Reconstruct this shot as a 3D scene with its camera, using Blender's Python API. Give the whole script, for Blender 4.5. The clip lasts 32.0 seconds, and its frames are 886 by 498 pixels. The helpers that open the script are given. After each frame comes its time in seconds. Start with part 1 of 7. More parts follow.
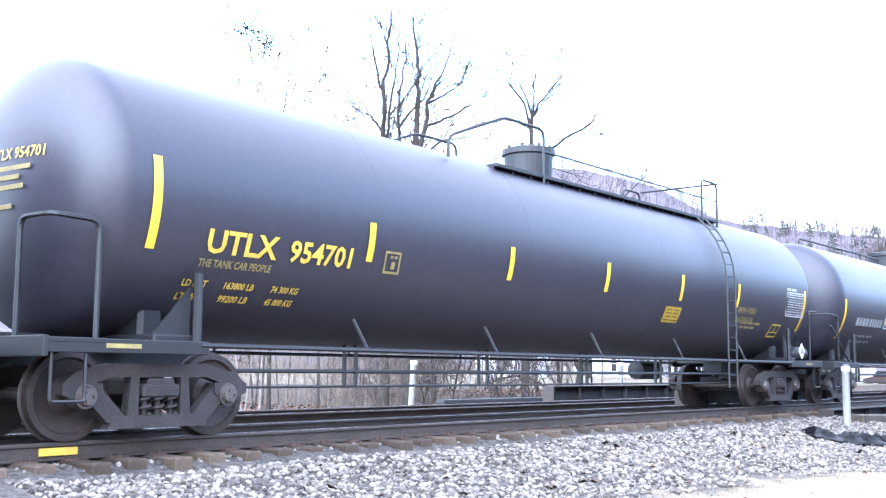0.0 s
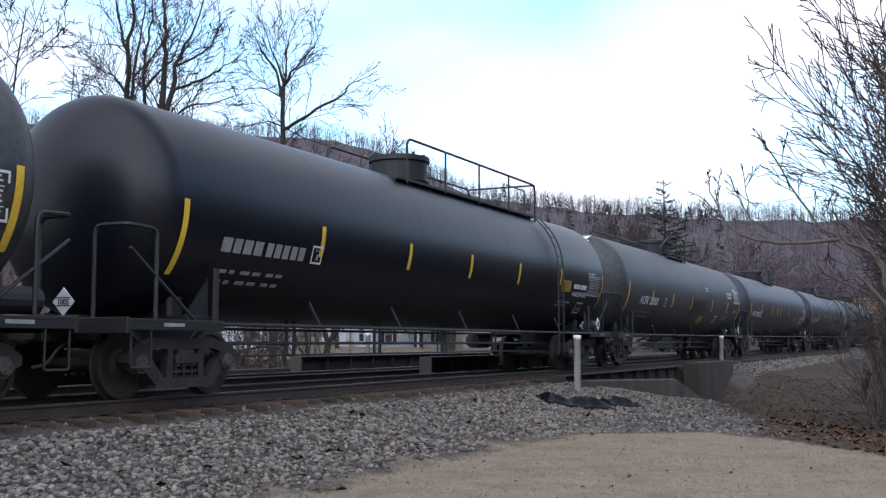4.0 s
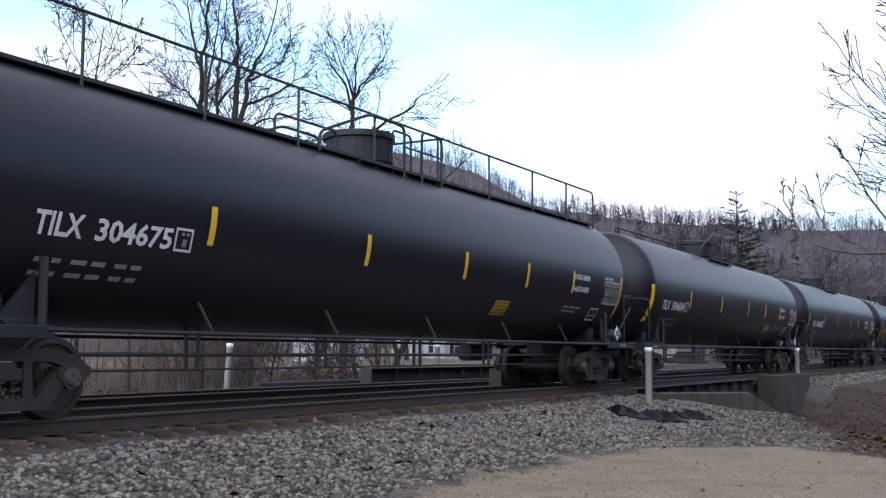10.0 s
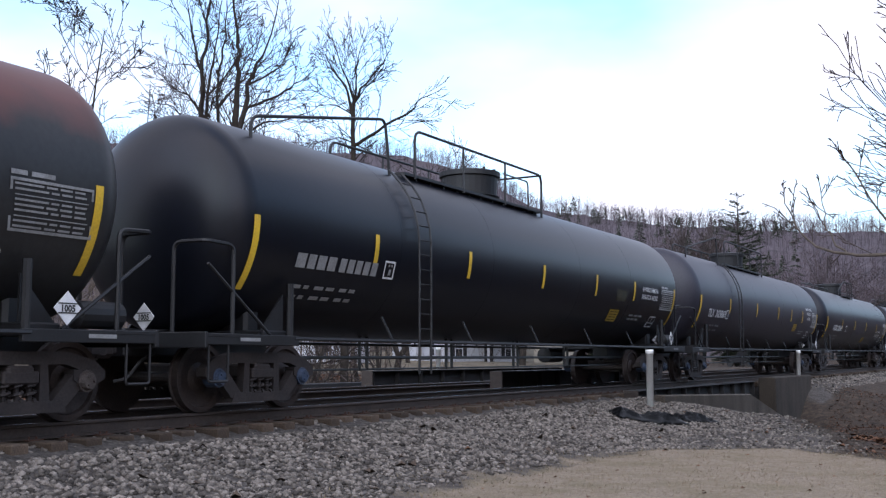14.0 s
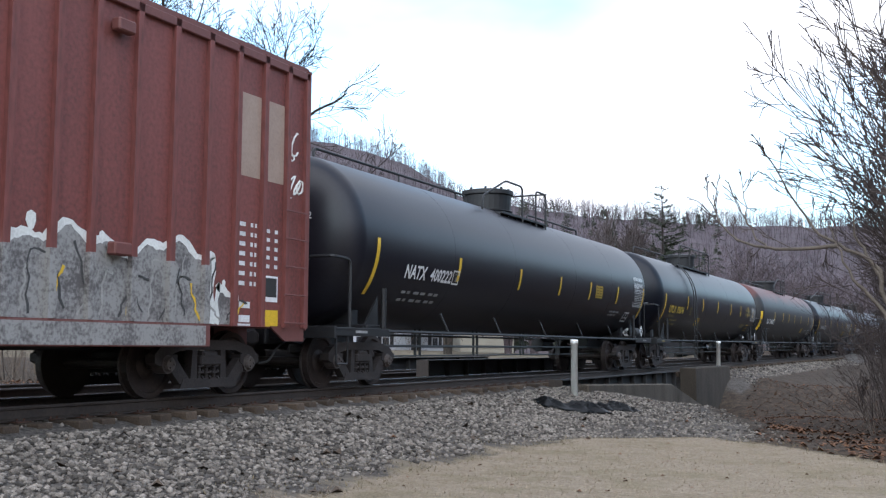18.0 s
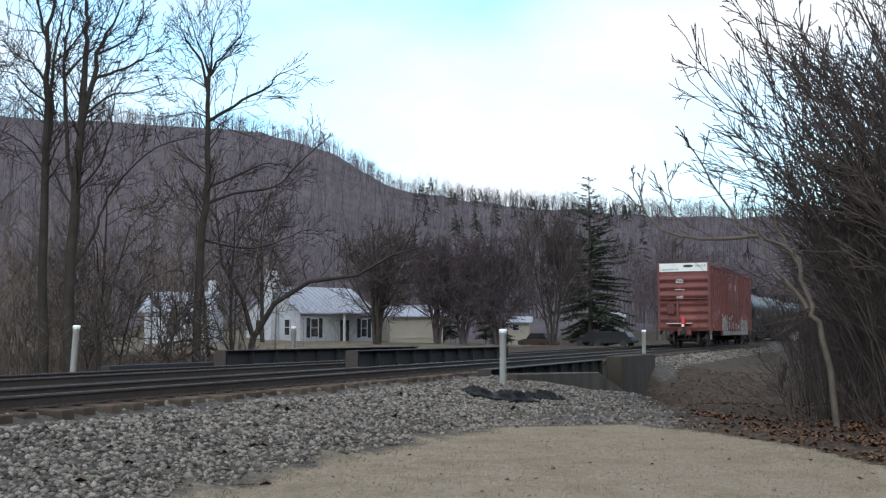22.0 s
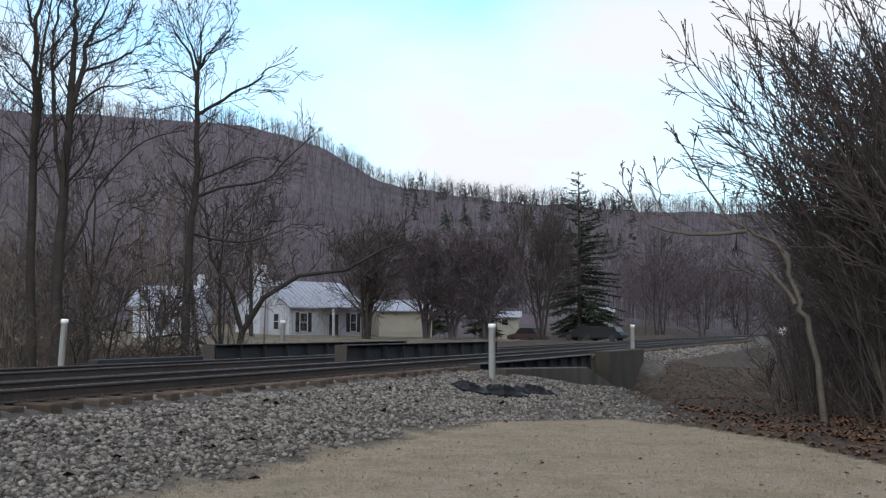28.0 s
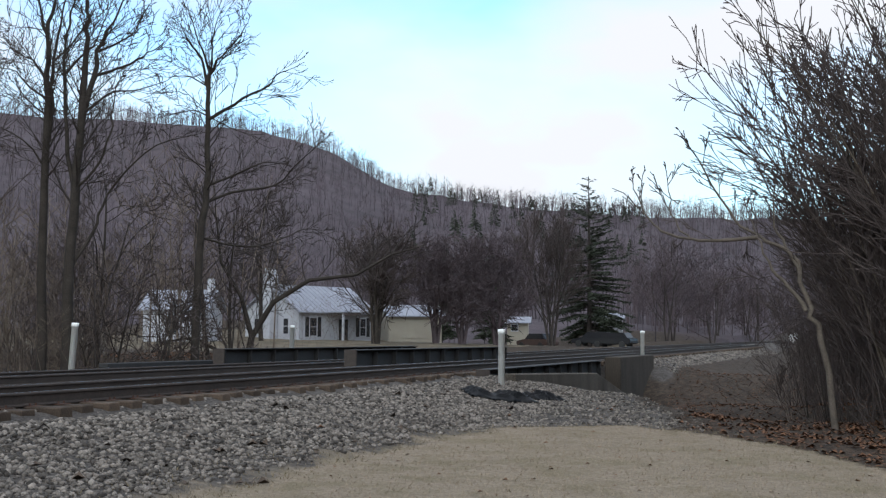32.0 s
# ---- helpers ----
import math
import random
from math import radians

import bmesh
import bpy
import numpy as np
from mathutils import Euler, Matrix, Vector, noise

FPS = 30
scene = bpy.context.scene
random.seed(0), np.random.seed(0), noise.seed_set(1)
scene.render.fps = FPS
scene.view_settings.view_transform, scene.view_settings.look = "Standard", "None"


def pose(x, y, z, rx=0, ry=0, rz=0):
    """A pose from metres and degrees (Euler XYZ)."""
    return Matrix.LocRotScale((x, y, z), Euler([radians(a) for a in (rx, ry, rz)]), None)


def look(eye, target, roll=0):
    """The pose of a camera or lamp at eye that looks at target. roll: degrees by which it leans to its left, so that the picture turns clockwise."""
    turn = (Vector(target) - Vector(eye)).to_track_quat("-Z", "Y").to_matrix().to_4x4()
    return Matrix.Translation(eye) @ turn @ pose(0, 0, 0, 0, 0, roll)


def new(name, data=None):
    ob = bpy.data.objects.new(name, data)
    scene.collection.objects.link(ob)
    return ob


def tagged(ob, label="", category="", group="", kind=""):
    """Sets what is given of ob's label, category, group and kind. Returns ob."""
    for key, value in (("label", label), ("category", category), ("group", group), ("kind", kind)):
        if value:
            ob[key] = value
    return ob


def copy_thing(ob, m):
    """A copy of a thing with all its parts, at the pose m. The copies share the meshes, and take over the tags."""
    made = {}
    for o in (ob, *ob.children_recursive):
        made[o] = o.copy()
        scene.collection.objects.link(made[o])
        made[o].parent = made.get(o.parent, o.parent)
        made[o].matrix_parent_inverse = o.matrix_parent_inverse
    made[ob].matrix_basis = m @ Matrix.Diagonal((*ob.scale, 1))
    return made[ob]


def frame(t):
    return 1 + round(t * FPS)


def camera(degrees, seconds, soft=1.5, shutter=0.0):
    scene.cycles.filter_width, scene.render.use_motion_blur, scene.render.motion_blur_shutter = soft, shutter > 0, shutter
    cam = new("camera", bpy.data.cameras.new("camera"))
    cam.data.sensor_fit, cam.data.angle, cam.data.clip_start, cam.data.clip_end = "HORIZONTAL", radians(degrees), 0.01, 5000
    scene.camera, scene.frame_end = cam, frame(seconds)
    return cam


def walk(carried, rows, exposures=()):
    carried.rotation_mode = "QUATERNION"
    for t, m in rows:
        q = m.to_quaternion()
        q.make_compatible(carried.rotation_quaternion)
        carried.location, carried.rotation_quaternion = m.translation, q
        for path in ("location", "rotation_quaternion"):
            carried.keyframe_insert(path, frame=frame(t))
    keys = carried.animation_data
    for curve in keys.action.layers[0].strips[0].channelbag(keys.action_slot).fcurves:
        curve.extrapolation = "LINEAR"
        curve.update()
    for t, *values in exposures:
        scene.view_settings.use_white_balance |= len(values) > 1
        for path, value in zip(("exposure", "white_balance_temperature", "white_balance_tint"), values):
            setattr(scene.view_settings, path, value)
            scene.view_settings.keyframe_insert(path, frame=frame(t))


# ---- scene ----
cam = camera(45.27, 32.0, soft=1.25)
PATH = [
    (0.0, pose(0, 0, 0.71, 96.64, -0.31, 39.19)),
    (0.1, pose(0, 0, 0.71, 96.08, -0.10, 36.28)),
    (0.2, pose(0, 0, 0.71, 95.90, -0.10, 33.90)),
    (0.3, pose(0, 0, 0.71, 95.47, -0.10, 32.42)),
    (0.4, pose(0, 0, 0.71, 94.74, -0.10, 31.38)),
    (0.5, pose(0, 0, 0.71, 93.73, -0.12, 30.52)),
    (0.7, pose(0, 0, 0.71, 93.37, -0.10, 29.13)),
    (0.8, pose(0, 0, 0.71, 93.37, -0.10, 28.87)),
    (1.0, pose(0, 0, 0.71, 93.52, 0.32, 27.52)),
    (1.5, pose(0, 0, 0.71, 93.47, -0.34, 24.72)),
    (2.0, pose(0, 0, 0.71, 93.36, 0.09, 24.47)),
    (2.5, pose(0, 0, 0.71, 93.76, 0.07, 25.55)),
    (3.0, pose(0, 0, 0.71, 94.81, -0.32, 25.48)),
    (3.5, pose(0, 0, 0.71, 94.98, 0.01, 25.64)),
    (5.5, pose(0, 0, 0.71, 95.47, 0.12, 25.80)),
    (6.0, pose(0, 0, 0.71, 95.57, 0.28, 25.87)),
    (6.5, pose(0, 0, 0.71, 95.54, 0.32, 28.67)),
    (7.0, pose(0, 0, 0.71, 95.51, 0.01, 28.74)),
    (7.5, pose(0, 0, 0.71, 95.56, -0.13, 28.65)),
    (8.0, pose(0, 0, 0.71, 95.63, 0.08, 29.46)),
    (8.5, pose(0, 0, 0.71, 95.67, 0.21, 29.44)),
    (9.0, pose(0, 0, 0.71, 95.68, 0.06, 29.45)),
    (9.5, pose(0, 0, 0.71, 95.71, 0.06, 29.43)),
    (10.0, pose(0, 0, 0.71, 95.72, -0.01, 29.46)),
    (10.5, pose(0, 0, 0.71, 95.77, 0.11, 29.46)),
    (11.0, pose(0, 0, 0.71, 95.77, 0.06, 29.48)),
    (11.5, pose(0, 0, 0.71, 95.79, 0.15, 29.51)),
    (12.0, pose(0, 0, 0.71, 95.79, 0.13, 29.50)),
    (12.5, pose(0, 0, 0.71, 95.80, 0.06, 29.54)),
    (13.0, pose(0, 0, 0.71, 95.81, 0.05, 29.54)),
    (13.5, pose(0, 0, 0.71, 95.84, 0.09, 29.50)),
    (15.5, pose(0, 0, 0.71, 95.89, 0.08, 29.57)),
    (16.0, pose(0, 0, 0.71, 95.90, 0.24, 30.20)),
    (16.5, pose(0, 0, 0.71, 95.83, 0.04, 32.99)),
    (17.0, pose(0, 0, 0.71, 95.89, 0.06, 32.55)),
    (17.5, pose(0, 0, 0.71, 95.88, -0.19, 31.34)),
    (18.0, pose(0, 0, 0.71, 95.26, -0.32, 25.58)),
    (18.5, pose(0, 0, 0.71, 94.91, -0.19, 22.13)),
    (19.0, pose(0, 0, 0.71, 94.61, -0.27, 21.01)),
    (19.5, pose(0, 0, 0.71, 94.62, 0.24, 21.44)),
    (20.0, pose(0, 0, 0.71, 94.57, -0.01, 21.63)),
    (20.5, pose(0, 0, 0.71, 94.52, -0.01, 21.68)),
    (21.0, pose(0, 0, 0.71, 94.51, -0.09, 21.27)),
    (21.5, pose(0, 0, 0.71, 94.58, -0.05, 21.04)),
    (22.0, pose(0, 0, 0.71, 94.74, 0.09, 21.78)),
    (22.5, pose(0, 0, 0.71, 94.71, 0.02, 21.54)),
    (23.0, pose(0, 0, 0.71, 94.63, 0.00, 21.40)),
    (23.5, pose(0, 0, 0.71, 94.58, 0.00, 20.94)),
    (24.0, pose(0, 0, 0.71, 94.51, -0.07, 20.81)),
    (24.5, pose(0, 0, 0.71, 94.46, -0.06, 20.76)),
    (25.0, pose(0, 0, 0.71, 94.42, -0.05, 20.83)),
    (25.5, pose(0, 0, 0.71, 94.40, -0.01, 20.94)),
    (27.5, pose(0, 0, 0.71, 94.40, -0.01, 21.13)),
    (28.0, pose(0, 0, 0.71, 94.45, -0.03, 21.20)),
    (28.5, pose(0, 0, 0.71, 94.55, -0.02, 21.00)),
    (29.0, pose(0, 0, 0.71, 94.68, -0.10, 20.92)),
    (29.5, pose(0, 0, 0.71, 94.71, -0.00, 20.91)),
    (30.0, pose(0, 0, 0.71, 94.69, -0.11, 21.04)),
    (30.5, pose(0, 0, 0.71, 94.68, -0.10, 21.31)),
    (31.0, pose(0, 0, 0.71, 94.69, -0.01, 21.52)),
    (31.5, pose(0, 0, 0.71, 94.72, -0.05, 21.62)),
    (32.0, pose(0, 0, 0.71, 94.73, -0.27, 21.71)),
]
EXPOSURES = [(0.0, 2.5, 5450, 19), (0.3, 2.1, 5500, 18), (0.6, 1.5, 5650, 16), (1.0, 1.4, 5800, 16), (2.0, 0.82, 5850, 16), (2.6, 0.6, 5900, 15), (3.2, 0.3, 6000, 16), (5.5, -0.1, 6050, 23),
             (10.0, 0.08, 6050, 22), (16.2, 0.04, 6050, 22), (17.0, 0.2, 6050, 22), (17.4, 0.22, 6080, 20), (18.4, 0.62, 6150, 12), (19.5, 0.92, 6200, 11), (20.5, 0.72, 6200, 10), (21.5, 0.15, 6200, 9), (23.0, -0.24, 6300, 13), (32.0, -0.24, 6300, 12)]
walk(cam, PATH, EXPOSURES)

# ---- world and sun: bright, thinly clouded winter sky, sun veiled behind thin cloud ----
SUN_EL, SUN_AZ = 34, 201   # degrees up, degrees to the left of the track's way


def make_world():
    w = bpy.data.worlds.new("sky")
    scene.world = w
    w.use_nodes = True
    n, l = w.node_tree.nodes, w.node_tree.links
    n.clear()
    out, bg = n.new("ShaderNodeOutputWorld"), n.new("ShaderNodeBackground")
    sky = n.new("ShaderNodeTexSky")
    sky.sky_type, sky.sun_disc = "NISHITA", False
    sky.sun_elevation, sky.sun_rotation = radians(SUN_EL), radians(-SUN_AZ)
    sky.air_density, sky.dust_density = 1.0, 0.6
    tc, mp = n.new("ShaderNodeTexCoord"), n.new("ShaderNodeMapping")
    mp.inputs["Scale"].default_value = (1.0, 1.0, 2.4)
    noi, ramp, mix = n.new("ShaderNodeTexNoise"), n.new("ShaderNodeValToRGB"), n.new("ShaderNodeMix")
    noi.inputs["Scale"].default_value, noi.inputs["Detail"].default_value, noi.inputs["Roughness"].default_value = 2.2, 5, 0.5
    ramp.color_ramp.elements[0].position, ramp.color_ramp.elements[1].position = 0.32, 0.6
    gain = n.new("ShaderNodeMix")
    gain.data_type, gain.blend_type = "RGBA", "MULTIPLY"
    gain.inputs["Factor"].default_value = 1.0
    gain.inputs["B"].default_value = (3.2, 4.5, 4.4, 1)
    mix.data_type = "RGBA"
    mix.inputs["B"].default_value = (14.7, 15.0, 15.4, 1)
    l.new(tc.outputs["Generated"], mp.inputs["Vector"])
    l.new(mp.outputs["Vector"], noi.inputs["Vector"])
    l.new(noi.outputs["Fac"], ramp.inputs["Fac"])
    l.new(ramp.outputs["Color"], mix.inputs["Factor"])
    l.new(sky.outputs["Color"], gain.inputs["A"])
    l.new(gain.outputs["Result"], mix.inputs["A"])
    l.new(mix.outputs["Result"], bg.inputs["Color"])
    bg.inputs["Strength"].default_value = 0.075
    l.new(bg.outputs["Background"], out.inputs["Surface"])


make_world()
sun = new("sun", bpy.data.lights.new("sun", "SUN"))
sun.data.energy, sun.data.angle, sun.data.color = 2.45, radians(100), (1.0, 0.97, 0.93)
sun.matrix_world = look((-math.sin(radians(SUN_AZ)) * 60, math.cos(radians(SUN_AZ)) * 60, 60 * math.tan(radians(SUN_EL))), (0, 0, 0))

# ---- materials ----


def mat(name, base, dark=None, rough=0.7, metal=0.0, scale=6.0, fine=60.0, bump=0.0, mixlow=0.35, mixhigh=0.65, spec=0.5, streak=0.0, per_object=0.0, island=0.0):
    """Two-scale surface: large stains and fine grain between two colours, with relief."""
    m = bpy.data.materials.new(name)
    m.use_nodes = True
    n, l = m.node_tree.nodes, m.node_tree.links
    b = n["Principled BSDF"]
    b.inputs["Roughness"].default_value, b.inputs["Metallic"].default_value = rough, metal
    b.inputs["Specular IOR Level"].default_value = spec
    dark = dark or tuple(c * 0.6 for c in base)
    tc = n.new("ShaderNodeTexCoord")
    mp = n.new("ShaderNodeMapping")
    mp.inputs["Scale"].default_value = (1, 1, 1 if not streak else streak)
    l.new(tc.outputs["Object"], mp.inputs["Vector"])
    big, small = n.new("ShaderNodeTexNoise"), n.new("ShaderNodeTexNoise")
    big.inputs["Scale"].default_value, big.inputs["Detail"].default_value, big.inputs["Roughness"].default_value = scale, 5, 0.6
    small.inputs["Scale"].default_value, small.inputs["Detail"].default_value = fine, 4
    l.new(mp.outputs["Vector"], big.inputs["Vector"])
    l.new(tc.outputs["Object"], small.inputs["Vector"])
    add = n.new("ShaderNodeMath")
    add.operation = "MULTIPLY_ADD"
    add.inputs[1].default_value = 0.5
    l.new(small.outputs["Fac"], add.inputs[0])
    hb = n.new("ShaderNodeMath")
    hb.operation = "MULTIPLY"
    hb.inputs[1].default_value = 0.5
    l.new(big.outputs["Fac"], hb.inputs[0])
    l.new(hb.outputs[0], add.inputs[2])
    ramp = n.new("ShaderNodeValToRGB")
    ramp.color_ramp.elements[0].position, ramp.color_ramp.elements[0].color = mixlow, (*dark, 1)
    ramp.color_ramp.elements[1].position, ramp.color_ramp.elements[1].color = mixhigh, (*base, 1)
    l.new(add.outputs[0], ramp.inputs["Fac"])
    colour = ramp.outputs["Color"]
    if per_object or island:
        info = n.new("ShaderNodeObjectInfo") if per_object else n.new("ShaderNodeNewGeometry")
        rnd = info.outputs["Random"] if per_object else info.outputs["Random Per Island"]
        amount = per_object or island
        mr = n.new("ShaderNodeMapRange")
        mr.inputs["To Min"].default_value, mr.inputs["To Max"].default_value = 1 - amount, 1 + amount
        l.new(rnd, mr.inputs["Value"])
        hsv = n.new("ShaderNodeHueSaturation")
        l.new(mr.outputs["Result"], hsv.inputs["Value"])
        l.new(colour, hsv.inputs["Color"])
        colour = hsv.outputs["Color"]
    l.new(colour, b.inputs["Base Color"])
    if bump:
        bm_ = n.new("ShaderNodeBump")
        bm_.inputs["Strength"].default_value, bm_.inputs["Distance"].default_value = min(1.0, bump * 10), bump
        l.new(add.outputs[0], bm_.inputs["Height"])
        l.new(bm_.outputs["Normal"], b.inputs["Normal"])
    return m


M = {}
M["tank_black"] = mat("tank_black", (0.012, 0.0115, 0.017), (0.007, 0.0068, 0.0105), 0.38, 0, 0.6, 14, 0.0015, 0.3, 0.7, 0.35, 0.35)
M["tank_grey"] = mat("tank_grey", (0.06, 0.062, 0.062), (0.02, 0.02, 0.021), 0.5, 0, 0.5, 10, 0.002, 0.35, 0.65, 0.45, 0.3)
M["tank_satin"] = mat("tank_satin", (0.03, 0.0275, 0.039), (0.019, 0.0175, 0.025), 0.46, 0, 0.6, 14, 0.002, 0.3, 0.7, 0.5, 0.35)
M["tank_blue"] = mat("tank_blue", (0.006, 0.0072, 0.013), (0.0035, 0.0043, 0.007), 0.36, 0, 0.6, 14, 0.0015, 0.3, 0.7, 0.3, 0.35)
M["frame_black"] = mat("frame_black", (0.014, 0.014, 0.016), (0.007, 0.007, 0.008), 0.55, 0, 3, 40, 0.002)
M["truck_grime"] = mat("truck_grime", (0.038, 0.029, 0.027), (0.014, 0.011, 0.011), 0.75, 0, 3, 30, 0.004)
M["wheel_rust"] = mat("wheel_rust", (0.05, 0.036, 0.032), (0.02, 0.015, 0.014), 0.6, 0.3, 4, 40, 0.002)
M["wheel_tread"] = mat("wheel_tread", (0.5, 0.5, 0.52), (0.3, 0.28, 0.26), 0.25, 1.0, 4, 40)
M["cap_blue"] = mat("cap_blue", (0.05, 0.075, 0.13), (0.02, 0.03, 0.05), 0.5, 0, 8, 60)
M["cap_steel"] = mat("cap_steel", (0.12, 0.1, 0.09), (0.05, 0.04, 0.04), 0.5, 0.3, 8, 60)
M["stripe_yellow"] = mat("stripe_yellow", (0.75, 0.48, 0.03), (0.5, 0.32, 0.03), 0.4, 0, 3, 40)
M["paint_yellow"] = mat("paint_yellow", (0.62, 0.42, 0.05), (0.42, 0.28, 0.04), 0.5, 0, 4, 50)
M["paint_faded_yellow"] = mat("paint_faded_yellow", (0.3, 0.23, 0.07), (0.14, 0.11, 0.05), 0.6, 0, 5, 50)
M["paint_ghost"] = mat("paint_ghost", (0.06, 0.052, 0.025), (0.02, 0.018, 0.012), 0.6, 0, 5, 50)
M["paint_white"] = mat("paint_white", (0.72, 0.72, 0.72), (0.45, 0.45, 0.45), 0.5, 0, 4, 50)
M["paint_dim"] = mat("paint_dim", (0.3, 0.3, 0.3), (0.16, 0.16, 0.16), 0.6, 0, 5, 50)
M["paint_pale"] = mat("paint_pale", (0.5, 0.5, 0.5), (0.3, 0.3, 0.3), 0.55, 0, 5, 50)
M["panel_amber"] = mat("panel_amber", (0.46, 0.3, 0.02), (0.3, 0.19, 0.02), 0.5, 0, 4, 50)
M["panel_ink"] = mat("panel_ink", (0.11, 0.085, 0.02), (0.06, 0.045, 0.015), 0.6, 0, 4, 50)
M["placard_white"] = mat("placard_white", (0.8, 0.8, 0.8), (0.62, 0.62, 0.64), 0.4, 0, 8, 80)
M["placard_black"] = mat("placard_black", (0.03, 0.03, 0.03), (0.02, 0.02, 0.02), 0.5)
M["rust_brown"] = mat("rust_brown", (0.1, 0.045, 0.025), (0.04, 0.02, 0.015), 0.8, 0, 3, 40, 0.003)
M["box_red"] = mat("box_red", (0.19, 0.058, 0.05), (0.1, 0.034, 0.03), 0.6, 0, 0.9, 18, 0.002, 0.34, 0.6, 0.4, 0.3)
M["box_dark_red"] = mat("box_dark_red", (0.14, 0.047, 0.04), (0.11, 0.035, 0.03), 0.6, 0, 1.5, 20, 0.002)
M["box_white"] = mat("box_white", (0.75, 0.75, 0.73), (0.55, 0.55, 0.52), 0.5, 0, 1.2, 30)
M["graffiti_grey"] = mat("graffiti_grey", (0.27, 0.26, 0.25), (0.1, 0.09, 0.09), 0.5, 0, 2.5, 25, 0, 0.4, 0.55)
M["patch_pink"] = mat("patch_pink", (0.34, 0.25, 0.2), (0.27, 0.19, 0.15), 0.6, 0, 2, 25)
M["lamp_red"] = mat("lamp_red", (0.6, 0.04, 0.03), (0.4, 0.03, 0.03), 0.4, 0, 8, 60)
M["chrome"] = mat("chrome", (0.6, 0.6, 0.6), (0.4, 0.4, 0.4), 0.3, 0.9, 8, 60)
M["hopper_tan"] = mat("hopper_tan", (0.27, 0.2, 0.155), (0.18, 0.11, 0.075), 0.7, 0, 1.0, 16, 0.002, 0.35, 0.65, 0.4, 0.3)
M["rail_steel"] = mat("rail_steel", (0.062, 0.046, 0.038), (0.03, 0.023, 0.02), 0.7, 0.2, 3, 30, 0.002)
M["rail_head"] = mat("rail_head", (0.55, 0.57, 0.62), (0.36, 0.37, 0.4), 0.26, 1.0, 2, 40)
M["tie_wood"] = mat("tie_wood", (0.1, 0.071, 0.05), (0.032, 0.023, 0.018), 0.9, 0, 4, 50, 0.01, 0.35, 0.65, 0.3, 0, 0.4)
M["ballast"] = mat("ballast", (0.2, 0.185, 0.17), (0.07, 0.062, 0.058), 0.95, 0, 2.5, 28, 0.03, 0.38, 0.62, 0.2)
M["stone"] = mat("stone", (0.232, 0.202, 0.174), (0.056, 0.047, 0.041), 0.9, 0, 6, 60, 0.004, 0.3, 0.7, 0.25, 0, 0, 0.75)
M["concrete"] = mat("concrete", (0.13, 0.108, 0.086), (0.035, 0.028, 0.022), 0.9, 0, 1.2, 30, 0.006, 0.36, 0.64, 0.3, 0.3)
# streaky concrete again, about half as bright: shade put into its colour
M["concrete_shaded"] = mat("concrete_shaded", (0.075, 0.06, 0.047), (0.022, 0.018, 0.014), 0.9, 0, 1.2, 30, 0.006, 0.36, 0.64, 0.3, 0.3)
M["girder"] = mat("girder", (0.028, 0.026, 0.026), (0.014, 0.013, 0.013), 0.7, 0, 2, 30, 0.003)
M["pvc"] = mat("pvc", (0.95, 0.95, 0.93), (0.88, 0.87, 0.84), 0.4, 0, 2, 40)
M["tarp"] = mat("tarp", (0.01, 0.01, 0.011), (0.005, 0.005, 0.006), 0.45, 0, 6, 40, 0.01)
M["bark"] = mat("bark", (0.075, 0.062, 0.056), (0.033, 0.027, 0.025), 0.95, 0, 3, 40, 0.012, 0.35, 0.65, 0.2)
M["bark_light"] = mat("bark_light", (0.27, 0.22, 0.18), (0.13, 0.105, 0.09), 0.9, 0, 3, 40, 0.008, 0.35, 0.65, 0.2)
M["bark_tan"] = mat("bark_tan", (0.14, 0.11, 0.084), (0.06, 0.047, 0.037), 0.95, 0, 3, 40, 0.008, 0.35, 0.65, 0.2)
M["bark_pale"] = mat("bark_pale", (0.15, 0.122, 0.098), (0.07, 0.057, 0.047), 0.9, 0, 3, 40, 0.008, 0.35, 0.65, 0.2)
M["twig"] = mat("twig", (0.1, 0.078, 0.07), (0.055, 0.042, 0.04), 0.9, 0, 2, 30, 0, 0.35, 0.65, 0.2)
M["twig_tan"] = mat("twig_tan", (0.2, 0.155, 0.12), (0.1, 0.078, 0.062), 0.9, 0, 2, 30, 0, 0.35, 0.65, 0.2)
# bark_dark, twig_dark: bark and twig darkened, the backlit look put into the colour
M["bark_dark"] = mat("bark_dark", (0.06, 0.049, 0.041), (0.024, 0.02, 0.017), 0.95, 0, 3, 40, 0.012, 0.35, 0.65, 0.2)
M["twig_dark"] = mat("twig_dark", (0.06, 0.048, 0.041), (0.03, 0.024, 0.021), 0.9, 0, 2, 30, 0, 0.35, 0.65, 0.2)
M["twig_purple"] = mat("twig_purple", (0.135, 0.104, 0.109), (0.065, 0.05, 0.053), 0.9, 0, 1, 20, 0, 0.35, 0.65, 0.2)
# far woods: purple-grey tint puts the distance haze into the colour
M["far_wood"] = mat("far_wood", (0.13, 0.106, 0.118), (0.06, 0.049, 0.056), 0.95, 0, 0.02, 1.0, 0, 0.35, 0.65, 0.1, 0, 0, 0.45)
M["needles"] = mat("needles", (0.05, 0.058, 0.038), (0.022, 0.027, 0.018), 0.8, 0, 1.5, 12, 0, 0.35, 0.65, 0.2)
M["leaf_dead"] = mat("leaf_dead", (0.19, 0.092, 0.048), (0.09, 0.048, 0.03), 0.85, 0, 3, 40, 0, 0.3, 0.7, 0.2, 0, 0, 0.5)
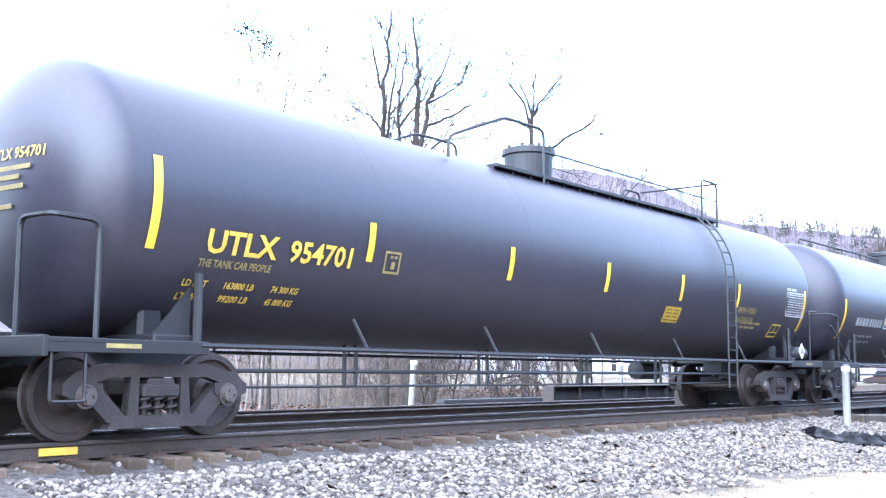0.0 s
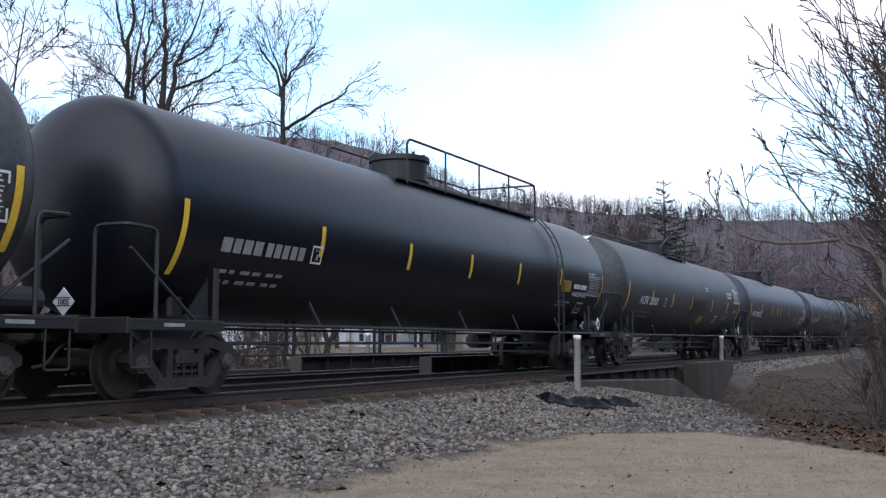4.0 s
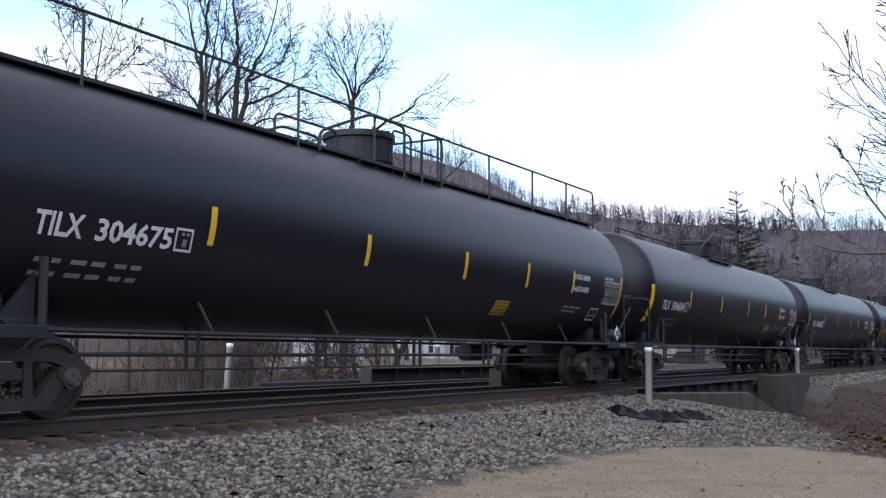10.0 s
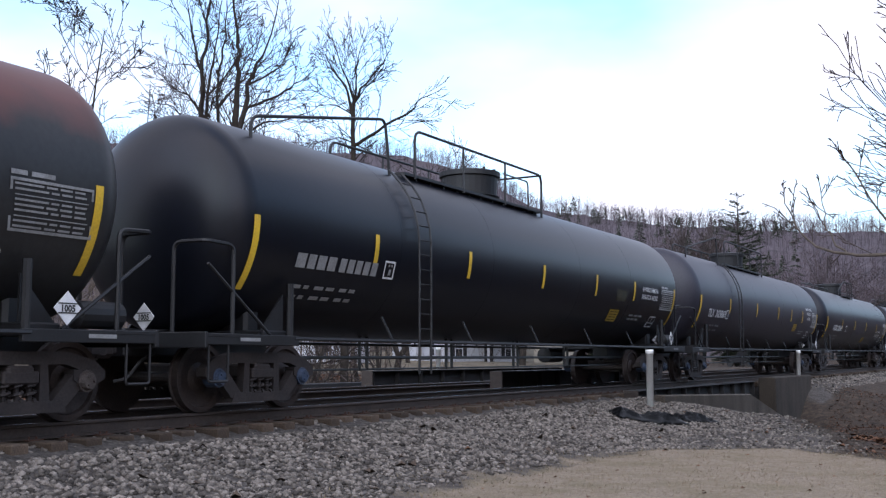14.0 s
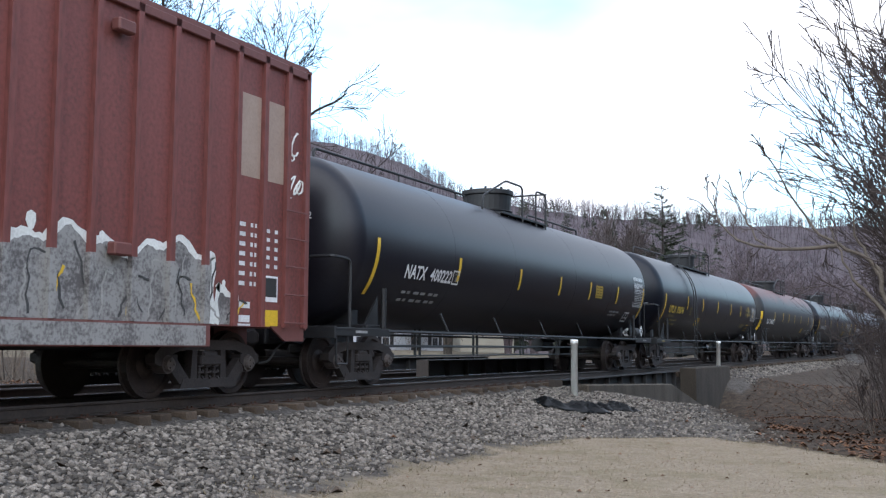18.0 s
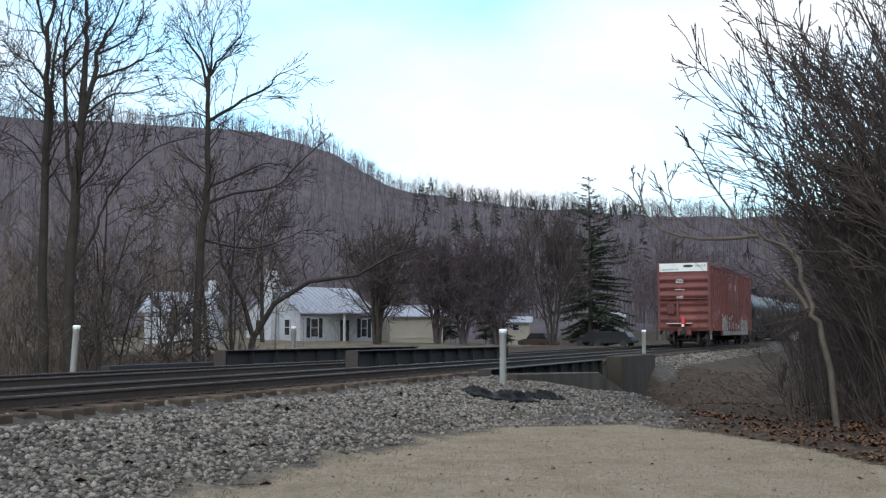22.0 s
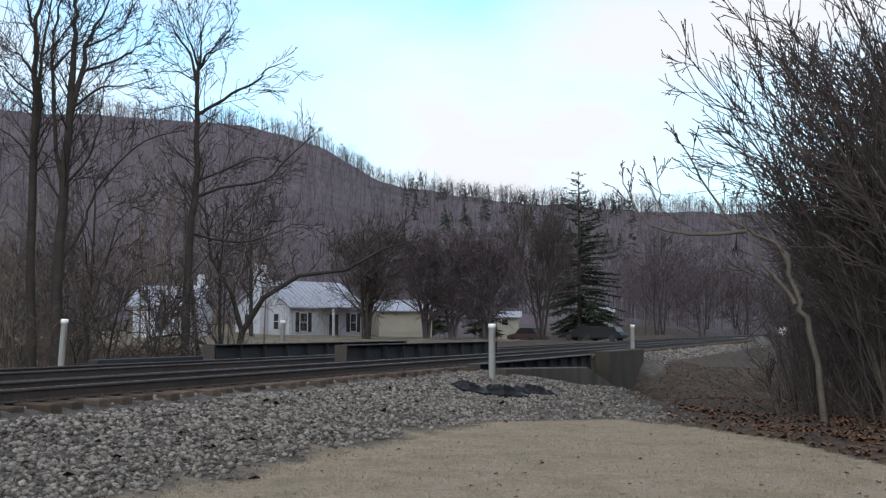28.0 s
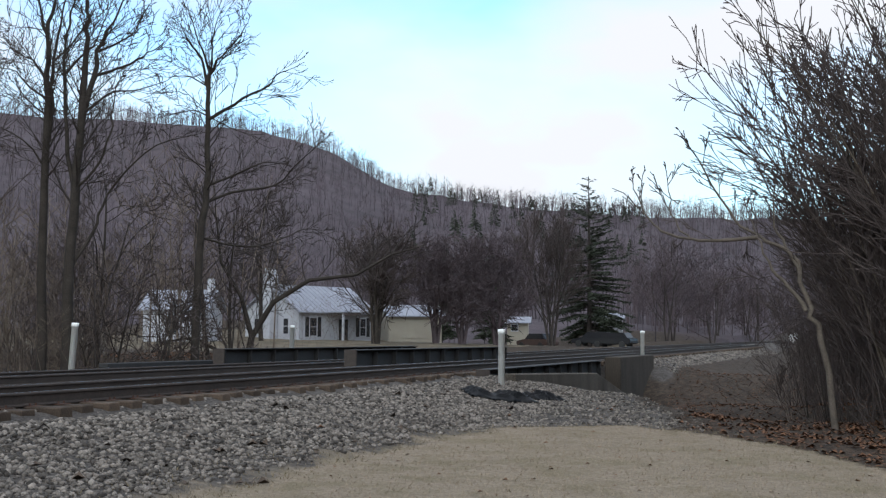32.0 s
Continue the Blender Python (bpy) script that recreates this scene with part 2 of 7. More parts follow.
M["grass_blade"] = mat("grass_blade", (0.36, 0.288, 0.21), (0.22, 0.175, 0.125), 0.9, 0, 1.0, 10, 0, 0.3, 0.7, 0.15, 0, 0, 0.12)
M["grass_edge"] = mat("grass_edge", (0.2, 0.158, 0.1), (0.11, 0.086, 0.056), 0.9, 0, 1.0, 10, 0, 0.3, 0.7, 0.15, 0, 0, 0.3)
M["siding_white"] = mat("siding_white", (0.5, 0.5, 0.53), (0.4, 0.4, 0.43), 0.6, 0, 0.8, 20)
M["roof_metal"] = mat("roof_metal", (0.36, 0.37, 0.42), (0.25, 0.26, 0.3), 0.45, 0.3, 1, 12)
M["window_dark"] = mat("window_dark", (0.03, 0.03, 0.035), (0.02, 0.02, 0.022), 0.15)
M["siding_cream"] = mat("siding_cream", (0.42, 0.38, 0.31), (0.34, 0.3, 0.24), 0.6, 0, 0.8, 20)
M["car_dark"] = mat("car_dark", (0.03, 0.03, 0.034), (0.02, 0.02, 0.022), 0.25)
M["car_brown"] = mat("car_brown", (0.09, 0.05, 0.04), (0.06, 0.035, 0.03), 0.3)


def rusty_tank():
    """Black tank whose upper third has weathered to dull red."""
    m = mat("tank_rusty", (0.03, 0.03, 0.031), (0.018, 0.018, 0.019), 0.48, 0, 0.7, 14, 0.002, 0.3, 0.7, 0.35, 0.35)
    n, l = m.node_tree.nodes, m.node_tree.links
    b = n["Principled BSDF"]
    under = b.inputs["Base Color"].links[0].from_socket
    tc, sep, noi = n.new("ShaderNodeTexCoord"), n.new("ShaderNodeSeparateXYZ"), n.new("ShaderNodeTexNoise")
    noi.inputs["Scale"].default_value, noi.inputs["Detail"].default_value = 1.3, 6
    add, mr, mix = n.new("ShaderNodeMath"), n.new("ShaderNodeMapRange"), n.new("ShaderNodeMix")
    add.operation, mix.data_type = "ADD", "RGBA"
    mr.inputs["From Min"].default_value, mr.inputs["From Max"].default_value = 3.6, 4.1
    mix.inputs["B"].default_value = (0.1, 0.035, 0.03, 1)
    l.new(tc.outputs["Object"], sep.inputs[0])
    l.new(tc.outputs["Object"], noi.inputs["Vector"])
    l.new(sep.outputs["Z"], add.inputs[0])
    l.new(noi.outputs["Fac"], add.inputs[1])
    l.new(add.outputs[0], mr.inputs["Value"])
    l.new(mr.outputs["Result"], mix.inputs["Factor"])
    l.new(under, mix.inputs["A"])
    l.new(mix.outputs["Result"], b.inputs["Base Color"])
    return m


M["tank_rusty"] = rusty_tank()


# ---- mesh helpers ----


def part(name, bm, material, parent=None, label="", smooth=False):
    """One mesh object from a bmesh (or a shared mesh) under a thing or part."""
    me = bm
    if isinstance(bm, bmesh.types.BMesh):
        me = bpy.data.meshes.new(name)
        bm.to_mesh(me)
        bm.free()
    if material and not me.materials:
        me.materials.append(M[material])
    if smooth:
        me.shade_smooth()
    ob = new(name, me)
    if parent:
        ob.parent = parent
    if label:
        tagged(ob, label)
    return ob


def box(bm, cx, cy, cz, sx, sy, sz, m=None, bevel=0.0):
    r = bmesh.ops.create_cube(bm, size=1.0, matrix=(m or Matrix()) @ Matrix.Translation((cx, cy, cz)) @ Matrix.Diagonal((sx, sy, sz, 1)))
    if bevel:
        es = list({e for v in r["verts"] for e in v.link_edges})
        bmesh.ops.bevel(bm, geom=es, offset=bevel, segments=1, affect="EDGES")
    return r["verts"]


def cyl(bm, p0, p1, r0, r1=None, seg=10, caps=True):
    p0, p1 = Vector(p0), Vector(p1)
    d = p1 - p0
    m = Matrix.Translation((p0 + p1) / 2) @ d.to_track_quat("Z", "Y").to_matrix().to_4x4()
    return bmesh.ops.create_cone(bm, cap_ends=caps, segments=seg, radius1=r0, radius2=r0 if r1 is None else r1, depth=d.length, matrix=m)["verts"]


def tube(bm, pts, r, seg=6):
    """A bent bar along points."""
    pts = [Vector(p) for p in pts]
    rings, up = [], None
    for i, p in enumerate(pts):
        d = (pts[min(i + 1, len(pts) - 1)] - pts[max(i - 1, 0)]).normalized()
        if up is None or abs(up.dot(d)) > 0.95:
            up = d.orthogonal().normalized()
        a = (up - d * up.dot(d)).normalized()
        up = a
        b = d.cross(a)
        rings.append([bm.verts.new(p + (a * math.cos(q) + b * math.sin(q)) * r) for q in (2 * math.pi * k / seg for k in range(seg))])
    for s, e in zip(rings, rings[1:]):
        for k in range(seg):
            bm.faces.new((s[k], s[(k + 1) % seg], e[(k + 1) % seg], e[k]))
    bm.faces.new(rings[0][::-1])
    bm.faces.new(rings[-1])


def bent(pts, r=0.14, n=4):
    """Rounds the inner corners of a polyline."""
    pts = [Vector(p) for p in pts]
    out = [pts[0]]
    for a, b, c in zip(pts, pts[1:], pts[2:]):
        u, w = (a - b).normalized(), (c - b).normalized()
        k = min(r, (a - b).length / 2, (c - b).length / 2)
        for i in range(n + 1):
            t = i / n
            out.append((b + u * k) * (1 - t) ** 2 + b * 2 * t * (1 - t) + (b + w * k) * t ** 2)
    return out + [pts[-1]]


def lathe(bm, profile, axis="Y", seg=48, centre=(0, 0, 0)):
    """profile: (along, radius) rows turned about an axis."""
    rings = []
    c = Vector(centre)
    for s, r in profile:
        ring = []
        for k in range(seg):
            q = 2 * math.pi * k / seg
            u, w = math.cos(q) * r, math.sin(q) * r
            ring.append(bm.verts.new(c + Vector((u, s, w) if axis == "Y" else (s, u, w) if axis == "X" else (u, w, s))))
        rings.append(ring)
    for a, b in zip(rings, rings[1:]):
        for k in range(seg):
            bm.faces.new((a[k], b[k], b[(k + 1) % seg], a[(k + 1) % seg]))
    bm.faces.new(rings[0])
    bm.faces.new(rings[-1][::-1])
    bmesh.ops.recalc_face_normals(bm, faces=bm.faces[:])


def prism(bm, outline, depth, m=None):
    """A flat outline (u, v) as a slab: u along y, v along z, depth along x, centred."""
    m = m or Matrix()
    a = [bm.verts.new(m @ Vector((-depth / 2, u, v))) for u, v in outline]
    b = [bm.verts.new(m @ Vector((depth / 2, u, v))) for u, v in outline]
    bm.faces.new(a)
    bm.faces.new(b[::-1])
    for i in range(len(a)):
        j = (i + 1) % len(a)
        bm.faces.new((a[i], b[i], b[j], a[j]))
    bmesh.ops.recalc_face_normals(bm, faces=bm.faces[:])


def letters(text, height, bold=0.0):
    """Flat letter faces, u to the right from 0, v up from 0."""
    cu = bpy.data.curves.new("letters", "FONT")
    cu.body, cu.size, cu.offset, cu.resolution_u = text, height * 1.38, bold, 2
    ob = bpy.data.objects.new("letters", cu)
    scene.collection.objects.link(ob)
    dg = bpy.context.evaluated_depsgraph_get()
    me = bpy.data.meshes.new_from_object(ob.evaluated_get(dg))
    co = np.empty(len(me.vertices) * 3)
    me.vertices.foreach_get("co", co)
    co = co.reshape(-1, 3)
    faces = [tuple(p.vertices) for p in me.polygons]
    bpy.data.objects.remove(ob)
    bpy.data.meshes.remove(me)
    bpy.data.curves.remove(cu)
    return co[:, :2], faces


def flat_mesh(name, verts, faces):
    me = bpy.data.meshes.new(name)
    me.from_pydata([tuple(float(c) for c in v) for v in verts], [], faces)
    me.update()
    return me


CACHE = {}


def shared(key, make):
    if key not in CACHE:
        CACHE[key] = make()
    return CACHE[key]


def mesh_of(fn, material, smooth=False):
    bm = bmesh.new()
    fn(bm)
    me = bpy.data.meshes.new("piece")
    bm.to_mesh(me)
    bm.free()
    me.materials.append(M[material])
    if smooth:
        me.shade_smooth()
    return me


def empty(name, m=None):
    ob = new(name)
    ob.empty_display_size = 0.3
    if m:
        ob.matrix_basis = m
    return ob


# ---- the plan: track runs along +y, rail tops at z = 0 near the camera ----
NEAR_X, FAR_X = -10.52, -14.6


def bend(y):
    """Sideways shift of the track: straight, then a slight curve to the right."""
    d = np.maximum(0.0, np.asarray(y, dtype=float) - 35.0)
    e = np.minimum(d, 130.0)
    return e * e / 3000.0 + (d - e) * (130.0 / 1500.0)


def grade(y):
    d = np.maximum(0.0, np.asarray(y, dtype=float) - 35.0)
    return 0.004 * d * d / (d + 12.0)


def sstep(a, b, x):
    t = np.clip((x - a) / (b - a), 0.0, 1.0)
    return t * t * (3 - 2 * t)


def ripple(x, y, s, seed=0.0):
    return (np.sin(x * s + seed) * np.cos(y * s * 1.13 + seed * 2) + 0.5 * np.sin(x * s * 2.3 + y * s * 1.7 + seed) + 0.3 * np.sin(x * s * 5.1 - y * s * 4.3)) / 1.8


def ridge(az):
    """Height of the wooded ridge over its distance, by bearing to the left of the track's way, in degrees."""
    return np.interp(az, [-60, -10, 0, 9, 16, 24, 28, 33, 40, 46, 60, 90], [0.071, 0.082, 0.087, 0.094, 0.102, 0.118, 0.157, 0.175, 0.175, 0.174, 0.168, 0.125])


def cut_depth(x, y):
    """Depth of the creek's cut: under the bridge, then bending away along the lot."""
    x, y = np.asarray(x, dtype=float), np.asarray(y, dtype=float)
    a = sstep(25.2, 27.0, y) * (1 - sstep(36.6, 38.4, y)) * sstep(-40, -24, x) * (1 - sstep(-8.9, -8.45, x)) * 2.7
    d = np.abs(x + 8.3 - (38.8 - y) * 0.43)
    b = (1 - sstep(0.5, 2.7, d)) * sstep(21.5, 27.5, y) * (1 - sstep(43.0, 47.5, y)) * np.interp(y, [24, 30, 36, 40, 44], [1.25, 1.2, 1.0, 1.0, 0.7])
    return np.maximum(a, b)


def gully(x, y):
    """How deep into the creek's cut a place lies, 0 to 1."""
    return np.clip(cut_depth(x, y) / 1.2, 0, 1)


def land(x, y):
    x, y = np.asarray(x, dtype=float), np.asarray(y, dtype=float)
    xt = x - bend(y)
    z = np.interp(xt, [-60, -40, -20.5, -17.3, -16.6, -9.4, -9.2, -8.5, -6.3, 40], [-0.1, -0.3, -0.55, -0.45, -0.215, -0.215, -0.3, -0.37, -0.88, -0.9])
    lot = np.interp(y, [18, 24.4, 25.7, 27.7, 31.3, 36, 42], [-0.5, -0.48, -0.38, -0.53, -0.81, -1.2, -1.7]) + np.interp(x, [-8.9, -8.5, -8.05, -6.9, -3.5, -1.5], [0.2, 0.1, 0, -0.22, -0.3, -0.45])
    w = sstep(19.0, 21.6, y) * (1 - sstep(41, 47, y)) * sstep(-8.95, -8.6, x) * (1 - sstep(-2.5, 0.5, x))
    z = z * (1 - w) + lot * w
    bank = sstep(0.0, 7.0, xt) * sstep(17, 24, y) * 1.6
    z = z + bank
    r, az = np.hypot(x, y), np.degrees(np.arctan2(-x, y))
    z = z + grade(y) * (1 - sstep(-8, 8, xt) * 0.4)
    z = z + np.where(xt < -20, 0.008 * np.maximum(0, r - 35), 0)
    z = z - cut_depth(x, y)
    hill = ridge(az) * 700.0 * sstep(170, 700, r) * (y > -120) * np.maximum(sstep(9, 36, np.abs(xt + 12)), sstep(360, 520, r))
    hill = hill * (1 - sstep(75, 110, np.abs(az)))
    # unseen rise behind the camera, added to block low sky and darken tank flanks
    back = 34.0 * sstep(24, 120, xt) * (1 - sstep(500, 800, r)) + 30.0 * sstep(70, 220, -y) * sstep(4, 40, xt)
    return z + hill + back + ripple(x, y, 0.05) * sstep(60, 160, r) * 3 + ripple(x, y, 1.1, 2) * 0.03


def grass_mask(x, y):
    edge = np.interp(y, [-40, 9, 16, 18, 19.2, 19.8], [-6.45, -6.4, -6.4, -5.9, -4.6, -3.0])
    ragged = ripple(x, y, 1.1, 4) * 0.16 + ripple(x, y, 3.7, 1) * 0.22
    edge = edge + ragged
    a = sstep(-0.9, 0.9, x - edge) * (1 - sstep(19.0, 19.8, y + 0.00 * x))
    far = np.interp(x, [-7, -5, -3.6, -2.4, -0.6, 0.3, 3, 8], [19.6, 19.3, 18.9, 18.3, 15.8, 14.1, 10, 6])
    return a * (1 - sstep(-0.8, 0.8, y - far + ragged))


def make_ground():
    def steps(a, b, s0, grow):
        out, x, s = [a], a, s0
        while x < b:
            x += s
            s *= grow
            out.append(x)
        return out
    xs = sorted(set([-v for v in steps(9.0, 1500, 0.35, 1.055)] + [-9.0 + 0.3 * i for i in range(1, 41)] + [3.0 + v for v in steps(0, 800, 0.35, 1.08)]))
    ys = sorted(set([6 - v for v in steps(0.3, 700, 0.5, 1.09)] + [6 + 0.3 * i for i in range(0, 120)] + [42 + v for v in steps(0, 1500, 0.35, 1.05)]))
    X, Y = np.meshgrid(np.array(xs), np.array(ys))
    Z = land(X, Y)
    nx, ny = len(xs), len(ys)
    verts = np.stack([X.ravel(), Y.ravel(), Z.ravel()], 1)
    faces = [(j * nx + i, j * nx + i + 1, (j + 1) * nx + i + 1, (j + 1) * nx + i) for j in range(ny - 1) for i in range(nx - 1)]
    me = bpy.data.meshes.new("ground")
    me.from_pydata(verts.tolist(), [], faces)
    xt = (X - bend(Y)).ravel()
    x, y = X.ravel(), Y.ravel()
    r = np.hypot(x, y)
    gm = grass_mask(x, y)
    edge = np.interp(y, [36, 38, 46, 49], [-6.1, -8.9, -8.9, -7.7])
    bal = sstep(-20.0, -18.0, xt) * (1 - sstep(edge - 0.5, edge + 0.5, xt)) * (1 - gully(x, y) * (np.abs(xt + 12) > 3.5))
    lot_edge = np.interp(y, [14, 16.5, 18, 21.5, 25, 28.3, 29], [-0.8, -2.0, -2.8, -3.8, -5.1, -6.3, -7.5])
    gravel_lot = (1 - gm) * (xt > -7) * (1 - sstep(-0.5, 0.5, x - lot_edge)) * (y < 29.5)
    slope_far = sstep(43, 45, y) * sstep(-9, -8, xt) * (1 - sstep(-7.9, -7.3, xt)) * (1 - sstep(100, 140, y))
    bal = np.clip(np.maximum(np.maximum(bal, gravel_lot), slope_far), 0, 1) * (1 - sstep(0.4, 0.8, gully(x, y)))
    yard = (xt < -24) * sstep(55, 70, r) * (1 - sstep(110, 135, r))
    yard = np.maximum(yard, (xt > -9) * (y < 4) * 0.8)
    for nm, val in (("lawn", gm), ("ballast", bal), ("yard", yard), ("hill", sstep(110, 170, r))):
        at = me.attributes.new(nm, "FLOAT", "POINT")
        at.data.foreach_set("value", np.ascontiguousarray(val, dtype=np.float32))
    me.shade_smooth()
    m = bpy.data.materials.new("ground")
    m.use_nodes = True
    n, l = m.node_tree.nodes, m.node_tree.links
    b = n["Principled BSDF"]
    b.inputs["Roughness"].default_value, b.inputs["Specular IOR Level"].default_value = 0.95, 0.15
    tc = n.new("ShaderNodeTexCoord")

    def noise_(scale, detail=5, rough=0.6):
        q = n.new("ShaderNodeTexNoise")
        q.inputs["Scale"].default_value, q.inputs["Detail"].default_value, q.inputs["Roughness"].default_value = scale, detail, rough
        l.new(tc.outputs["Object"], q.inputs["Vector"])
        return q.outputs["Fac"]

    def ramp_(fac, c0, c1, p0=0.35, p1=0.65):
        q = n.new("ShaderNodeValToRGB")
        q.color_ramp.elements[0].position, q.color_ramp.elements[0].color = p0, (*c0, 1)
        q.color_ramp.elements[1].position, q.color_ramp.elements[1].color = p1, (*c1, 1)
        l.new(fac, q.inputs["Fac"])
        return q.outputs["Color"]

    def over(a, bb, fac):
        q = n.new("ShaderNodeMix")
        q.data_type = "RGBA"
        l.new(a, q.inputs["A"])
        l.new(bb, q.inputs["B"])
        l.new(fac, q.inputs["Factor"])
        return q.outputs["Result"]

    def mask(name, wobble):
        q = n.new("ShaderNodeAttribute")
        q.attribute_name = name
        a = n.new("ShaderNodeMath")
        a.operation = "MULTIPLY_ADD"
        a.inputs[1].default_value, a.inputs[2].default_value = 1.0, -0.5
        l.new(wobble, a.inputs[0])
        s = n.new("ShaderNodeMath")
        s.operation = "ADD"
        l.new(q.outputs["Fac"], s.inputs[0])
        l.new(a.outputs[0], s.inputs[1])
        mr = n.new("ShaderNodeMapRange")
        mr.interpolation_type = "SMOOTHSTEP"
        mr.inputs["From Min"].default_value, mr.inputs["From Max"].default_value = 0.3, 0.7
        l.new(s.outputs[0], mr.inputs["Value"])
        return mr.outputs["Result"]

    litter = over(ramp_(noise_(5.0, 8, 0.8), (0.02, 0.015, 0.012), (0.125, 0.086, 0.06), 0.42, 0.62), ramp_(noise_(1.8, 8, 0.75), (0.024, 0.02, 0.017), (0.1, 0.082, 0.066)), noise_(0.35))
    # floor_ is the far hillside, its purple-grey haze mixed into the colour
    floor_ = over(ramp_(noise_(0.12, 8, 0.8), (0.045, 0.036, 0.04), (0.125, 0.1, 0.108), 0.38, 0.64), ramp_(noise_(0.02, 6), (0.06, 0.05, 0.056), (0.115, 0.095, 0.105)), noise_(0.01))
    lawn = over(ramp_(noise_(14, 8, 0.7), (0.17, 0.135, 0.098), (0.37, 0.3, 0.222), 0.34, 0.64), ramp_(noise_(45, 5, 0.8), (0.14, 0.11, 0.078), (0.4, 0.325, 0.242), 0.36, 0.64), noise_(0.8))
    lawn = over(lawn, ramp_(noise_(30, 6, 0.75), (0.12, 0.1, 0.062), (0.29, 0.235, 0.155)), ramp_(noise_(1.5, 7, 0.7), (0, 0, 0), (0.85, 0.85, 0.85), 0.46, 0.62))
    grav = over(ramp_(noise_(16, 6, 0.75), (0.03, 0.026, 0.024), (0.2, 0.178, 0.16), 0.4, 0.64), ramp_(noise_(2.0), (0.05, 0.044, 0.04), (0.13, 0.115, 0.103)), noise_(0.6))
    yardc = ramp_(noise_(0.6, 6), (0.09, 0.074, 0.055), (0.2, 0.165, 0.115))
    c = over(litter, floor_, mask("hill", noise_(0.05)))
    c = over(c, yardc, mask("yard", noise_(0.3)))
    c = over(c, grav, mask("ballast", noise_(1.6)))
    c = over(c, lawn, mask("lawn", noise_(2.2, 6)))
    l.new(c, b.inputs["Base Color"])
    bp = n.new("ShaderNodeBump")
    bp.inputs["Strength"].default_value, bp.inputs["Distance"].default_value = 0.8, 0.05
    l.new(noise_(22, 6, 0.7), bp.inputs["Height"])
    l.new(bp.outputs["Normal"], b.inputs["Normal"])
    me.materials.append(m)
    return tagged(new("ground", me), "valley floor of ballast, dry lawn, leaf litter and wooded hillside", "ground", kind="structure")


make_ground()


def rail_line(xc, y0, y1, step):
    ys = np.arange(y0, y1 + step, step)
    prof = [(-0.07, -0.172), (-0.07, -0.158), (-0.012, -0.14), (-0.012, -0.045), (-0.036, -0.035), (-0.037, -0.018), (-0.022, 0.0),
            (0.022, 0.0), (0.037, -0.018), (0.036, -0.035), (0.012, -0.045), (0.012, -0.14), (0.07, -0.158), (0.07, -0.172)]
    k = len(prof)
    xs, zs = bend(ys) + xc, grade(ys)
    verts = [(xs[i] + px, ys[i], zs[i] + pz) for i in range(len(ys)) for px, pz in prof]
    faces = [(i * k + j, i * k + (j + 1) % k, (i + 1) * k + (j + 1) % k, (i + 1) * k + j) for i in range(len(ys) - 1) for j in range(k)]
    me = flat_mesh("rail", verts, faces)
    me.materials.append(M["rail_steel"])
    me.materials.append(M["rail_head"])
    idx = [1 if (f % k) == 6 else 0 for f in range(len(faces))]
    me.polygons.foreach_set("material_index", idx)
    me.update()
    return me


def make_track(name, xc, label):
    t = tagged(empty(name), label, "railway track", kind="structure")
    for s in (-0.753, 0.753):
        part("rail", rail_line(xc + s, -400, 620, 4.0), None, t, "rusty steel rail with a polished head")
    return t


near_track = make_track("track_near", NEAR_X, "railway track with weathered timber ties in grey ballast")
far_track = make_track("track_far", FAR_X, "second railway track beside the first, polished rails")

# timber ties: the near ones as pieces, the rest in one mesh


def tie_mesh():
    bm = bmesh.new()
    box(bm, 0, 0, -0.262, 2.6, 0.225, 0.17, None, 0.015)
    for v in bm.verts:
        v.co += Vector((random.uniform(-1, 1) * 0.012, random.uniform(-1, 1) * 0.006, random.uniform(-1, 1) * 0.006))
    me = bpy.data.meshes.new("tie")
    bm.to_mesh(me)
    bm.free()
    me.materials.append(M["tie_wood"])
    return me


def plate_mesh():
    return mesh_of(lambda bm: [box(bm, sx, 0, -0.174, 0.34, 0.19, 0.016) for sx in (-0.753, 0.753)] + [cyl(bm, (sx + o, q, -0.17), (sx + o, q, -0.135), 0.014, None, 6)
                   for sx in (-0.753, 0.753) for o in (-0.1, 0.1) for q in (-0.05, 0.05)], "rust_brown")


# ---- short girder bridge over the creek, marker posts, tarp ----


def plate_girder(x, y0, y1, ztop, zbot, label, stiff=1.25):
    g = tagged(empty("plate_girder", pose(x, y0, 0)), label, "bridge girder", "bridge girders")
    n = y1 - y0
    bm = bmesh.new()
    box(bm, 0, n / 2, (ztop + zbot) / 2, 0.02, n, ztop - zbot - 0.04)
    part("web", bm, "girder", g)
    for z, nm in ((ztop - 0.015, "top_flange"), (zbot + 0.015, "bottom_flange")):
        bm = bmesh.new()
        box(bm, 0, n / 2, z, 0.36, n, 0.03, None, 0.006)
        part(nm, bm, "girder", g)
    me = mesh_of(lambda bm: [box(bm, s * 0.085, 0, 0, 0.14, 0.02, ztop - zbot - 0.08) for s in (-1, 1)], "girder")
    k = int(n / stiff)
    for i in range(k + 1):
        o = part("stiffener", me, None, g)
        o.location = (0, 0.1 + i * (n - 0.2) / k, (ztop + zbot) / 2)
    bm = bmesh.new()
    box(bm, 0, -0.012, (ztop + zbot) / 2, 0.36, 0.024, ztop - zbot, None, 0.004)
    part("end_plate", bm, "rail_steel", g, "rust-brown end plate")
    return g


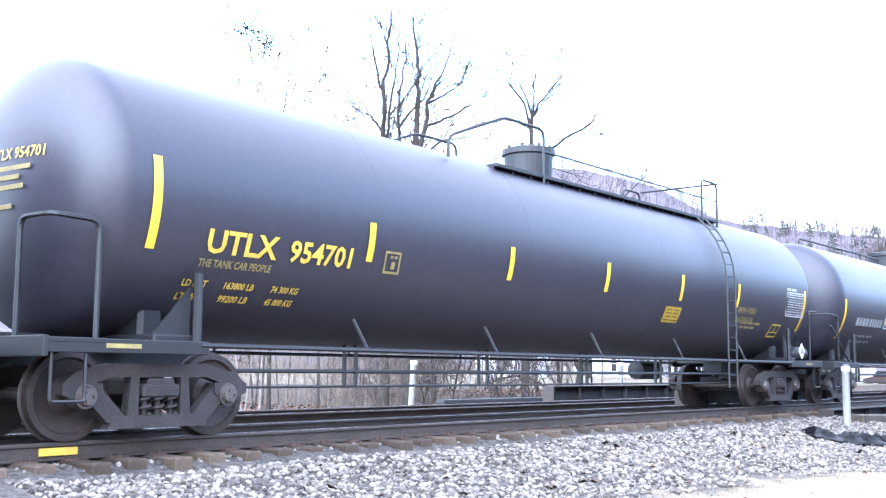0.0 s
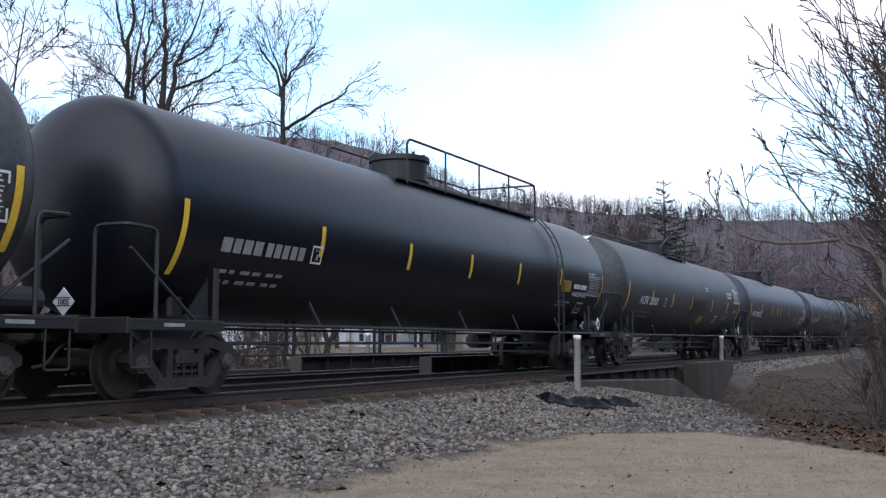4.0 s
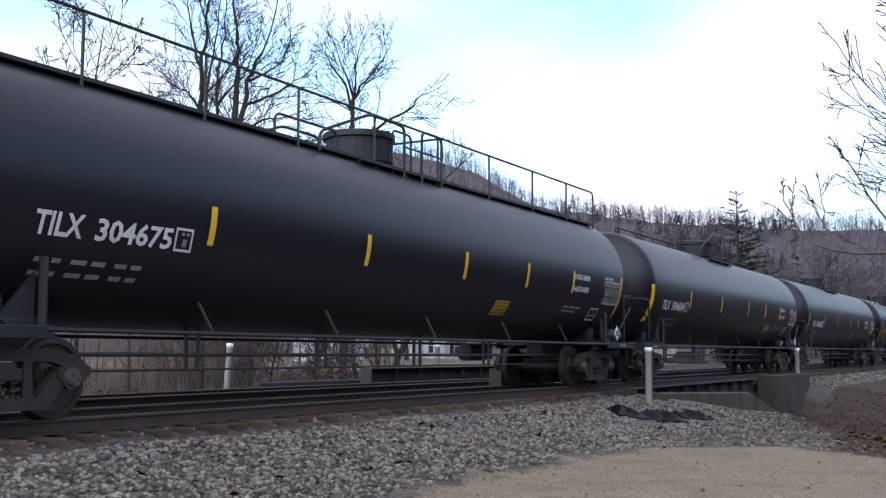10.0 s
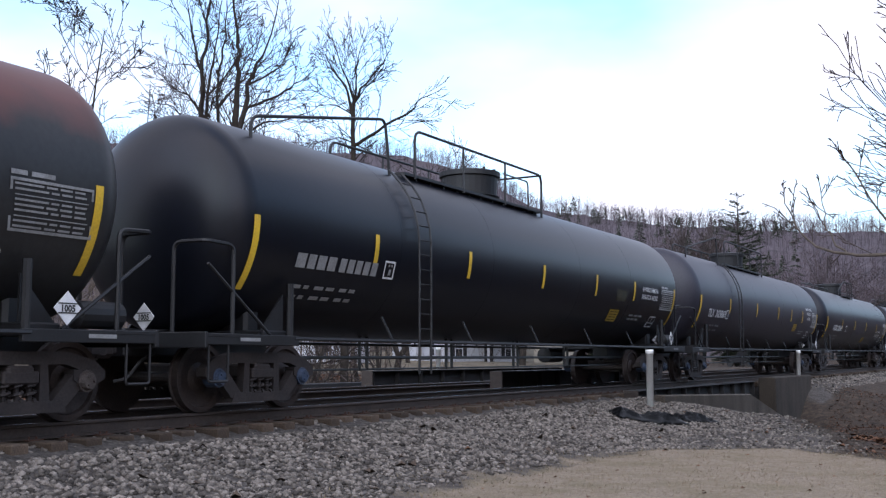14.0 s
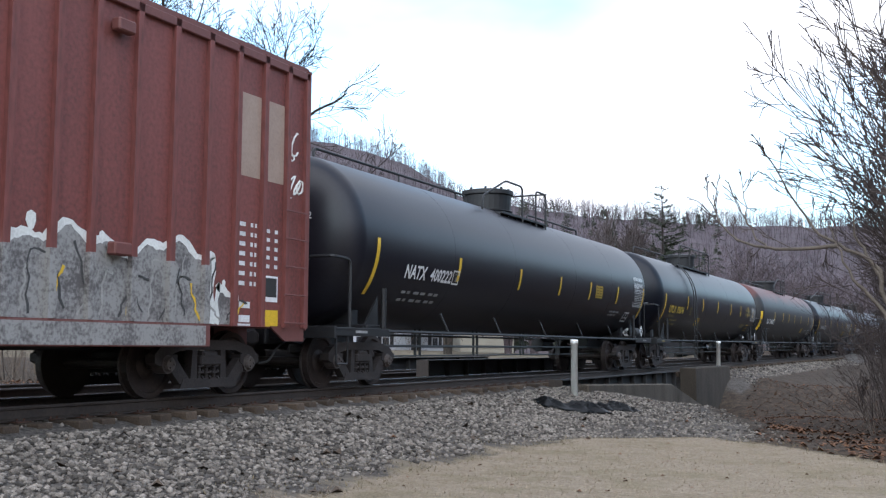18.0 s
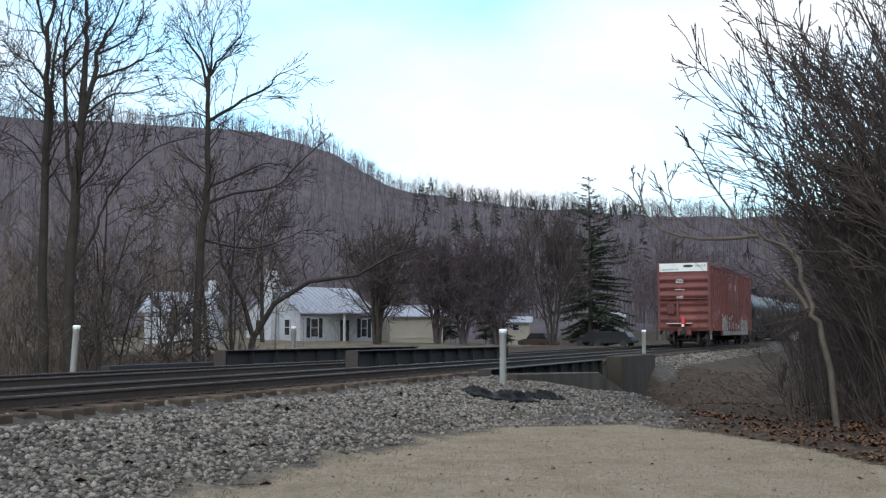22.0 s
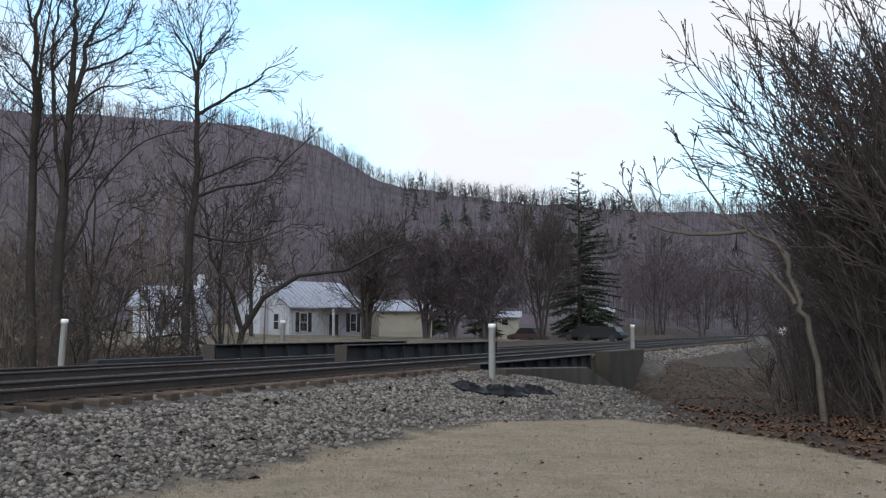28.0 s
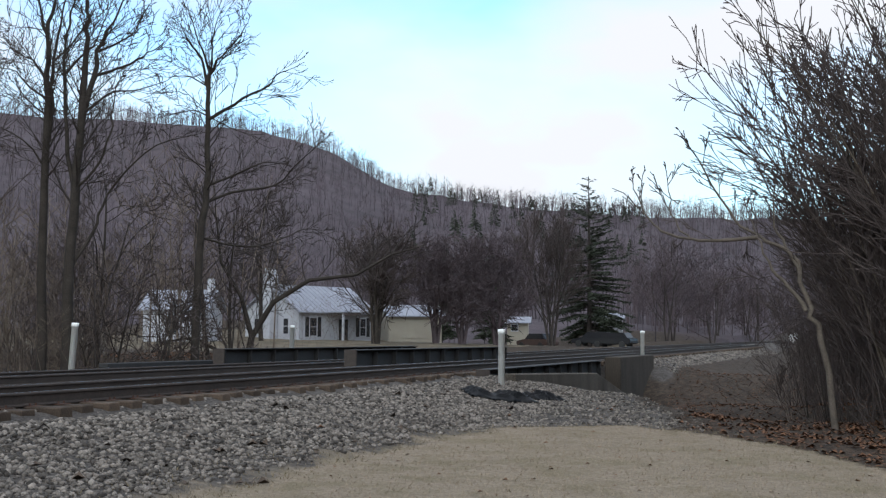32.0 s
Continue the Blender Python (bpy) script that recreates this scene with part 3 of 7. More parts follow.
plate_girder(-12.75, 25.4, 38.2, 0.36, -0.75, "dark riveted plate girder between the two tracks")
plate_girder(-16.45, 24.8, 38.2, 0.36, -0.75, "dark riveted plate girder along the far track")
plate_girder(-9.02, 25.4, 37.6, -0.1, -1.5, "dark deck girder under the near track")
plate_girder(-11.8, 25.6, 37.6, -0.36, -1.5, "dark deck girder under the near track")


def slab(name, outline, depth, m, label, material="concrete"):
    bm = bmesh.new()
    prism(bm, outline, depth, m)
    bmesh.ops.bevel(bm, geom=bm.edges[:], offset=0.03, segments=1, affect="EDGES")
    return tagged(part(name, bm, material), label, "concrete wall", kind="structure")


# abutments across both tracks, and the wing walls on the camera's side
# abutments and far end wall take the concrete darkened for shade
slab("abutment_near", [(24.3, -3.2), (25.4, -3.2), (25.4, -0.6), (24.3, -0.6)], 9.4, Matrix.Translation((-13.2, 0, 0)), "weathered concrete bridge abutment under the tracks", "concrete_shaded")
slab("abutment_far", [(37.4, -3.4), (38.4, -3.4), (38.4, -0.3), (37.4, -0.3)], 8.6, Matrix.Translation((-13.4, 0, 0)), "stained concrete bridge abutment under the tracks, toned dark for shade", "concrete_shaded")
slab("wing_wall_far", [(38.9, -3.4), (45.4, -2.6), (45.4, 0.0), (38.9, 0.0)], 0.6, Matrix.Translation((-8.75, 0, 0)), "tall stained concrete end wall of the bridge abutment, toned dark for shade", "concrete_shaded")
slab("wing_wall", [(25.2, -2.4), (38.0, -3.0), (38.0, -1.26), (33.8, -0.42), (25.2, -0.19)], 0.4, Matrix.Translation((-8.3, 0, 0)), "weathered concrete wing wall beside the creek")


def marker_post(x, y, z, h, lean, label):
    p = tagged(empty("marker_post", pose(x, y, z - 0.35, *lean)), label, "marker post", "white marker posts")
    bm = bmesh.new()
    lathe(bm, [(0, 0.082), (h + 0.25, 0.082), (h + 0.25, 0.09), (h + 0.3, 0.09)], "Z", 20)
    part("pipe", bm, "pvc", p, "", True)
    bm = bmesh.new()
    lathe(bm, [(h + 0.24, 0.094), (h + 0.335, 0.094), (h + 0.35, 0.085), (h + 0.352, 0.04)], "Z", 20)
    part("cap", bm, "pvc", p, "slightly domed white cap", True)


marker_post(-8.2, 24.4, -0.48, 1.38, (0.4, 0.3, 0), "white plastic pipe marker post in the gravel by the bridge")
marker_post(-8.75, 44.5, -0.02, 1.02, (0, 0.5, 0), "white plastic pipe marker post behind the far abutment")
marker_post(-19.0, 21.9, -0.45, 1.48, (0, 4.0, 0), "leaning white plastic pipe marker post beyond the tracks")
marker_post(-19.0, 33.2, -0.5, 1.6, (0, 0.5, 0), "white plastic pipe marker post beyond the bridge girders")

stub = tagged(empty("pipe_stub", pose(-19.25, 21.2, float(land(-19.25, 21.2)))), "short white plastic pipe lying by the leaning post", "pipe")
bm = bmesh.new()
tube(bm, bent([(-0.25, -0.35, 0.03), (0.05, 0.0, 0.1), (0.2, 0.25, 0.2)], 0.2), 0.06, 10)
part("pipe", bm, "pvc", stub, "", True)
slab("kerb_wall", [(21.6, -0.9), (26.6, -1.2), (26.6, -0.11), (21.6, -0.11)], 0.4, Matrix.Translation((-17.75, 0, 0)), "low pale concrete kerb beyond the far track")
beam = tagged(empty("kerb_timber", pose(-17.75, 24.1, -0.05)), "dark timber lying along the concrete kerb", "timber")
bm = bmesh.new()
box(bm, 0, 0, 0, 0.3, 4.9, 0.12, None, 0.015)
part("timber", bm, "girder", beam)


def make_tarp(x, y, sx, sy, turn, seed):
    rnd = random.Random(seed)
    bm = bmesh.new()
    nx, ny = 26, 14
    grid = []
    z0 = float(land(x, y))
    for j in range(ny):
        row = []
        for i in range(nx):
            u, v = (i / (nx - 1) - 0.5) * sx, (j / (ny - 1) - 0.5) * sy
            w = 1 + 0.2 * math.sin(i * 0.9 + seed) + 0.15 * math.cos(j * 1.4)
            u2, v2 = u * math.cos(turn) - v * w * math.sin(turn), u * math.sin(turn) + v * w * math.cos(turn)
            edge = min(i, nx - 1 - i, j, ny - 1 - j) / 3
            h = (0.04 + 0.13 * abs(math.sin(i * 0.55 + j * 0.9 + seed)) * abs(math.sin(i * 0.21 + seed)) + rnd.uniform(0, 0.03)) * min(1, edge)
            row.append(bm.verts.new((x + u2, y + v2, float(land(x + u2, y + v2)) + 0.03 + h)))
        grid.append(row)
    for j in range(ny - 1):
        for i in range(nx - 1):
            bm.faces.new((grid[j][i], grid[j][i + 1], grid[j + 1][i + 1], grid[j + 1][i]))
    bmesh.ops.solidify(bm, geom=bm.faces[:], thickness=0.012)
    ob = tagged(part("tarp", bm, "tarp", None, "", True), "crumpled black plastic tarp lying on the gravel", "tarp", "black tarps on the gravel")
    return ob


make_tarp(-7.4, 21.9, 1.55, 0.85, 0.6, 1)
make_tarp(-6.85, 23.3, 0.9, 0.6, 0.9, 5)


# ---- bare winter trees, thicket, conifer, woods ----


class Wood:
    """Gathers tapered sticks and makes one mesh of them."""

    def __init__(self):
        self.v, self.f = [], []

    def stick(self, pts, radii, seg):
        base = len(self.v)
        n = len(pts)
        for i, p in enumerate(pts):
            d = (pts[min(i + 1, n - 1)] - pts[max(i - 1, 0)])
            d = d / (d.length or 1)
            a = d.orthogonal().normalized() if i == 0 else (a - d * a.dot(d)).normalized()
            b = d.cross(a)
            for k in range(seg):
                q = 2 * math.pi * k / seg
                o = p + (a * math.cos(q) + b * math.sin(q)) * radii[i]
                self.v.append((o.x, o.y, o.z))
        for i in range(n - 1):
            for k in range(seg):
                self.f.append((base + i * seg + k, base + i * seg + (k + 1) % seg, base + (i + 1) * seg + (k + 1) % seg, base + (i + 1) * seg + k))

    def mesh(self, name, material):
        me = bpy.data.meshes.new(name)
        me.from_pydata(self.v, [], self.f)
        me.materials.append(M[material])
        me.shade_smooth()
        return me


def grow(rnd, trunk, crown, p, d, length, r, level, cfg):
    """A limb that wanders, tapers and sends out side limbs."""
    n = 7 if level == 0 else 5 if level == 1 else 3 if level == 2 else 2
    pts, radii, p0 = [p.copy()], [r], p.copy()
    tip = cfg.get("tip", 0.25) if level == 0 else 0.3
    for i in range(n):
        w = cfg["wander"] * (0.3 if level == 0 else 1.0)
        d = (d + Vector((rnd.gauss(0, w), rnd.gauss(0, w), rnd.gauss(0, w) + cfg["lift"] * (0.15 if level else 0.05)))).normalized()
        p0 = p0 + d * (length / n)
        pts.append(p0.copy())
        radii.append(max(cfg["thin"], r * (1 - (1 - tip) * (i + 1) / n)))
    (trunk if level < cfg.get("trunk_levels", 2) else crown).stick(pts, radii, 7 if level == 0 else 5 if level == 1 else 3)
    if level >= cfg["levels"]:
        return
    count = cfg["kids"][level]
    start = cfg["clear"] if level == 0 else 0.2
    for k in range(count):
        t = start + (1 - start) * ((k + rnd.random()) / count)
        j = min(n - 1, int(t * n))
        q = pts[j].lerp(pts[j + 1], t * n - j)
        ax = (pts[j + 1] - pts[j]).normalized()
        side = ax.orthogonal().normalized()
        side = Matrix.Rotation(rnd.uniform(0, 2 * math.pi), 3, ax) @ side
        a = radians(rnd.uniform(*cfg["spread"]))
        nd = (ax * math.cos(a) + side * math.sin(a) + Vector(cfg.get("lean", (0, 0, 0)))).normalized()
        nl = length * cfg["ratio"][level] * rnd.uniform(0.6, 1.15) * (1.15 - 0.5 * t)
        nr = max(cfg["thin"], radii[j] * cfg.get("rr", 0.5) * rnd.uniform(0.7, 1.0))
        grow(rnd, trunk, crown, q, nd, nl, nr, level + 1, cfg)


def bare_tree(name, x, y, height, r, seed, label, bark="bark", twig="twig", stems=1, cfg=None, lean=(0, 0), group="", z=None):
    c = dict(wander=0.09, lift=0.5, thin=0.008, levels=4, kids=(9, 6, 5, 4), clear=0.3, spread=(28, 62), ratio=(0.48, 0.5, 0.5, 0.5), tip=0.2)
    c.update(cfg or {})
    rnd = random.Random(seed)
    t = tagged(empty(name, pose(x, y, (float(land(x, y)) if z is None else z) - 0.12)), label, "tree", group)
    trunk, crown = Wood(), Wood()
    for s in range(stems):
        q = 2 * math.pi * s / max(1, stems) + rnd.random()
        sp = 0.0 if stems == 1 else 0.12
        d = Vector((lean[0] + math.cos(q) * sp, lean[1] + math.sin(q) * sp, 1)).normalized()
        grow(rnd, trunk, crown, Vector((math.cos(q) * sp * r * 5, math.sin(q) * sp * r * 5, 0)), d, height * rnd.uniform(0.85, 1.0), r * (1 if stems == 1 else 0.75), 0, c)
    part("trunk", trunk.mesh("trunk", bark), None, t)
    part("crown", crown.mesh("crown", twig), None, t)
    return t


BIG = dict(levels=4, ratio=(0.42, 0.52, 0.5, 0.5), kids=(11, 6, 4, 3), clear=0.3, spread=(25, 60), thin=0.012, wander=0.17, lift=0.45)
LOW = dict(BIG, spread=(30, 72), wander=0.2, levels=3, kids=(8, 6, 5), thin=0.014)
for x, y, h, r, seed, ln, c, lab in ((-25.8, 22.9, 12.5, 0.08, 16, (0, 0), BIG, "slender dark bare tree"), (-23.6, 37.0, 9.0, 0.11, 14, (0, 0), LOW, "slender bare deciduous tree among saplings"),
                                     (-26.6, 31.0, 8.5, 0.1, 19, (0.1, 0.1), LOW, "crooked bare tree in the lineside scrub"), (-27.2, 40.2, 8.5, 0.11, 21, (-0.1, -0.05), LOW, "crooked bare tree in the lineside scrub"),
                                     (-24.6, 29.0, 6.6, 0.08, 22, (0.16, 0.12), LOW, "low bare tree with crooked limbs"), (-22.6, 28.4, 6.2, 0.07, 24, (0.12, 0.1), LOW, "low bare tree with crooked limbs"),
                                     (-21.4, 33.0, 6.0, 0.07, 25, (-0.05, 0.0), LOW, "low bare tree with crooked limbs"), (-24.0, 34.2, 6.8, 0.08, 26, (0.1, -0.05), LOW, "low bare tree with crooked limbs"),
                                     (-20.9, 27.2, 5.6, 0.06, 27, (0.2, 0.15), LOW, "low bare tree with crooked limbs"), (-29.8, 36.0, 9.5, 0.12, 23, (0, 0), LOW, "slender dark bare tree")):
    bare_tree("bare_tree", x, y, h, r, seed, lab, bark="bark_dark", twig="twig_dark" if h > 11 else "twig", lean=ln, cfg=c, group="bare trees beyond the tracks")


def rounded_line(pts, k=3):
    """A smooth line through points."""
    out = []
    for i in range(len(pts) - 1):
        a, b, c, d = pts[max(i - 1, 0)], pts[i], pts[i + 1], pts[min(i + 2, len(pts) - 1)]
        for j in range(k):
            t = j / k
            out.append(0.5 * (2 * b + (c - a) * t + (2 * a - 5 * b + 4 * c - d) * t * t + (3 * b - a - 3 * c + d) * t ** 3))
    return out + [pts[-1]]


SPRAY = dict(levels=4, kids=(0, 0, 5, 2), ratio=(0, 0, 0.5, 0.55), spread=(20, 52), wander=0.12, lift=0.4, thin=0.009, trunk_levels=2)


def limbed_tree(name, x, y, limbs, seed, label, bark="bark_dark", twig="twig_dark", group="", cfg=SPRAY, bare=0.0, reach=(0.9, 2.1), every=0.32, z0=-0.55):
    """A tree by its main limbs: each a thickness at both ends and points (across, up); finer wood grows from them above the height bare."""
    rnd = random.Random(seed)
    t = tagged(empty(name, pose(x, y, z0)), label, "tree", group)
    root = float(land(x, y)) - z0 - 0.12
    az = math.atan2(-x, y)
    right, away = Vector((math.cos(az), math.sin(az), 0)), Vector((-math.sin(az), math.cos(az), 0))
    trunk, crown = Wood(), Wood()
    for r0, r1, line in limbs:
        pts = rounded_line([right * u + away * (0.45 * u * math.sin(seed + 0.8 * v)) + Vector((0, 0, v)) for u, v in ((u, v if v > 0 else root) for u, v in line)])
        n = len(pts)
        pts = [p + Vector((rnd.gauss(0, 0.025), rnd.gauss(0, 0.025), 0)) * (0 < i < n - 1) for i, p in enumerate(pts)]
        radii = [r0 + (r1 - r0) * (i / (n - 1)) ** 0.8 for i in range(n)]
        trunk.stick(pts, radii, 8)
        for i in range(n - 1):
            a, b = pts[i], pts[i + 1]
            if a.z < bare:
                continue
            ax = (b - a).normalized()
            many = (b - a).length / every
            for _ in range(int(many) + (rnd.random() < many % 1)):
                side = Matrix.Rotation(rnd.uniform(0, 2 * math.pi), 3, ax) @ ax.orthogonal().normalized()
                q = radians(rnd.uniform(28, 68))
                d = (ax * math.cos(q) + side * math.sin(q) + Vector((0, 0, 0.2))).normalized()
                ln = rnd.uniform(*reach) * (1.15 - 0.55 * i / n)
                grow(rnd, trunk, crown, a.lerp(b, rnd.random()), d, ln, max(0.011, radii[i] * 0.3), 2, cfg)
        grow(rnd, trunk, crown, pts[-1], (pts[-1] - pts[-2]).normalized(), 0.45, r1, 2, cfg)
    part("trunk", trunk.mesh("trunk", bark), None, t)
    part("crown", crown.mesh("crown", twig), None, t)
    return t


limbed_tree("bare_tree", -22.57, 24.76, ((0.15, 0.03, ((0, 0), (-0.04, 4.4), (-0.05, 7.8), (-0.1, 9.0), (-0.13, 10.3), (0, 11.3), (0.1, 12.9))), (0.06, 0.015, ((-0.13, 10.3), (-0.35, 10.9), (-0.6, 12.3))),
                                         (0.07, 0.015, ((0.0, 7.0), (0.06, 8.7), (0.11, 9.9), (0.28, 11.0), (0.45, 12.6))), (0.04, 0.012, ((-0.1, 8.9), (-0.54, 9.5), (-0.86, 9.65), (-1.4, 10.2))),
                                         (0.04, 0.012, ((-0.08, 8.3), (-0.59, 8.65), (-1.0, 9.15), (-1.5, 9.3))), (0.035, 0.012, ((-0.1, 7.8), (-0.58, 8.2), (-0.95, 8.7))), (0.035, 0.012, ((-0.05, 6.2), (-0.7, 7.0), (-1.5, 7.4))),
                                         (0.035, 0.012, ((0.02, 9.4), (0.7, 10.2), (1.0, 11.0)))), 41, "tall bare tree with a straight dark trunk", group="bare trees beyond the tracks", bare=5.5)
limbed_tree("bare_tree", -21.71, 24.85, ((0.18, 0.03, ((0, 0), (0.03, 3.9), (0.14, 6.1), (0.22, 8.0), (0.29, 9.5), (0.25, 10.4), (0.31, 11.0), (0.1, 12.6))), (0.1, 0.015, ((0.2, 7.6), (0.54, 9.0), (0.63, 9.8), (0.86, 10.5), (1.17, 11.1), (1.5, 12.5))),
                                         (0.05, 0.012, ((0.32, 7.9), (0.84, 8.35), (1.15, 8.55), (1.72, 8.6), (2.6, 9.0))), (0.05, 0.012, ((0.55, 9.0), (1.13, 9.3), (1.53, 9.5), (1.85, 9.8), (2.26, 10.15), (2.75, 10.7))),
                                         (0.04, 0.012, ((0.63, 9.8), (1.35, 10.3), (1.67, 10.7), (2.1, 11.6))), (0.075, 0.015, ((0.05, 5.2), (-0.19, 7.3), (-0.29, 8.9), (-0.3, 10.1), (-0.12, 11.2), (-0.1, 12.4))),
                                         (0.045, 0.012, ((-0.28, 9.0), (0.16, 9.6), (0.59, 10.2), (1.0, 11.6))), (0.05, 0.012, ((0.12, 5.6), (0.73, 6.4), (1.03, 7.2), (1.04, 8.0), (1.25, 8.9))),
                                         (0.06, 0.012, ((0.03, 3.2), (0.63, 4.3), (0.89, 5.1), (1.46, 6.1), (2.34, 6.85), (3.2, 7.1)))), 43, "tall bare tree that forks into several leaders", group="bare trees beyond the tracks", bare=4.5)
limbed_tree("bare_tree", -21.09, 30.4, ((0.16, 0.06, ((0, 0), (0.02, 4.0), (0.25, 6.3), (0.24, 7.9), (0.23, 9.2), (0.23, 10.2))), (0.06, 0.012, ((0.22, 9.6), (0.01, 10.6), (-0.25, 11.1), (-0.58, 11.5), (-0.75, 12.0))),
                                        (0.055, 0.012, ((0.23, 10.2), (0.1, 10.8), (-0.1, 11.4), (-0.5, 12.3))), (0.055, 0.012, ((0.23, 10.2), (0.52, 10.7), (1.04, 11.4), (1.5, 12.2))), (0.045, 0.012, ((0.23, 10.2), (0.32, 11.0), (0.33, 11.6), (0.49, 12.3))),
                                        (0.075, 0.014, ((0.24, 8.7), (0.8, 9.0), (1.66, 9.5), (2.19, 9.75), (2.46, 10.1), (2.9, 10.3))), (0.05, 0.012, ((0.25, 6.4), (1.32, 6.95), (2.18, 7.35), (2.8, 7.35))),
                                        (0.06, 0.014, ((0.2, 5.8), (1.14, 6.25), (2.67, 6.65), (3.25, 7.3), (4.2, 8.1))), (0.045, 0.012, ((0.1, 4.6), (0.9, 4.4), (1.9, 4.35), (2.9, 4.7), (3.7, 5.1), (4.3, 5.1))),
                                        (0.03, 0.01, ((0.22, 8.8), (-0.28, 9.0), (-0.8, 8.9))), (0.03, 0.01, ((0.2, 9.8), (-0.42, 10.2), (-1.1, 10.2)))), 47, "bare tree with a round crown and long reaching limbs", group="bare trees beyond the tracks", bare=4.2)


def arching_tree():
    """Low tree whose limbs arch over sideways before the house."""
    t = tagged(empty("arching_tree", pose(-23.3, 37.2, float(land(-23.3, 37.2)) - 0.1)), "dark bare tree with long arching limbs", "tree", "bare trees beyond the tracks")
    trunk, crown = Wood(), Wood()
    rnd = random.Random(71)
    lines = (((0, 0, 0), (-0.2, 0, 1.6), (0.1, 0.1, 3.2), (0.9, 0.4, 4.6), (2.2, 1.0, 5.5), (3.9, 1.9, 5.75), (5.2, 2.5, 6.6), (6.2, 3.0, 6.9)),
             ((-0.2, 0, 1.2), (-0.9, -0.4, 2.5), (-2.0, -0.8, 3.15), (-3.1, -1.2, 3.0), (-3.9, -1.5, 2.3)),
             ((0.1, 0.1, 3.2), (-0.3, -0.1, 4.8), (-1.1, -0.4, 6.2), (-1.3, -0.5, 8.0), (-2.0, -0.8, 9.2)))
    c = dict(LOW, levels=3, lean=(0, 0, 0.15))
    for pts, r in zip(lines, (0.17, 0.1, 0.11)):
        pts = [Vector(p) for p in pts]
        trunk.stick(pts, [r * (1 - 0.85 * i / (len(pts) - 1)) for i in range(len(pts))], 7)
        for a, b in zip(pts[1:], pts[2:]):
            for _ in range(3):
                d = Vector((rnd.uniform(-0.6, 0.6), rnd.uniform(-0.6, 0.6), rnd.uniform(0.1, 1.0))).normalized()
                grow(rnd, trunk, crown, a.lerp(b, rnd.random()), d, rnd.uniform(1.2, 2.4), 0.03, 2, c)
    part("trunk", trunk.mesh("trunk", "bark_dark"), None, t)
    part("crown", crown.mesh("crown", "twig_dark"), None, t)


arching_tree()

# saplings and scrub along the far side
SAP = dict(levels=3, kids=(9, 5, 3), clear=0.15, spread=(20, 50), ratio=(0.45, 0.5, 0.5), thin=0.009, wander=0.08, trunk_levels=1)
rs = random.Random(5)
for i in range(30):
    u = rs.uniform(0, 1)
    y = 19 + 22 * u
    x = -19.6 - rs.uniform(0.5, 9) - 0.10 * y
    bare_tree("sapling", x, y, rs.uniform(3.5, 7.0) if i % 4 else rs.uniform(7, 10), rs.uniform(0.03, 0.06), 100 + i, "thin bare sapling in the lineside scrub", bark=rs.choice(["bark_light", "bark"]), twig=rs.choice(["twig_tan", "twig"]),
              stems=rs.choice([1, 2, 3]), cfg=SAP, group="lineside saplings")

# round dense crowns by the house, a bare tree before the conifer
ROUND = dict(levels=3, kids=(13, 9, 7), clear=0.14, spread=(35, 75), ratio=(0.62, 0.5, 0.5), thin=0.019, wander=0.14, lift=0.6)
bare_tree("yard_tree", -32.5, 68.7, 7.6, 0.24, 31, "spreading dark bare yard tree with low forks", bark="bark_dark", twig="twig", stems=4, cfg=dict(ROUND, clear=0.2), group="yard trees by the house")
bare_tree("yard_tree", -30.2, 74.4, 7.4, 0.2, 32, "dense purple-brown bare yard tree", bark="twig_purple", twig="twig_purple", stems=4, cfg=ROUND, group="yard trees by the house")
bare_tree("yard_tree", -28.4, 75.2, 7.0, 0.2, 36, "dense purple-brown bare yard tree", bark="twig_purple", twig="twig_purple", stems=4, cfg=ROUND, group="yard trees by the house")
bare_tree("yard_tree", -26.4, 77.4, 7.0, 0.2, 33, "dense purple-brown bare yard tree", bark="twig_purple", twig="twig_purple", stems=4, cfg=ROUND, group="yard trees by the house")
bare_tree("yard_tree", -27.4, 96.2, 10.6, 0.2, 34, "bare tree with upright limbs before the conifer", bark="bark", twig="twig", stems=4, cfg=dict(ROUND, spread=(18, 44), clear=0.2), group="yard trees by the house")
bare_tree("yard_tree", -41.5, 68.0, 9.5, 0.18, 35, "bare tree beside the white house", bark="bark_dark", twig="twig_dark", cfg=ROUND, group="yard trees by the house")
for i, (x, y, h) in enumerate(((-20.5, 118.0, 9.0), (-16.8, 127.0, 8.0), (-22.0, 131.0, 11.0), (-13.5, 140.0, 7.0), (-18.5, 145.0, 9.5), (-15.6, 152.0, 8.0))):
    bare_tree("field_tree", x, y, h, 0.15, 40 + i, "bare tree at the edge of the wood", twig="twig_purple", stems=2, cfg=dict(ROUND, levels=3, kids=(9, 8, 5), thin=0.026), group="trees along the wood's edge")


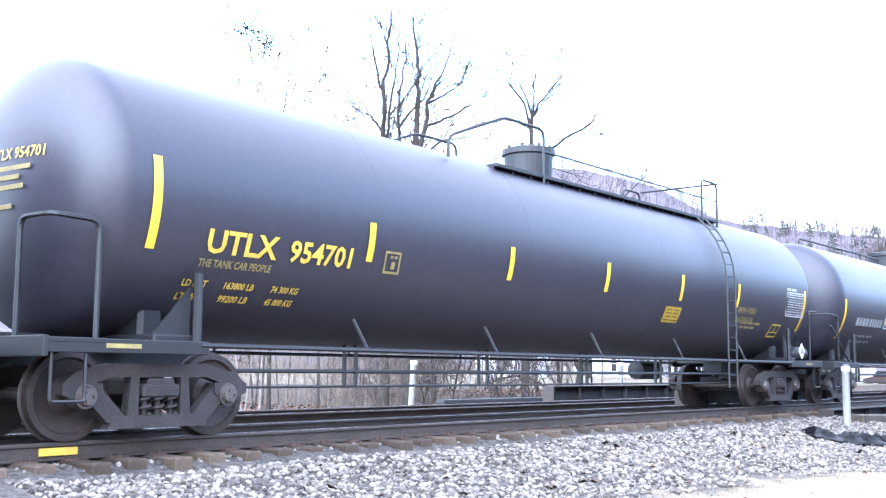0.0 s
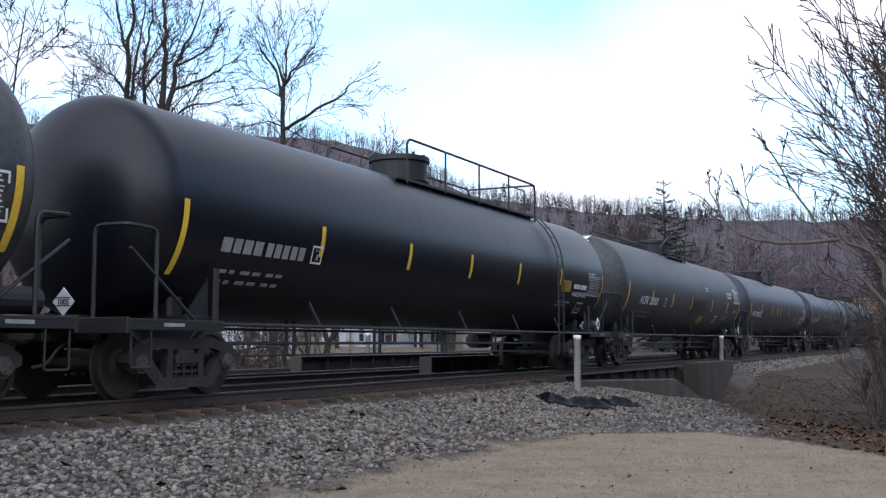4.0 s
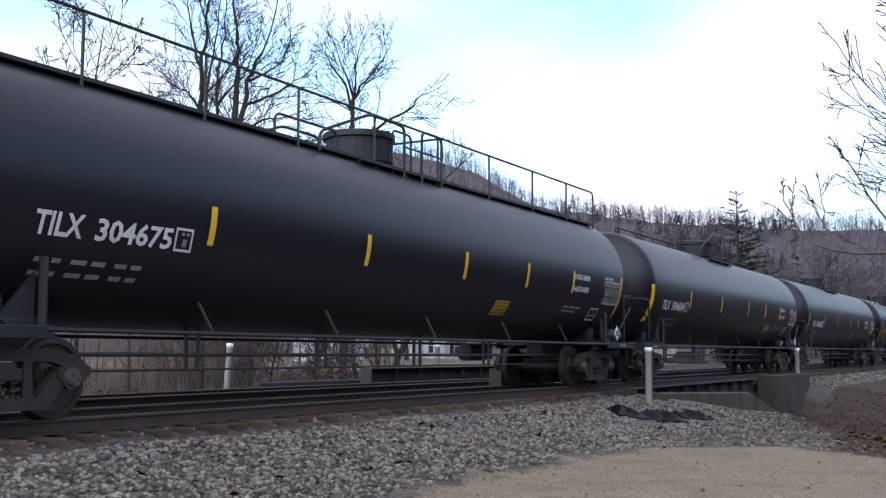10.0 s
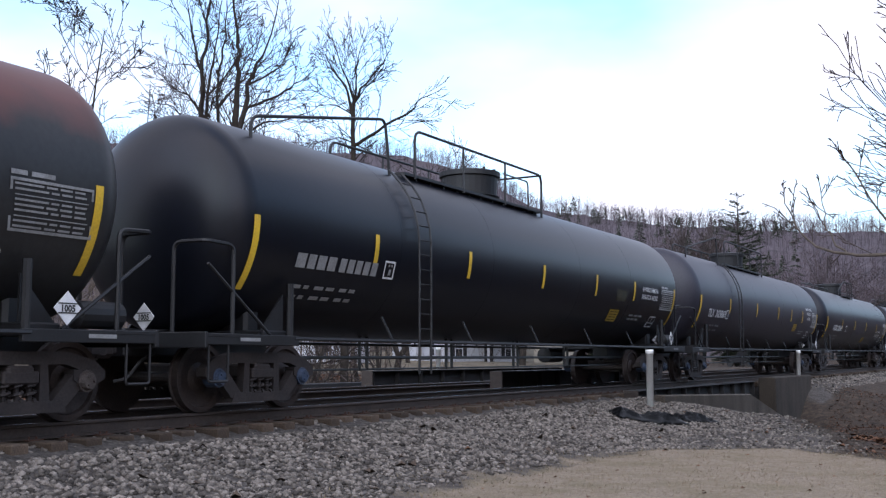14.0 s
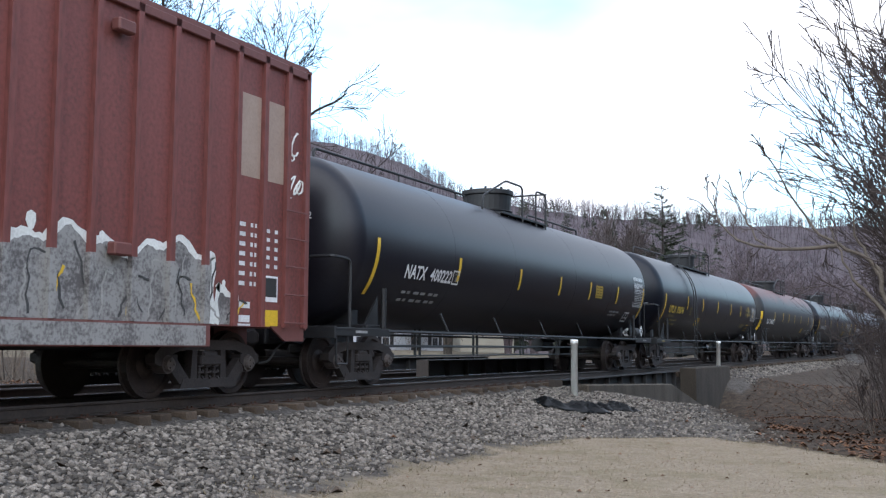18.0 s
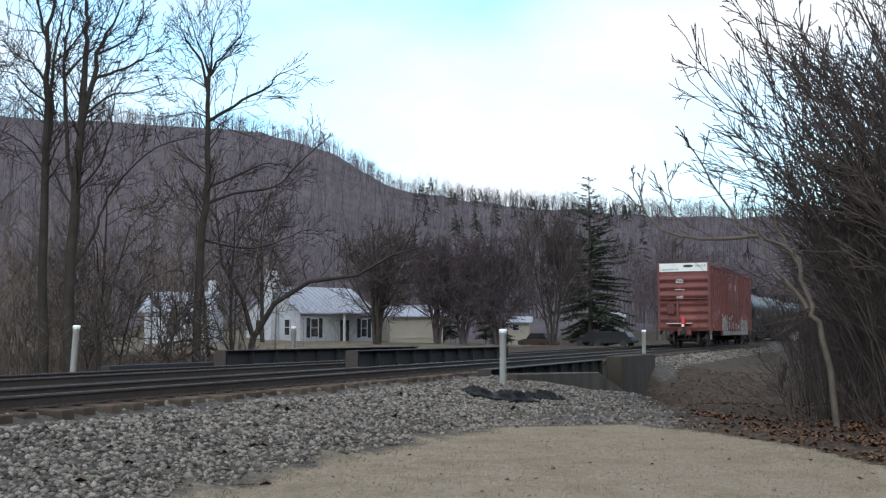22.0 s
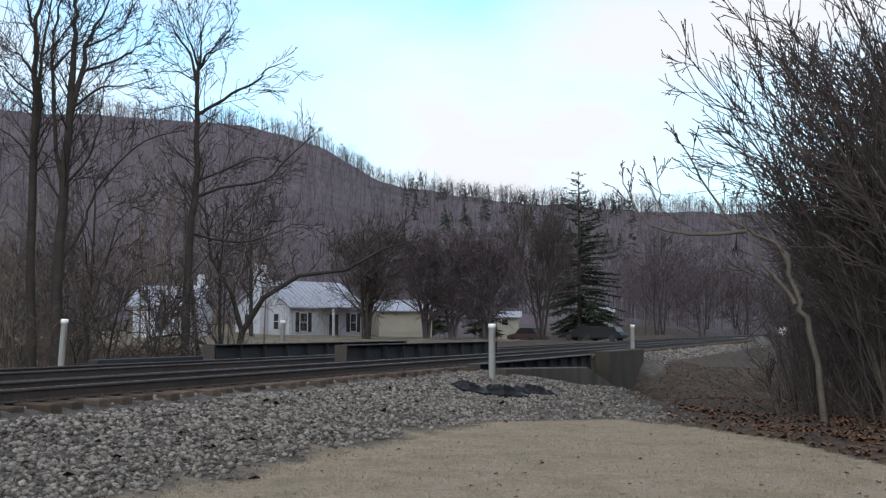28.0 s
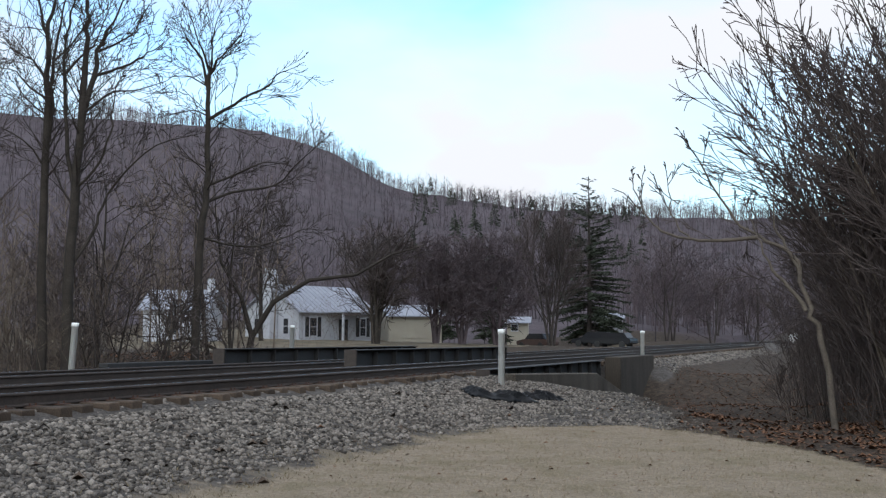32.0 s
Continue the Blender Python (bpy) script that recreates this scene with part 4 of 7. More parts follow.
def conifer(x, y, height, width, seed, label, sparse=0.35):
    rnd = random.Random(seed)
    t = tagged(empty("conifer", pose(x, y, float(land(x, y)) - 0.1)), label, "tree", "evergreens")
    trunk, leaf = Wood(), Wood()
    trunk.stick([Vector((0, 0, 0)), Vector((0.05, 0, height * 0.5)), Vector((0, 0.05, height))], [height * 0.016, height * 0.01, 0.02], 7)
    n = int(height * 15)
    for i in range(n):
        f = (i + rnd.random()) / n
        z = height * (0.1 + 0.89 * f)
        ln = width * (1 - f) ** 0.55 * rnd.uniform(0.5, 1.1) + 0.25
        if f > 0.6 and rnd.random() < sparse * (1 + f - 0.6):
            continue
        q = rnd.uniform(0, 2 * math.pi)
        dr = -0.25 + 0.6 * f
        end = Vector((math.cos(q) * ln, math.sin(q) * ln, z + ln * dr))
        mid = Vector((math.cos(q) * ln * 0.5, math.sin(q) * ln * 0.5, z + ln * dr * 0.2))
        trunk.stick([Vector((0, 0, z)), mid, end], [0.05 * (1 - f) + 0.015, 0.03 * (1 - f) + 0.012, 0.008], 3)
        m = int(8 + ln * (16 - 9 * f))
        for k in range(m):
            s = rnd.uniform(0.2, 1.0)
            c = mid.lerp(end, s * 2 - 1) if s > 0.5 else Vector((0, 0, z)).lerp(mid, s * 2)
            w = 0.32 + 0.3 * (1 - f)
            a = rnd.uniform(0, 2 * math.pi)
            dd = Vector((math.cos(q) * 0.6 + math.cos(a), math.sin(q) * 0.6 + math.sin(a), rnd.uniform(-0.7, 0.15))).normalized()
            leaf.stick([c, c + dd * w * rnd.uniform(0.5, 1.1)], [0.075 - 0.03 * f, 0.015], 3)
    part("trunk", trunk.mesh("trunk", "bark"), None, t)
    part("crown", leaf.mesh("crown", "needles"), None, t)


conifer(-28.8, 116.5, 19.6, 5.4, 3, "tall dark conifer with a thinning top", 0.55)
conifer(-39.0, 97.5, 9.6, 2.0, 4, "dark evergreen behind the bare yard trees", 0.0)
conifer(-34.3, 99.3, 9.2, 1.9, 5, "dark evergreen behind the bare yard trees", 0.0)

# brush at the creek's edge: leaning saplings and dense twigs
BUSH = dict(levels=4, kids=(0, 0, 5, 2), spread=(14, 40), ratio=(0, 0, 0.5, 0.55), thin=0.0094, wander=0.08, lift=0.3, trunk_levels=2)
rb = random.Random(9)


def brush_clump(x, y, seed, stems, label):
    """Many stems from one root that arch out over the bank, towards -x, and end in long twigs."""
    rnd = random.Random(seed)
    t = tagged(empty("brush", pose(x, y, float(land(x, y)) - 0.1)), label, "brush", "brush on the bank")
    crown = Wood()
    for s in range(stems):
        trunk = Wood()
        lean = radians(rnd.uniform(-38, 2) if s % 3 else rnd.uniform(-44, -22))
        swing = rnd.uniform(-0.35, 0.35)
        length = rnd.uniform(5.4, 8.8)
        r = rnd.uniform(0.026, 0.055)
        p, pts, radii = Vector((rnd.uniform(-0.5, 0.5), rnd.uniform(-0.4, 0.4), 0)), [], []
        n = 12
        for i in range(n + 1):
            f = i / n
            pts.append(p.copy())
            radii.append(r * (1 - 0.86 * f))
            q = lean * (0.35 + 1.1 * f - 0.55 * f * f) + rnd.gauss(0, 0.06)
            p = p + Vector((math.sin(q), swing * 0.5 + rnd.gauss(0, 0.05), math.cos(q))) * (length / n)
        trunk.stick(pts, radii, 6)
        for i in range(1, n):
            ax = (pts[i + 1] - pts[i]).normalized()
            for _ in range(3 if i < 7 else 2 if i < 10 else 1):
                side = Matrix.Rotation(rnd.uniform(0, 2 * math.pi), 3, ax) @ ax.orthogonal().normalized()
                q = radians(rnd.uniform(16, 44))
                d = (ax * math.cos(q) + side * math.sin(q) + Vector((-0.12, 0, 0.05))).normalized()
                grow(rnd, trunk, crown, pts[i].lerp(pts[i + 1], rnd.random()), d, rnd.uniform(1.3, 3.0) * (1.1 - 0.5 * i / n), max(0.009, radii[i] * 0.42), 2, BUSH)
        part("stem", trunk.mesh("stem", "bark_tan"), None, t)
    part("crown", crown.mesh("crown", "twig"), None, t)


for i, (x, y, stems) in enumerate(((0.9, 21.4, 6), (1.7, 22.8, 6), (2.6, 21.0, 6), (2.3, 24.6, 6), (3.6, 23.0, 6), (1.2, 26.0, 5), (3.2, 26.6, 6), (4.4, 21.6, 6), (2.0, 19.6, 4), (2.6, 29.0, 6), (4.2, 28.0, 6), (5.4, 25.4, 6), (3.4, 32.0, 5))):
    brush_clump(x, y, 210 + i, stems, "tangled bare brush arching out over the bank")
SLIM = dict(levels=3, kids=(6, 3, 3), clear=0.35, spread=(20, 50), ratio=(0.4, 0.5, 0.5), thin=0.006, wander=0.1, lift=0.4, trunk_levels=1)
for i in range(26):
    x, y = rb.uniform(-2.2, 4.5), rb.uniform(19.0, 31.0)
    if x < -0.6 and y < 23:
        continue
    bare_tree("bank_sapling", x, y, rb.uniform(1.6, 4.2), rb.uniform(0.012, 0.024), 300 + i, "thin bare sapling on the leafy bank", bark=rb.choice(["bark_light", "bark", "bark_dark"]), twig="twig", stems=3, cfg=SLIM,
              lean=(rb.uniform(-0.3, 0.1), 0), group="saplings on the bank")


limbed_tree("leaning_tree", -0.59, 20.19, ((0.062, 0.013, ((0.03, -0.5), (-0.16, 0.6), (-0.39, 1.15), (-0.52, 1.85), (-0.71, 2.2), (-1.25, 2.5), (-1.7, 2.85), (-2.1, 3.6), (-2.5, 4.3))),
                                           (0.04, 0.01, ((-1.22, 2.48), (-1.91, 2.45), (-2.53, 2.5), (-3.06, 2.7), (-3.37, 2.95), (-3.59, 3.35), (-3.8, 3.8))), (0.024, 0.008, ((-2.53, 2.5), (-2.79, 2.8), (-2.96, 3.2), (-3.04, 3.7))),
                                           (0.045, 0.01, ((-0.42, 1.1), (-0.72, 1.55), (-1.01, 1.85), (-1.22, 2.35), (-1.4, 2.9))), (0.04, 0.01, ((-0.5, 1.75), (-0.71, 2.3), (-0.9, 2.65), (-0.93, 3.4)))),
            77, "pale leaning sapling with a long low limb", "bark_pale", "twig", "", dict(BUSH, kids=(0, 0, 3, 2)), 2.3, (0.4, 1.0), 0.4, 0.1)
limbed_tree("leaning_tree", 1.2, 21.0, ((0.05, 0.012, ((0.3, 0), (-0.1, 1.6), (-0.9, 2.9), (-1.5, 4.0), (-2.2, 5.4))), (0.035, 0.01, ((-0.1, 1.6), (-0.8, 1.75), (-1.3, 1.7), (-1.9, 1.95), (-2.3, 2.0)))),
            79, "pale sapling leaning out of the brush", "bark_pale", "twig", "", dict(BUSH, kids=(0, 0, 3, 2)), 1.5, (0.4, 1.0), 0.4, 0.1)


def sticks_field(name, pts, hmin, hmax, material, label, seed, branches=9, thick=0.13, forks=2, sway=0.4):
    """Far woods: every tree a thin trunk with upright branches."""
    rng = np.random.default_rng(seed)
    V, F, base = [], [], 0

    def add(p0, p1, r0, r1):
        nonlocal base
        n = len(p0)
        d = p1 - p0
        a = np.cross(d, np.array([0.31, 0.17, 0.93]) + rng.normal(0, 0.2, (n, 3)))
        a /= np.linalg.norm(a, axis=1)[:, None] + 1e-9
        b = np.cross(d, a)
        b /= np.linalg.norm(b, axis=1)[:, None] + 1e-9
        ring = []
        for p, r in ((p0, r0), (p1, r1)):
            for k in range(3):
                q = 2 * math.pi * k / 3
                ring.append(p + (a * math.cos(q) + b * math.sin(q)) * np.asarray(r)[:, None])
        v = np.stack(ring, 1).reshape(-1, 3)
        i = np.arange(n)[:, None] * 6 + base
        f = np.concatenate([np.stack([i[:, 0] + k, i[:, 0] + (k + 1) % 3, i[:, 0] + 3 + (k + 1) % 3, i[:, 0] + 3 + k], 1) for k in range(3)])
        V.append(v)
        F.append(f)
        base += n * 6
    p = np.array(pts)
    n = len(p)
    h = rng.uniform(hmin, hmax, n)
    top = p + np.stack([rng.normal(0, sway, n), rng.normal(0, sway, n), h], 1)
    add(p - np.array([0, 0, 0.5]), top, np.full(n, thick), np.full(n, thick * 0.25))
    for k in range(branches):
        t = rng.uniform(0.3, 0.95, n)
        q0 = p + (top - p) * t[:, None]
        q = rng.uniform(0, 2 * math.pi, n)
        ln = h * rng.uniform(0.16, 0.36, n) * (1.2 - 0.7 * t)
        up = rng.uniform(0.5, 1.3, n)
        q1 = q0 + np.stack([np.cos(q) * ln, np.sin(q) * ln, up * ln], 1)
        add(q0, q1, np.full(n, thick * 0.42), np.full(n, thick * 0.18))
        for _ in range(forks):
            s = rng.uniform(0.3, 0.8, n)
            r0 = q0 + (q1 - q0) * s[:, None]
            q2 = q + rng.normal(0, 0.9, n)
            r1 = r0 + np.stack([np.cos(q2) * ln * 0.55, np.sin(q2) * ln * 0.55, ln * rng.uniform(0.2, 0.8, n)], 1)
            add(r0, r1, np.full(n, thick * 0.25), np.full(n, thick * 0.14))
    me = bpy.data.meshes.new(name)
    v, f = np.concatenate(V), np.concatenate(F)
    me.vertices.add(len(v))
    me.vertices.foreach_set("co", v.ravel().astype(np.float32))
    me.loops.add(len(f) * 4)
    me.loops.foreach_set("vertex_index", f.ravel().astype(np.int32))
    me.polygons.add(len(f))
    me.polygons.foreach_set("loop_start", (np.arange(len(f)) * 4).astype(np.int32))
    me.update(calc_edges=True)
    me.materials.append(M[material])
    return tagged(new(name, me), label, "woods", kind="stuff")


def scatter(n, a0, a1, r0, r1, seed, keep=lambda x, y: True):
    rng = np.random.default_rng(seed)
    out = []
    while len(out) < n:
        a, r = math.radians(rng.uniform(a0, a1)), math.sqrt(rng.uniform(r0 * r0, r1 * r1))
        x, y = -math.sin(a) * r, math.cos(a) * r
        if abs(x - float(bend(y)) + 12) > 9 and keep(x, y):
            out.append((x, y, float(land(x, y))))
    return out


sticks_field("hill_woods", scatter(7200, -6, 56, 190, 720, 1), 6.5, 12.0, "far_wood", "bare winter woods covering the hillside", 2, 5, 0.12, 1, 1.0)
sticks_field("lower_woods", scatter(420, 3, 58, 125, 230, 3), 8, 13, "far_wood", "bare woods at the foot of the hill", 4, 10, 0.07)
sticks_field("near_woods", scatter(150, 28, 58, 50, 125, 13, lambda x, y: not (-54 < x < -22 and 50 < y < 128)), 5, 10, "twig_tan", "bare woods behind the cottage", 14, 10, 0.055)
sticks_field("edge_woods", scatter(150, 1, 12, 140, 200, 6), 6, 11, "twig_purple", "bare woods behind the field", 7, 10, 0.07)
sticks_field("lineside_scrub", [(x, y, z) for x, y, z in scatter(420, 25, 62, 24, 50, 8, lambda x, y: -36 < x < -19.3 and y > 8)], 1.2, 3.8, "twig_tan", "dry scrub along the far side of the tracks", 9, 9, 0.011, 2, 0.9)
sticks_field("bank_brush", [(x, y, float(land(x, y))) for x, y in ((rb.uniform(-2.4, 7.0), rb.uniform(19.5, 40)) for _ in range(1900)) if not (x < 0 and y < 21.5) and x > -2.4 + max(0, 34 - y) * 0.14], 0.8, 4.2, "twig", "dense low brush on the bank", 10, 8, 0.0095, 2, 1.2)


def evergreen_specks():
    rnd = random.Random(21)
    leaf = Wood()
    for x, y, z in scatter(70, 11, 24, 330, 600, 12):
        h = rnd.uniform(6, 12)
        for k in range(60):
            f = rnd.random()
            q = rnd.uniform(0, 6.28)
            w = (1 - f) * h * 0.2 + 0.2
            c = Vector((x + math.cos(q) * w * 0.4, y + math.sin(q) * w * 0.4, z + h * (0.15 + 0.85 * f)))
            leaf.stick([c, c + Vector((math.cos(q) * w, math.sin(q) * w, -0.3 * w))], [0.3, 0.08], 3)
    tagged(new("hill_evergreens", leaf.mesh("hill_evergreens", "needles")), "scattered dark evergreens on the hillside", "woods", kind="stuff")


evergreen_specks()


# ---- the farmhouse and what stands round it ----


def gable_house(name, m, depth, length, wall, ridge_h, label, walls="siding_white", roof="roof_metal"):
    """Local: corner at the origin, front along +y facing +x, depth along -x."""
    h = tagged(empty(name, m), label, "house", "buildings across the tracks")
    bm = bmesh.new()
    t = Matrix(((0, 1, 0, 0), (1, 0, 0, length / 2), (0, 0, 1, 0), (0, 0, 0, 1)))
    prism(bm, [(0, -0.5), (0, wall), (-depth / 2, ridge_h - 0.05), (-depth, wall), (-depth, -0.5)], length, t)
    part("wall", bm, walls, h)
    board = mesh_of(lambda bm: box(bm, 0, length / 2, 0, 0.03, length, 0.02), walls)
    for i in range(int(wall / 0.2)):
        o = part("siding_board", board, None, h)
        o.location = (0.01, 0, 0.15 + i * 0.2)
    for s, nm in ((1, "roof"), (-1, "roof")):
        bm = bmesh.new()
        e = depth / 2
        o = 0.35
        if s > 0:
            pts = [(o, wall - o * (ridge_h - wall) / e), (-e, ridge_h), (-e, ridge_h + 0.09), (o, wall - o * (ridge_h - wall) / e + 0.09)]
        else:
            pts = [(-depth - o, wall - o * (ridge_h - wall) / e), (-e, ridge_h), (-e, ridge_h + 0.09), (-depth - o, wall - o * (ridge_h - wall) / e + 0.09)]
        prism(bm, pts, length + 0.7, t)
        r = part(nm, bm, roof, h, "pale standing-seam metal roof slope")
        seam = bmesh.new()
        for i in range(int(length / 0.5) + 1):
            y = -0.3 + i * 0.5
            a, b = pts[3], pts[2]
            tube(seam, [(a[0], y, a[1] + 0.02), (b[0], y, b[1] + 0.02)], 0.025, 4)
        part("roof_seams", seam, roof, r)
    return h


def window(h, y, z, w, ht, x=0.03, shutters=True, face="front", frame="siding_white"):
    bm = bmesh.new()
    f = (lambda u, v, q: (q, u, v)) if face == "front" else (lambda u, v, q: (u, -q, v))

    def bx(u, v, su, sv, q, dq):
        c = f(u, v, q)
        s = (dq, su, sv) if face == "front" else (su, dq, sv)
        box(bm, *c, *s)
    for su in (-1, 1):
        bx(y + su * w / 2, z, 0.08, ht + 0.1, x, 0.06)
    for sv in (-1, 1):
        bx(y, z + sv * ht / 2, w, 0.09, x, 0.06)
    bx(y, z, w, 0.05, x, 0.05)
    win = part("window", bm, frame, h)
    bm = bmesh.new()
    bx(y, z, w, ht, x - 0.015, 0.02)
    part("pane", bm, "window_dark", win)
    if shutters:
        for su in (-1, 1):
            bm = bmesh.new()
            bx(y + su * (w / 2 + 0.24), z, 0.36, ht + 0.08, x + 0.01, 0.05)
            part("shutter", bm, "window_dark", h, "dark window shutter")


HM = pose(-42.0, 74.5, 0.02, 0, 0, -21)
house = gable_house("farmhouse", HM, 7.0, 8.2, 2.75, 4.85, "white clapboard farmhouse with grey metal roof and porch")
window(house, 1.45, 1.45, 0.8, 1.5)
window(house, 6.9, 1.45, 0.7, 1.5)
window(house, -1.6, 1.5, 0.7, 1.3, face="side", shutters=False)
window(house, -5.4, 1.5, 0.7, 1.3, face="side", shutters=False)
bm = bmesh.new()
box(bm, 0.04, 4.7, 1.05, 0.06, 0.95, 2.1)
part("door", bm, "window_dark", house, "dark front door")
bm = bmesh.new()
prism(bm, [(2.75, 2.55), (6.4, 2.55), (6.4, 2.63), (2.75, 2.63)], 2.2, Matrix.Translation((1.0, 0, 0.05)))
part("porch_roof", bm, "roof_metal", house)
for y in (2.95, 6.2):
    bm = bmesh.new()
    box(bm, 1.95, y, 1.25, 0.16, 0.16, 2.6, None, 0.01)
    part("porch_post", bm, "siding_white", house, "white porch post")
bm = bmesh.new()
box(bm, 1.0, 4.6, -0.05, 2.2, 3.8, 0.2)
part("porch_floor", bm, "concrete", house)
bm = bmesh.new()
box(bm, -3.2, -0.42, 2.7, 1.0, 0.8, 6.0, None, 0.03)
box(bm, -3.2, -0.42, 5.75, 0.75, 0.62, 0.9, None, 0.02)
part("chimney", bm, "siding_white", house, "white-painted brick chimney")

lodge = gable_house("cottage", pose(-47.4, 61.9, -0.05, 0, 0, -70), 5.0, 4.4, 2.7, 4.0, "small white cottage half hidden by saplings")
window(lodge, 2.0, 1.5, 0.9, 1.4, shutters=False)
bm = bmesh.new()
box(bm, -2.4, 4.2, 4.1, 0.5, 0.5, 1.6, None, 0.02)
part("chimney", bm, "siding_white", lodge)
shed = gable_house("garage", pose(-37.6, 82.0, 0.0, 0, 0, -55), 5.5, 4.6, 2.5, 3.4, "cream garage with low metal roof", "siding_cream")
bm = bmesh.new()
for i in range(5):
    box(bm, 0.03, 1.3 + i * 0.5, 0.75, 0.03, 0.4, 0.3)
part("door_panels", bm, "siding_cream", shed)
far_shed = gable_house("trailer_home", pose(-35.2, 106.6, 0.3, 0, 0, -75), 2.4, 2.2, 2.0, 2.5, "small pale trailer home far across the field", "siding_cream")
window(far_shed, 0.8, 1.4, 0.7, 0.7, shutters=False)
far_shed2 = gable_house("trailer_home", pose(-29.3, 121.6, 0.6, 0, 0, -80), 2.6, 3.0, 2.4, 2.9, "small white trailer home behind the conifer")
window(far_shed2, 1.5, 1.4, 1.0, 0.9, shutters=False)


def parked_car(m, paint, label):
    c = tagged(empty("parked_car", m), label, "car", "parked vehicles")
    bm = bmesh.new()
    prism(bm, [(-2.2, 0.35), (2.2, 0.35), (2.25, 0.75), (1.2, 0.95), (-2.2, 0.95), (-2.28, 0.6)], 1.75)
    bmesh.ops.bevel(bm, geom=bm.edges[:], offset=0.07, segments=2, affect="EDGES")
    part("body", bm, paint, c)
    bm = bmesh.new()
    prism(bm, [(-1.9, 0.93), (1.15, 0.93), (0.5, 1.5), (-1.5, 1.5)], 1.5)
    bmesh.ops.bevel(bm, geom=bm.edges[:], offset=0.06, segments=2, affect="EDGES")
    part("cabin", bm, "window_dark", c)
    for s in (-1, 1):
        for y in (-1.35, 1.4):
            bm = bmesh.new()
            cyl(bm, (s * 0.7, y, 0.33), (s * 0.92, y, 0.33), 0.33, None, 16)
            part("wheel", bm, "placard_black", c)
    return c


parked_car(pose(-31.0, 103.6, float(land(-31.0, 103.6)), 0, 0, 60), "car_brown", "dark red-brown car parked in the yard")
parked_car(pose(-23.6, 105.4, float(land(-23.6, 105.4)), 0, 0, 75), "car_dark", "dark car parked under the conifer")
parked_car(pose(-26.4, 108.8, float(land(-26.4, 108.8)), 0, 0, 80), "car_dark", "dark pickup parked under the conifer")

pole = tagged(empty("utility_pole", pose(-13.7, 149.4, float(land(-13.7, 149.4)) - 0.3)), "weathered wooden utility pole beyond the track", "utility pole")
bm = bmesh.new()
cyl(bm, (0, 0, 0), (0, 0, 8.2), 0.15, 0.1, 10)
part("shaft", bm, "bark", pole)
bm = bmesh.new()
box(bm, 0, 0, 7.6, 1.6, 0.1, 0.12)
part("crossarm", bm, "bark", pole)
sign = tagged(empty("trackside_box", pose(-7.4, 119.6, float(land(-7.4, 119.6)))), "small white trackside cabinet on a post", "cabinet")
bm = bmesh.new()
box(bm, 0, 0, 1.25, 0.9, 0.5, 0.75, None, 0.03)
part("cabinet", bm, "pvc", sign)
bm = bmesh.new()
cyl(bm, (0, 0, 0), (0, 0, 0.9), 0.08, None, 8)
part("post", bm, "pvc", sign)


# ---- railway cars: local frame at the car's left end, rail level; +y is the way it runs, +x the side towards the camera ----
LC, TR, TZ, HEAD = 20.8, 1.54, 2.57, 0.75   # car length over couplers, tank radius, height of the tank's axis
TY0, TY1 = 0.6, 20.2         # tank ends


def tank_profile():
    rows = []
    for i in range(17):
        e = math.cos(i / 16 * math.pi / 2)
        rows.append((TY0 + HEAD * (1 - e), max(0.02, TR * (1 - e ** 2.1) ** (1 / 2.1))))
    body = [(TY0 + HEAD + (TY1 - TY0 - 2 * HEAD) * i / 10, TR) for i in range(1, 10)]
    return rows + body + [(TY1 - (y - TY0), r) for y, r in rows[::-1]]


def weld_seam(bm):
    for y in (0.0,):
        lathe(bm, [(y - 0.03, TR - 0.01), (y - 0.02, TR + 0.0015), (y + 0.02, TR + 0.0015), (y + 0.03, TR - 0.01)], "Y", 56, (0, 0, TZ))


def on_tank(y, z, lift=0.008):
    """A point on the tank's near side, also round its dished ends."""
    d = max(-TR, min(TR, z - TZ))
    e = min(1.0, max(0.0, (TY0 + HEAD - y) / HEAD, (y - TY1 + HEAD) / HEAD))
    rr = TR * (1 - e ** 2.1) ** (1 / 2.1)
    return Vector((math.sqrt(max(0.0, (rr + lift) ** 2 - d * d)), y, z))


def tank_patch(name, y0, y1, z0, z1, material, car, label="", skew=0.0, lift=0.009):
    """A painted or reflective strip that follows the tank's round side."""
    n = max(2, int(abs(z1 - z0) / 0.08) + 1)
    verts, faces = [], []
    for i in range(n + 1):
        z = z0 + (z1 - z0) * i / n
        for y in (y0, y1):
            verts.append(on_tank(y + skew * (z - z0), z, lift))
    for i in range(n):
        faces.append((2 * i, 2 * i + 1, 2 * i + 3, 2 * i + 2))
    return part(name, flat_mesh(name, verts, faces), material, car, label)


def tank_text(text, y, z, h, material, car, squeeze=1.0, label="", width=None):
    co, faces = letters(text, h, 0.035 * h)
    w = co[:, 0].max() - co[:, 0].min()
    k = squeeze if width is None else width / w
    verts = [on_tank(y + (u - co[:, 0].min()) * k, z + v, 0.014) for u, v in co]
    return part("lettering", flat_mesh("lettering", verts, faces), material, car, label)


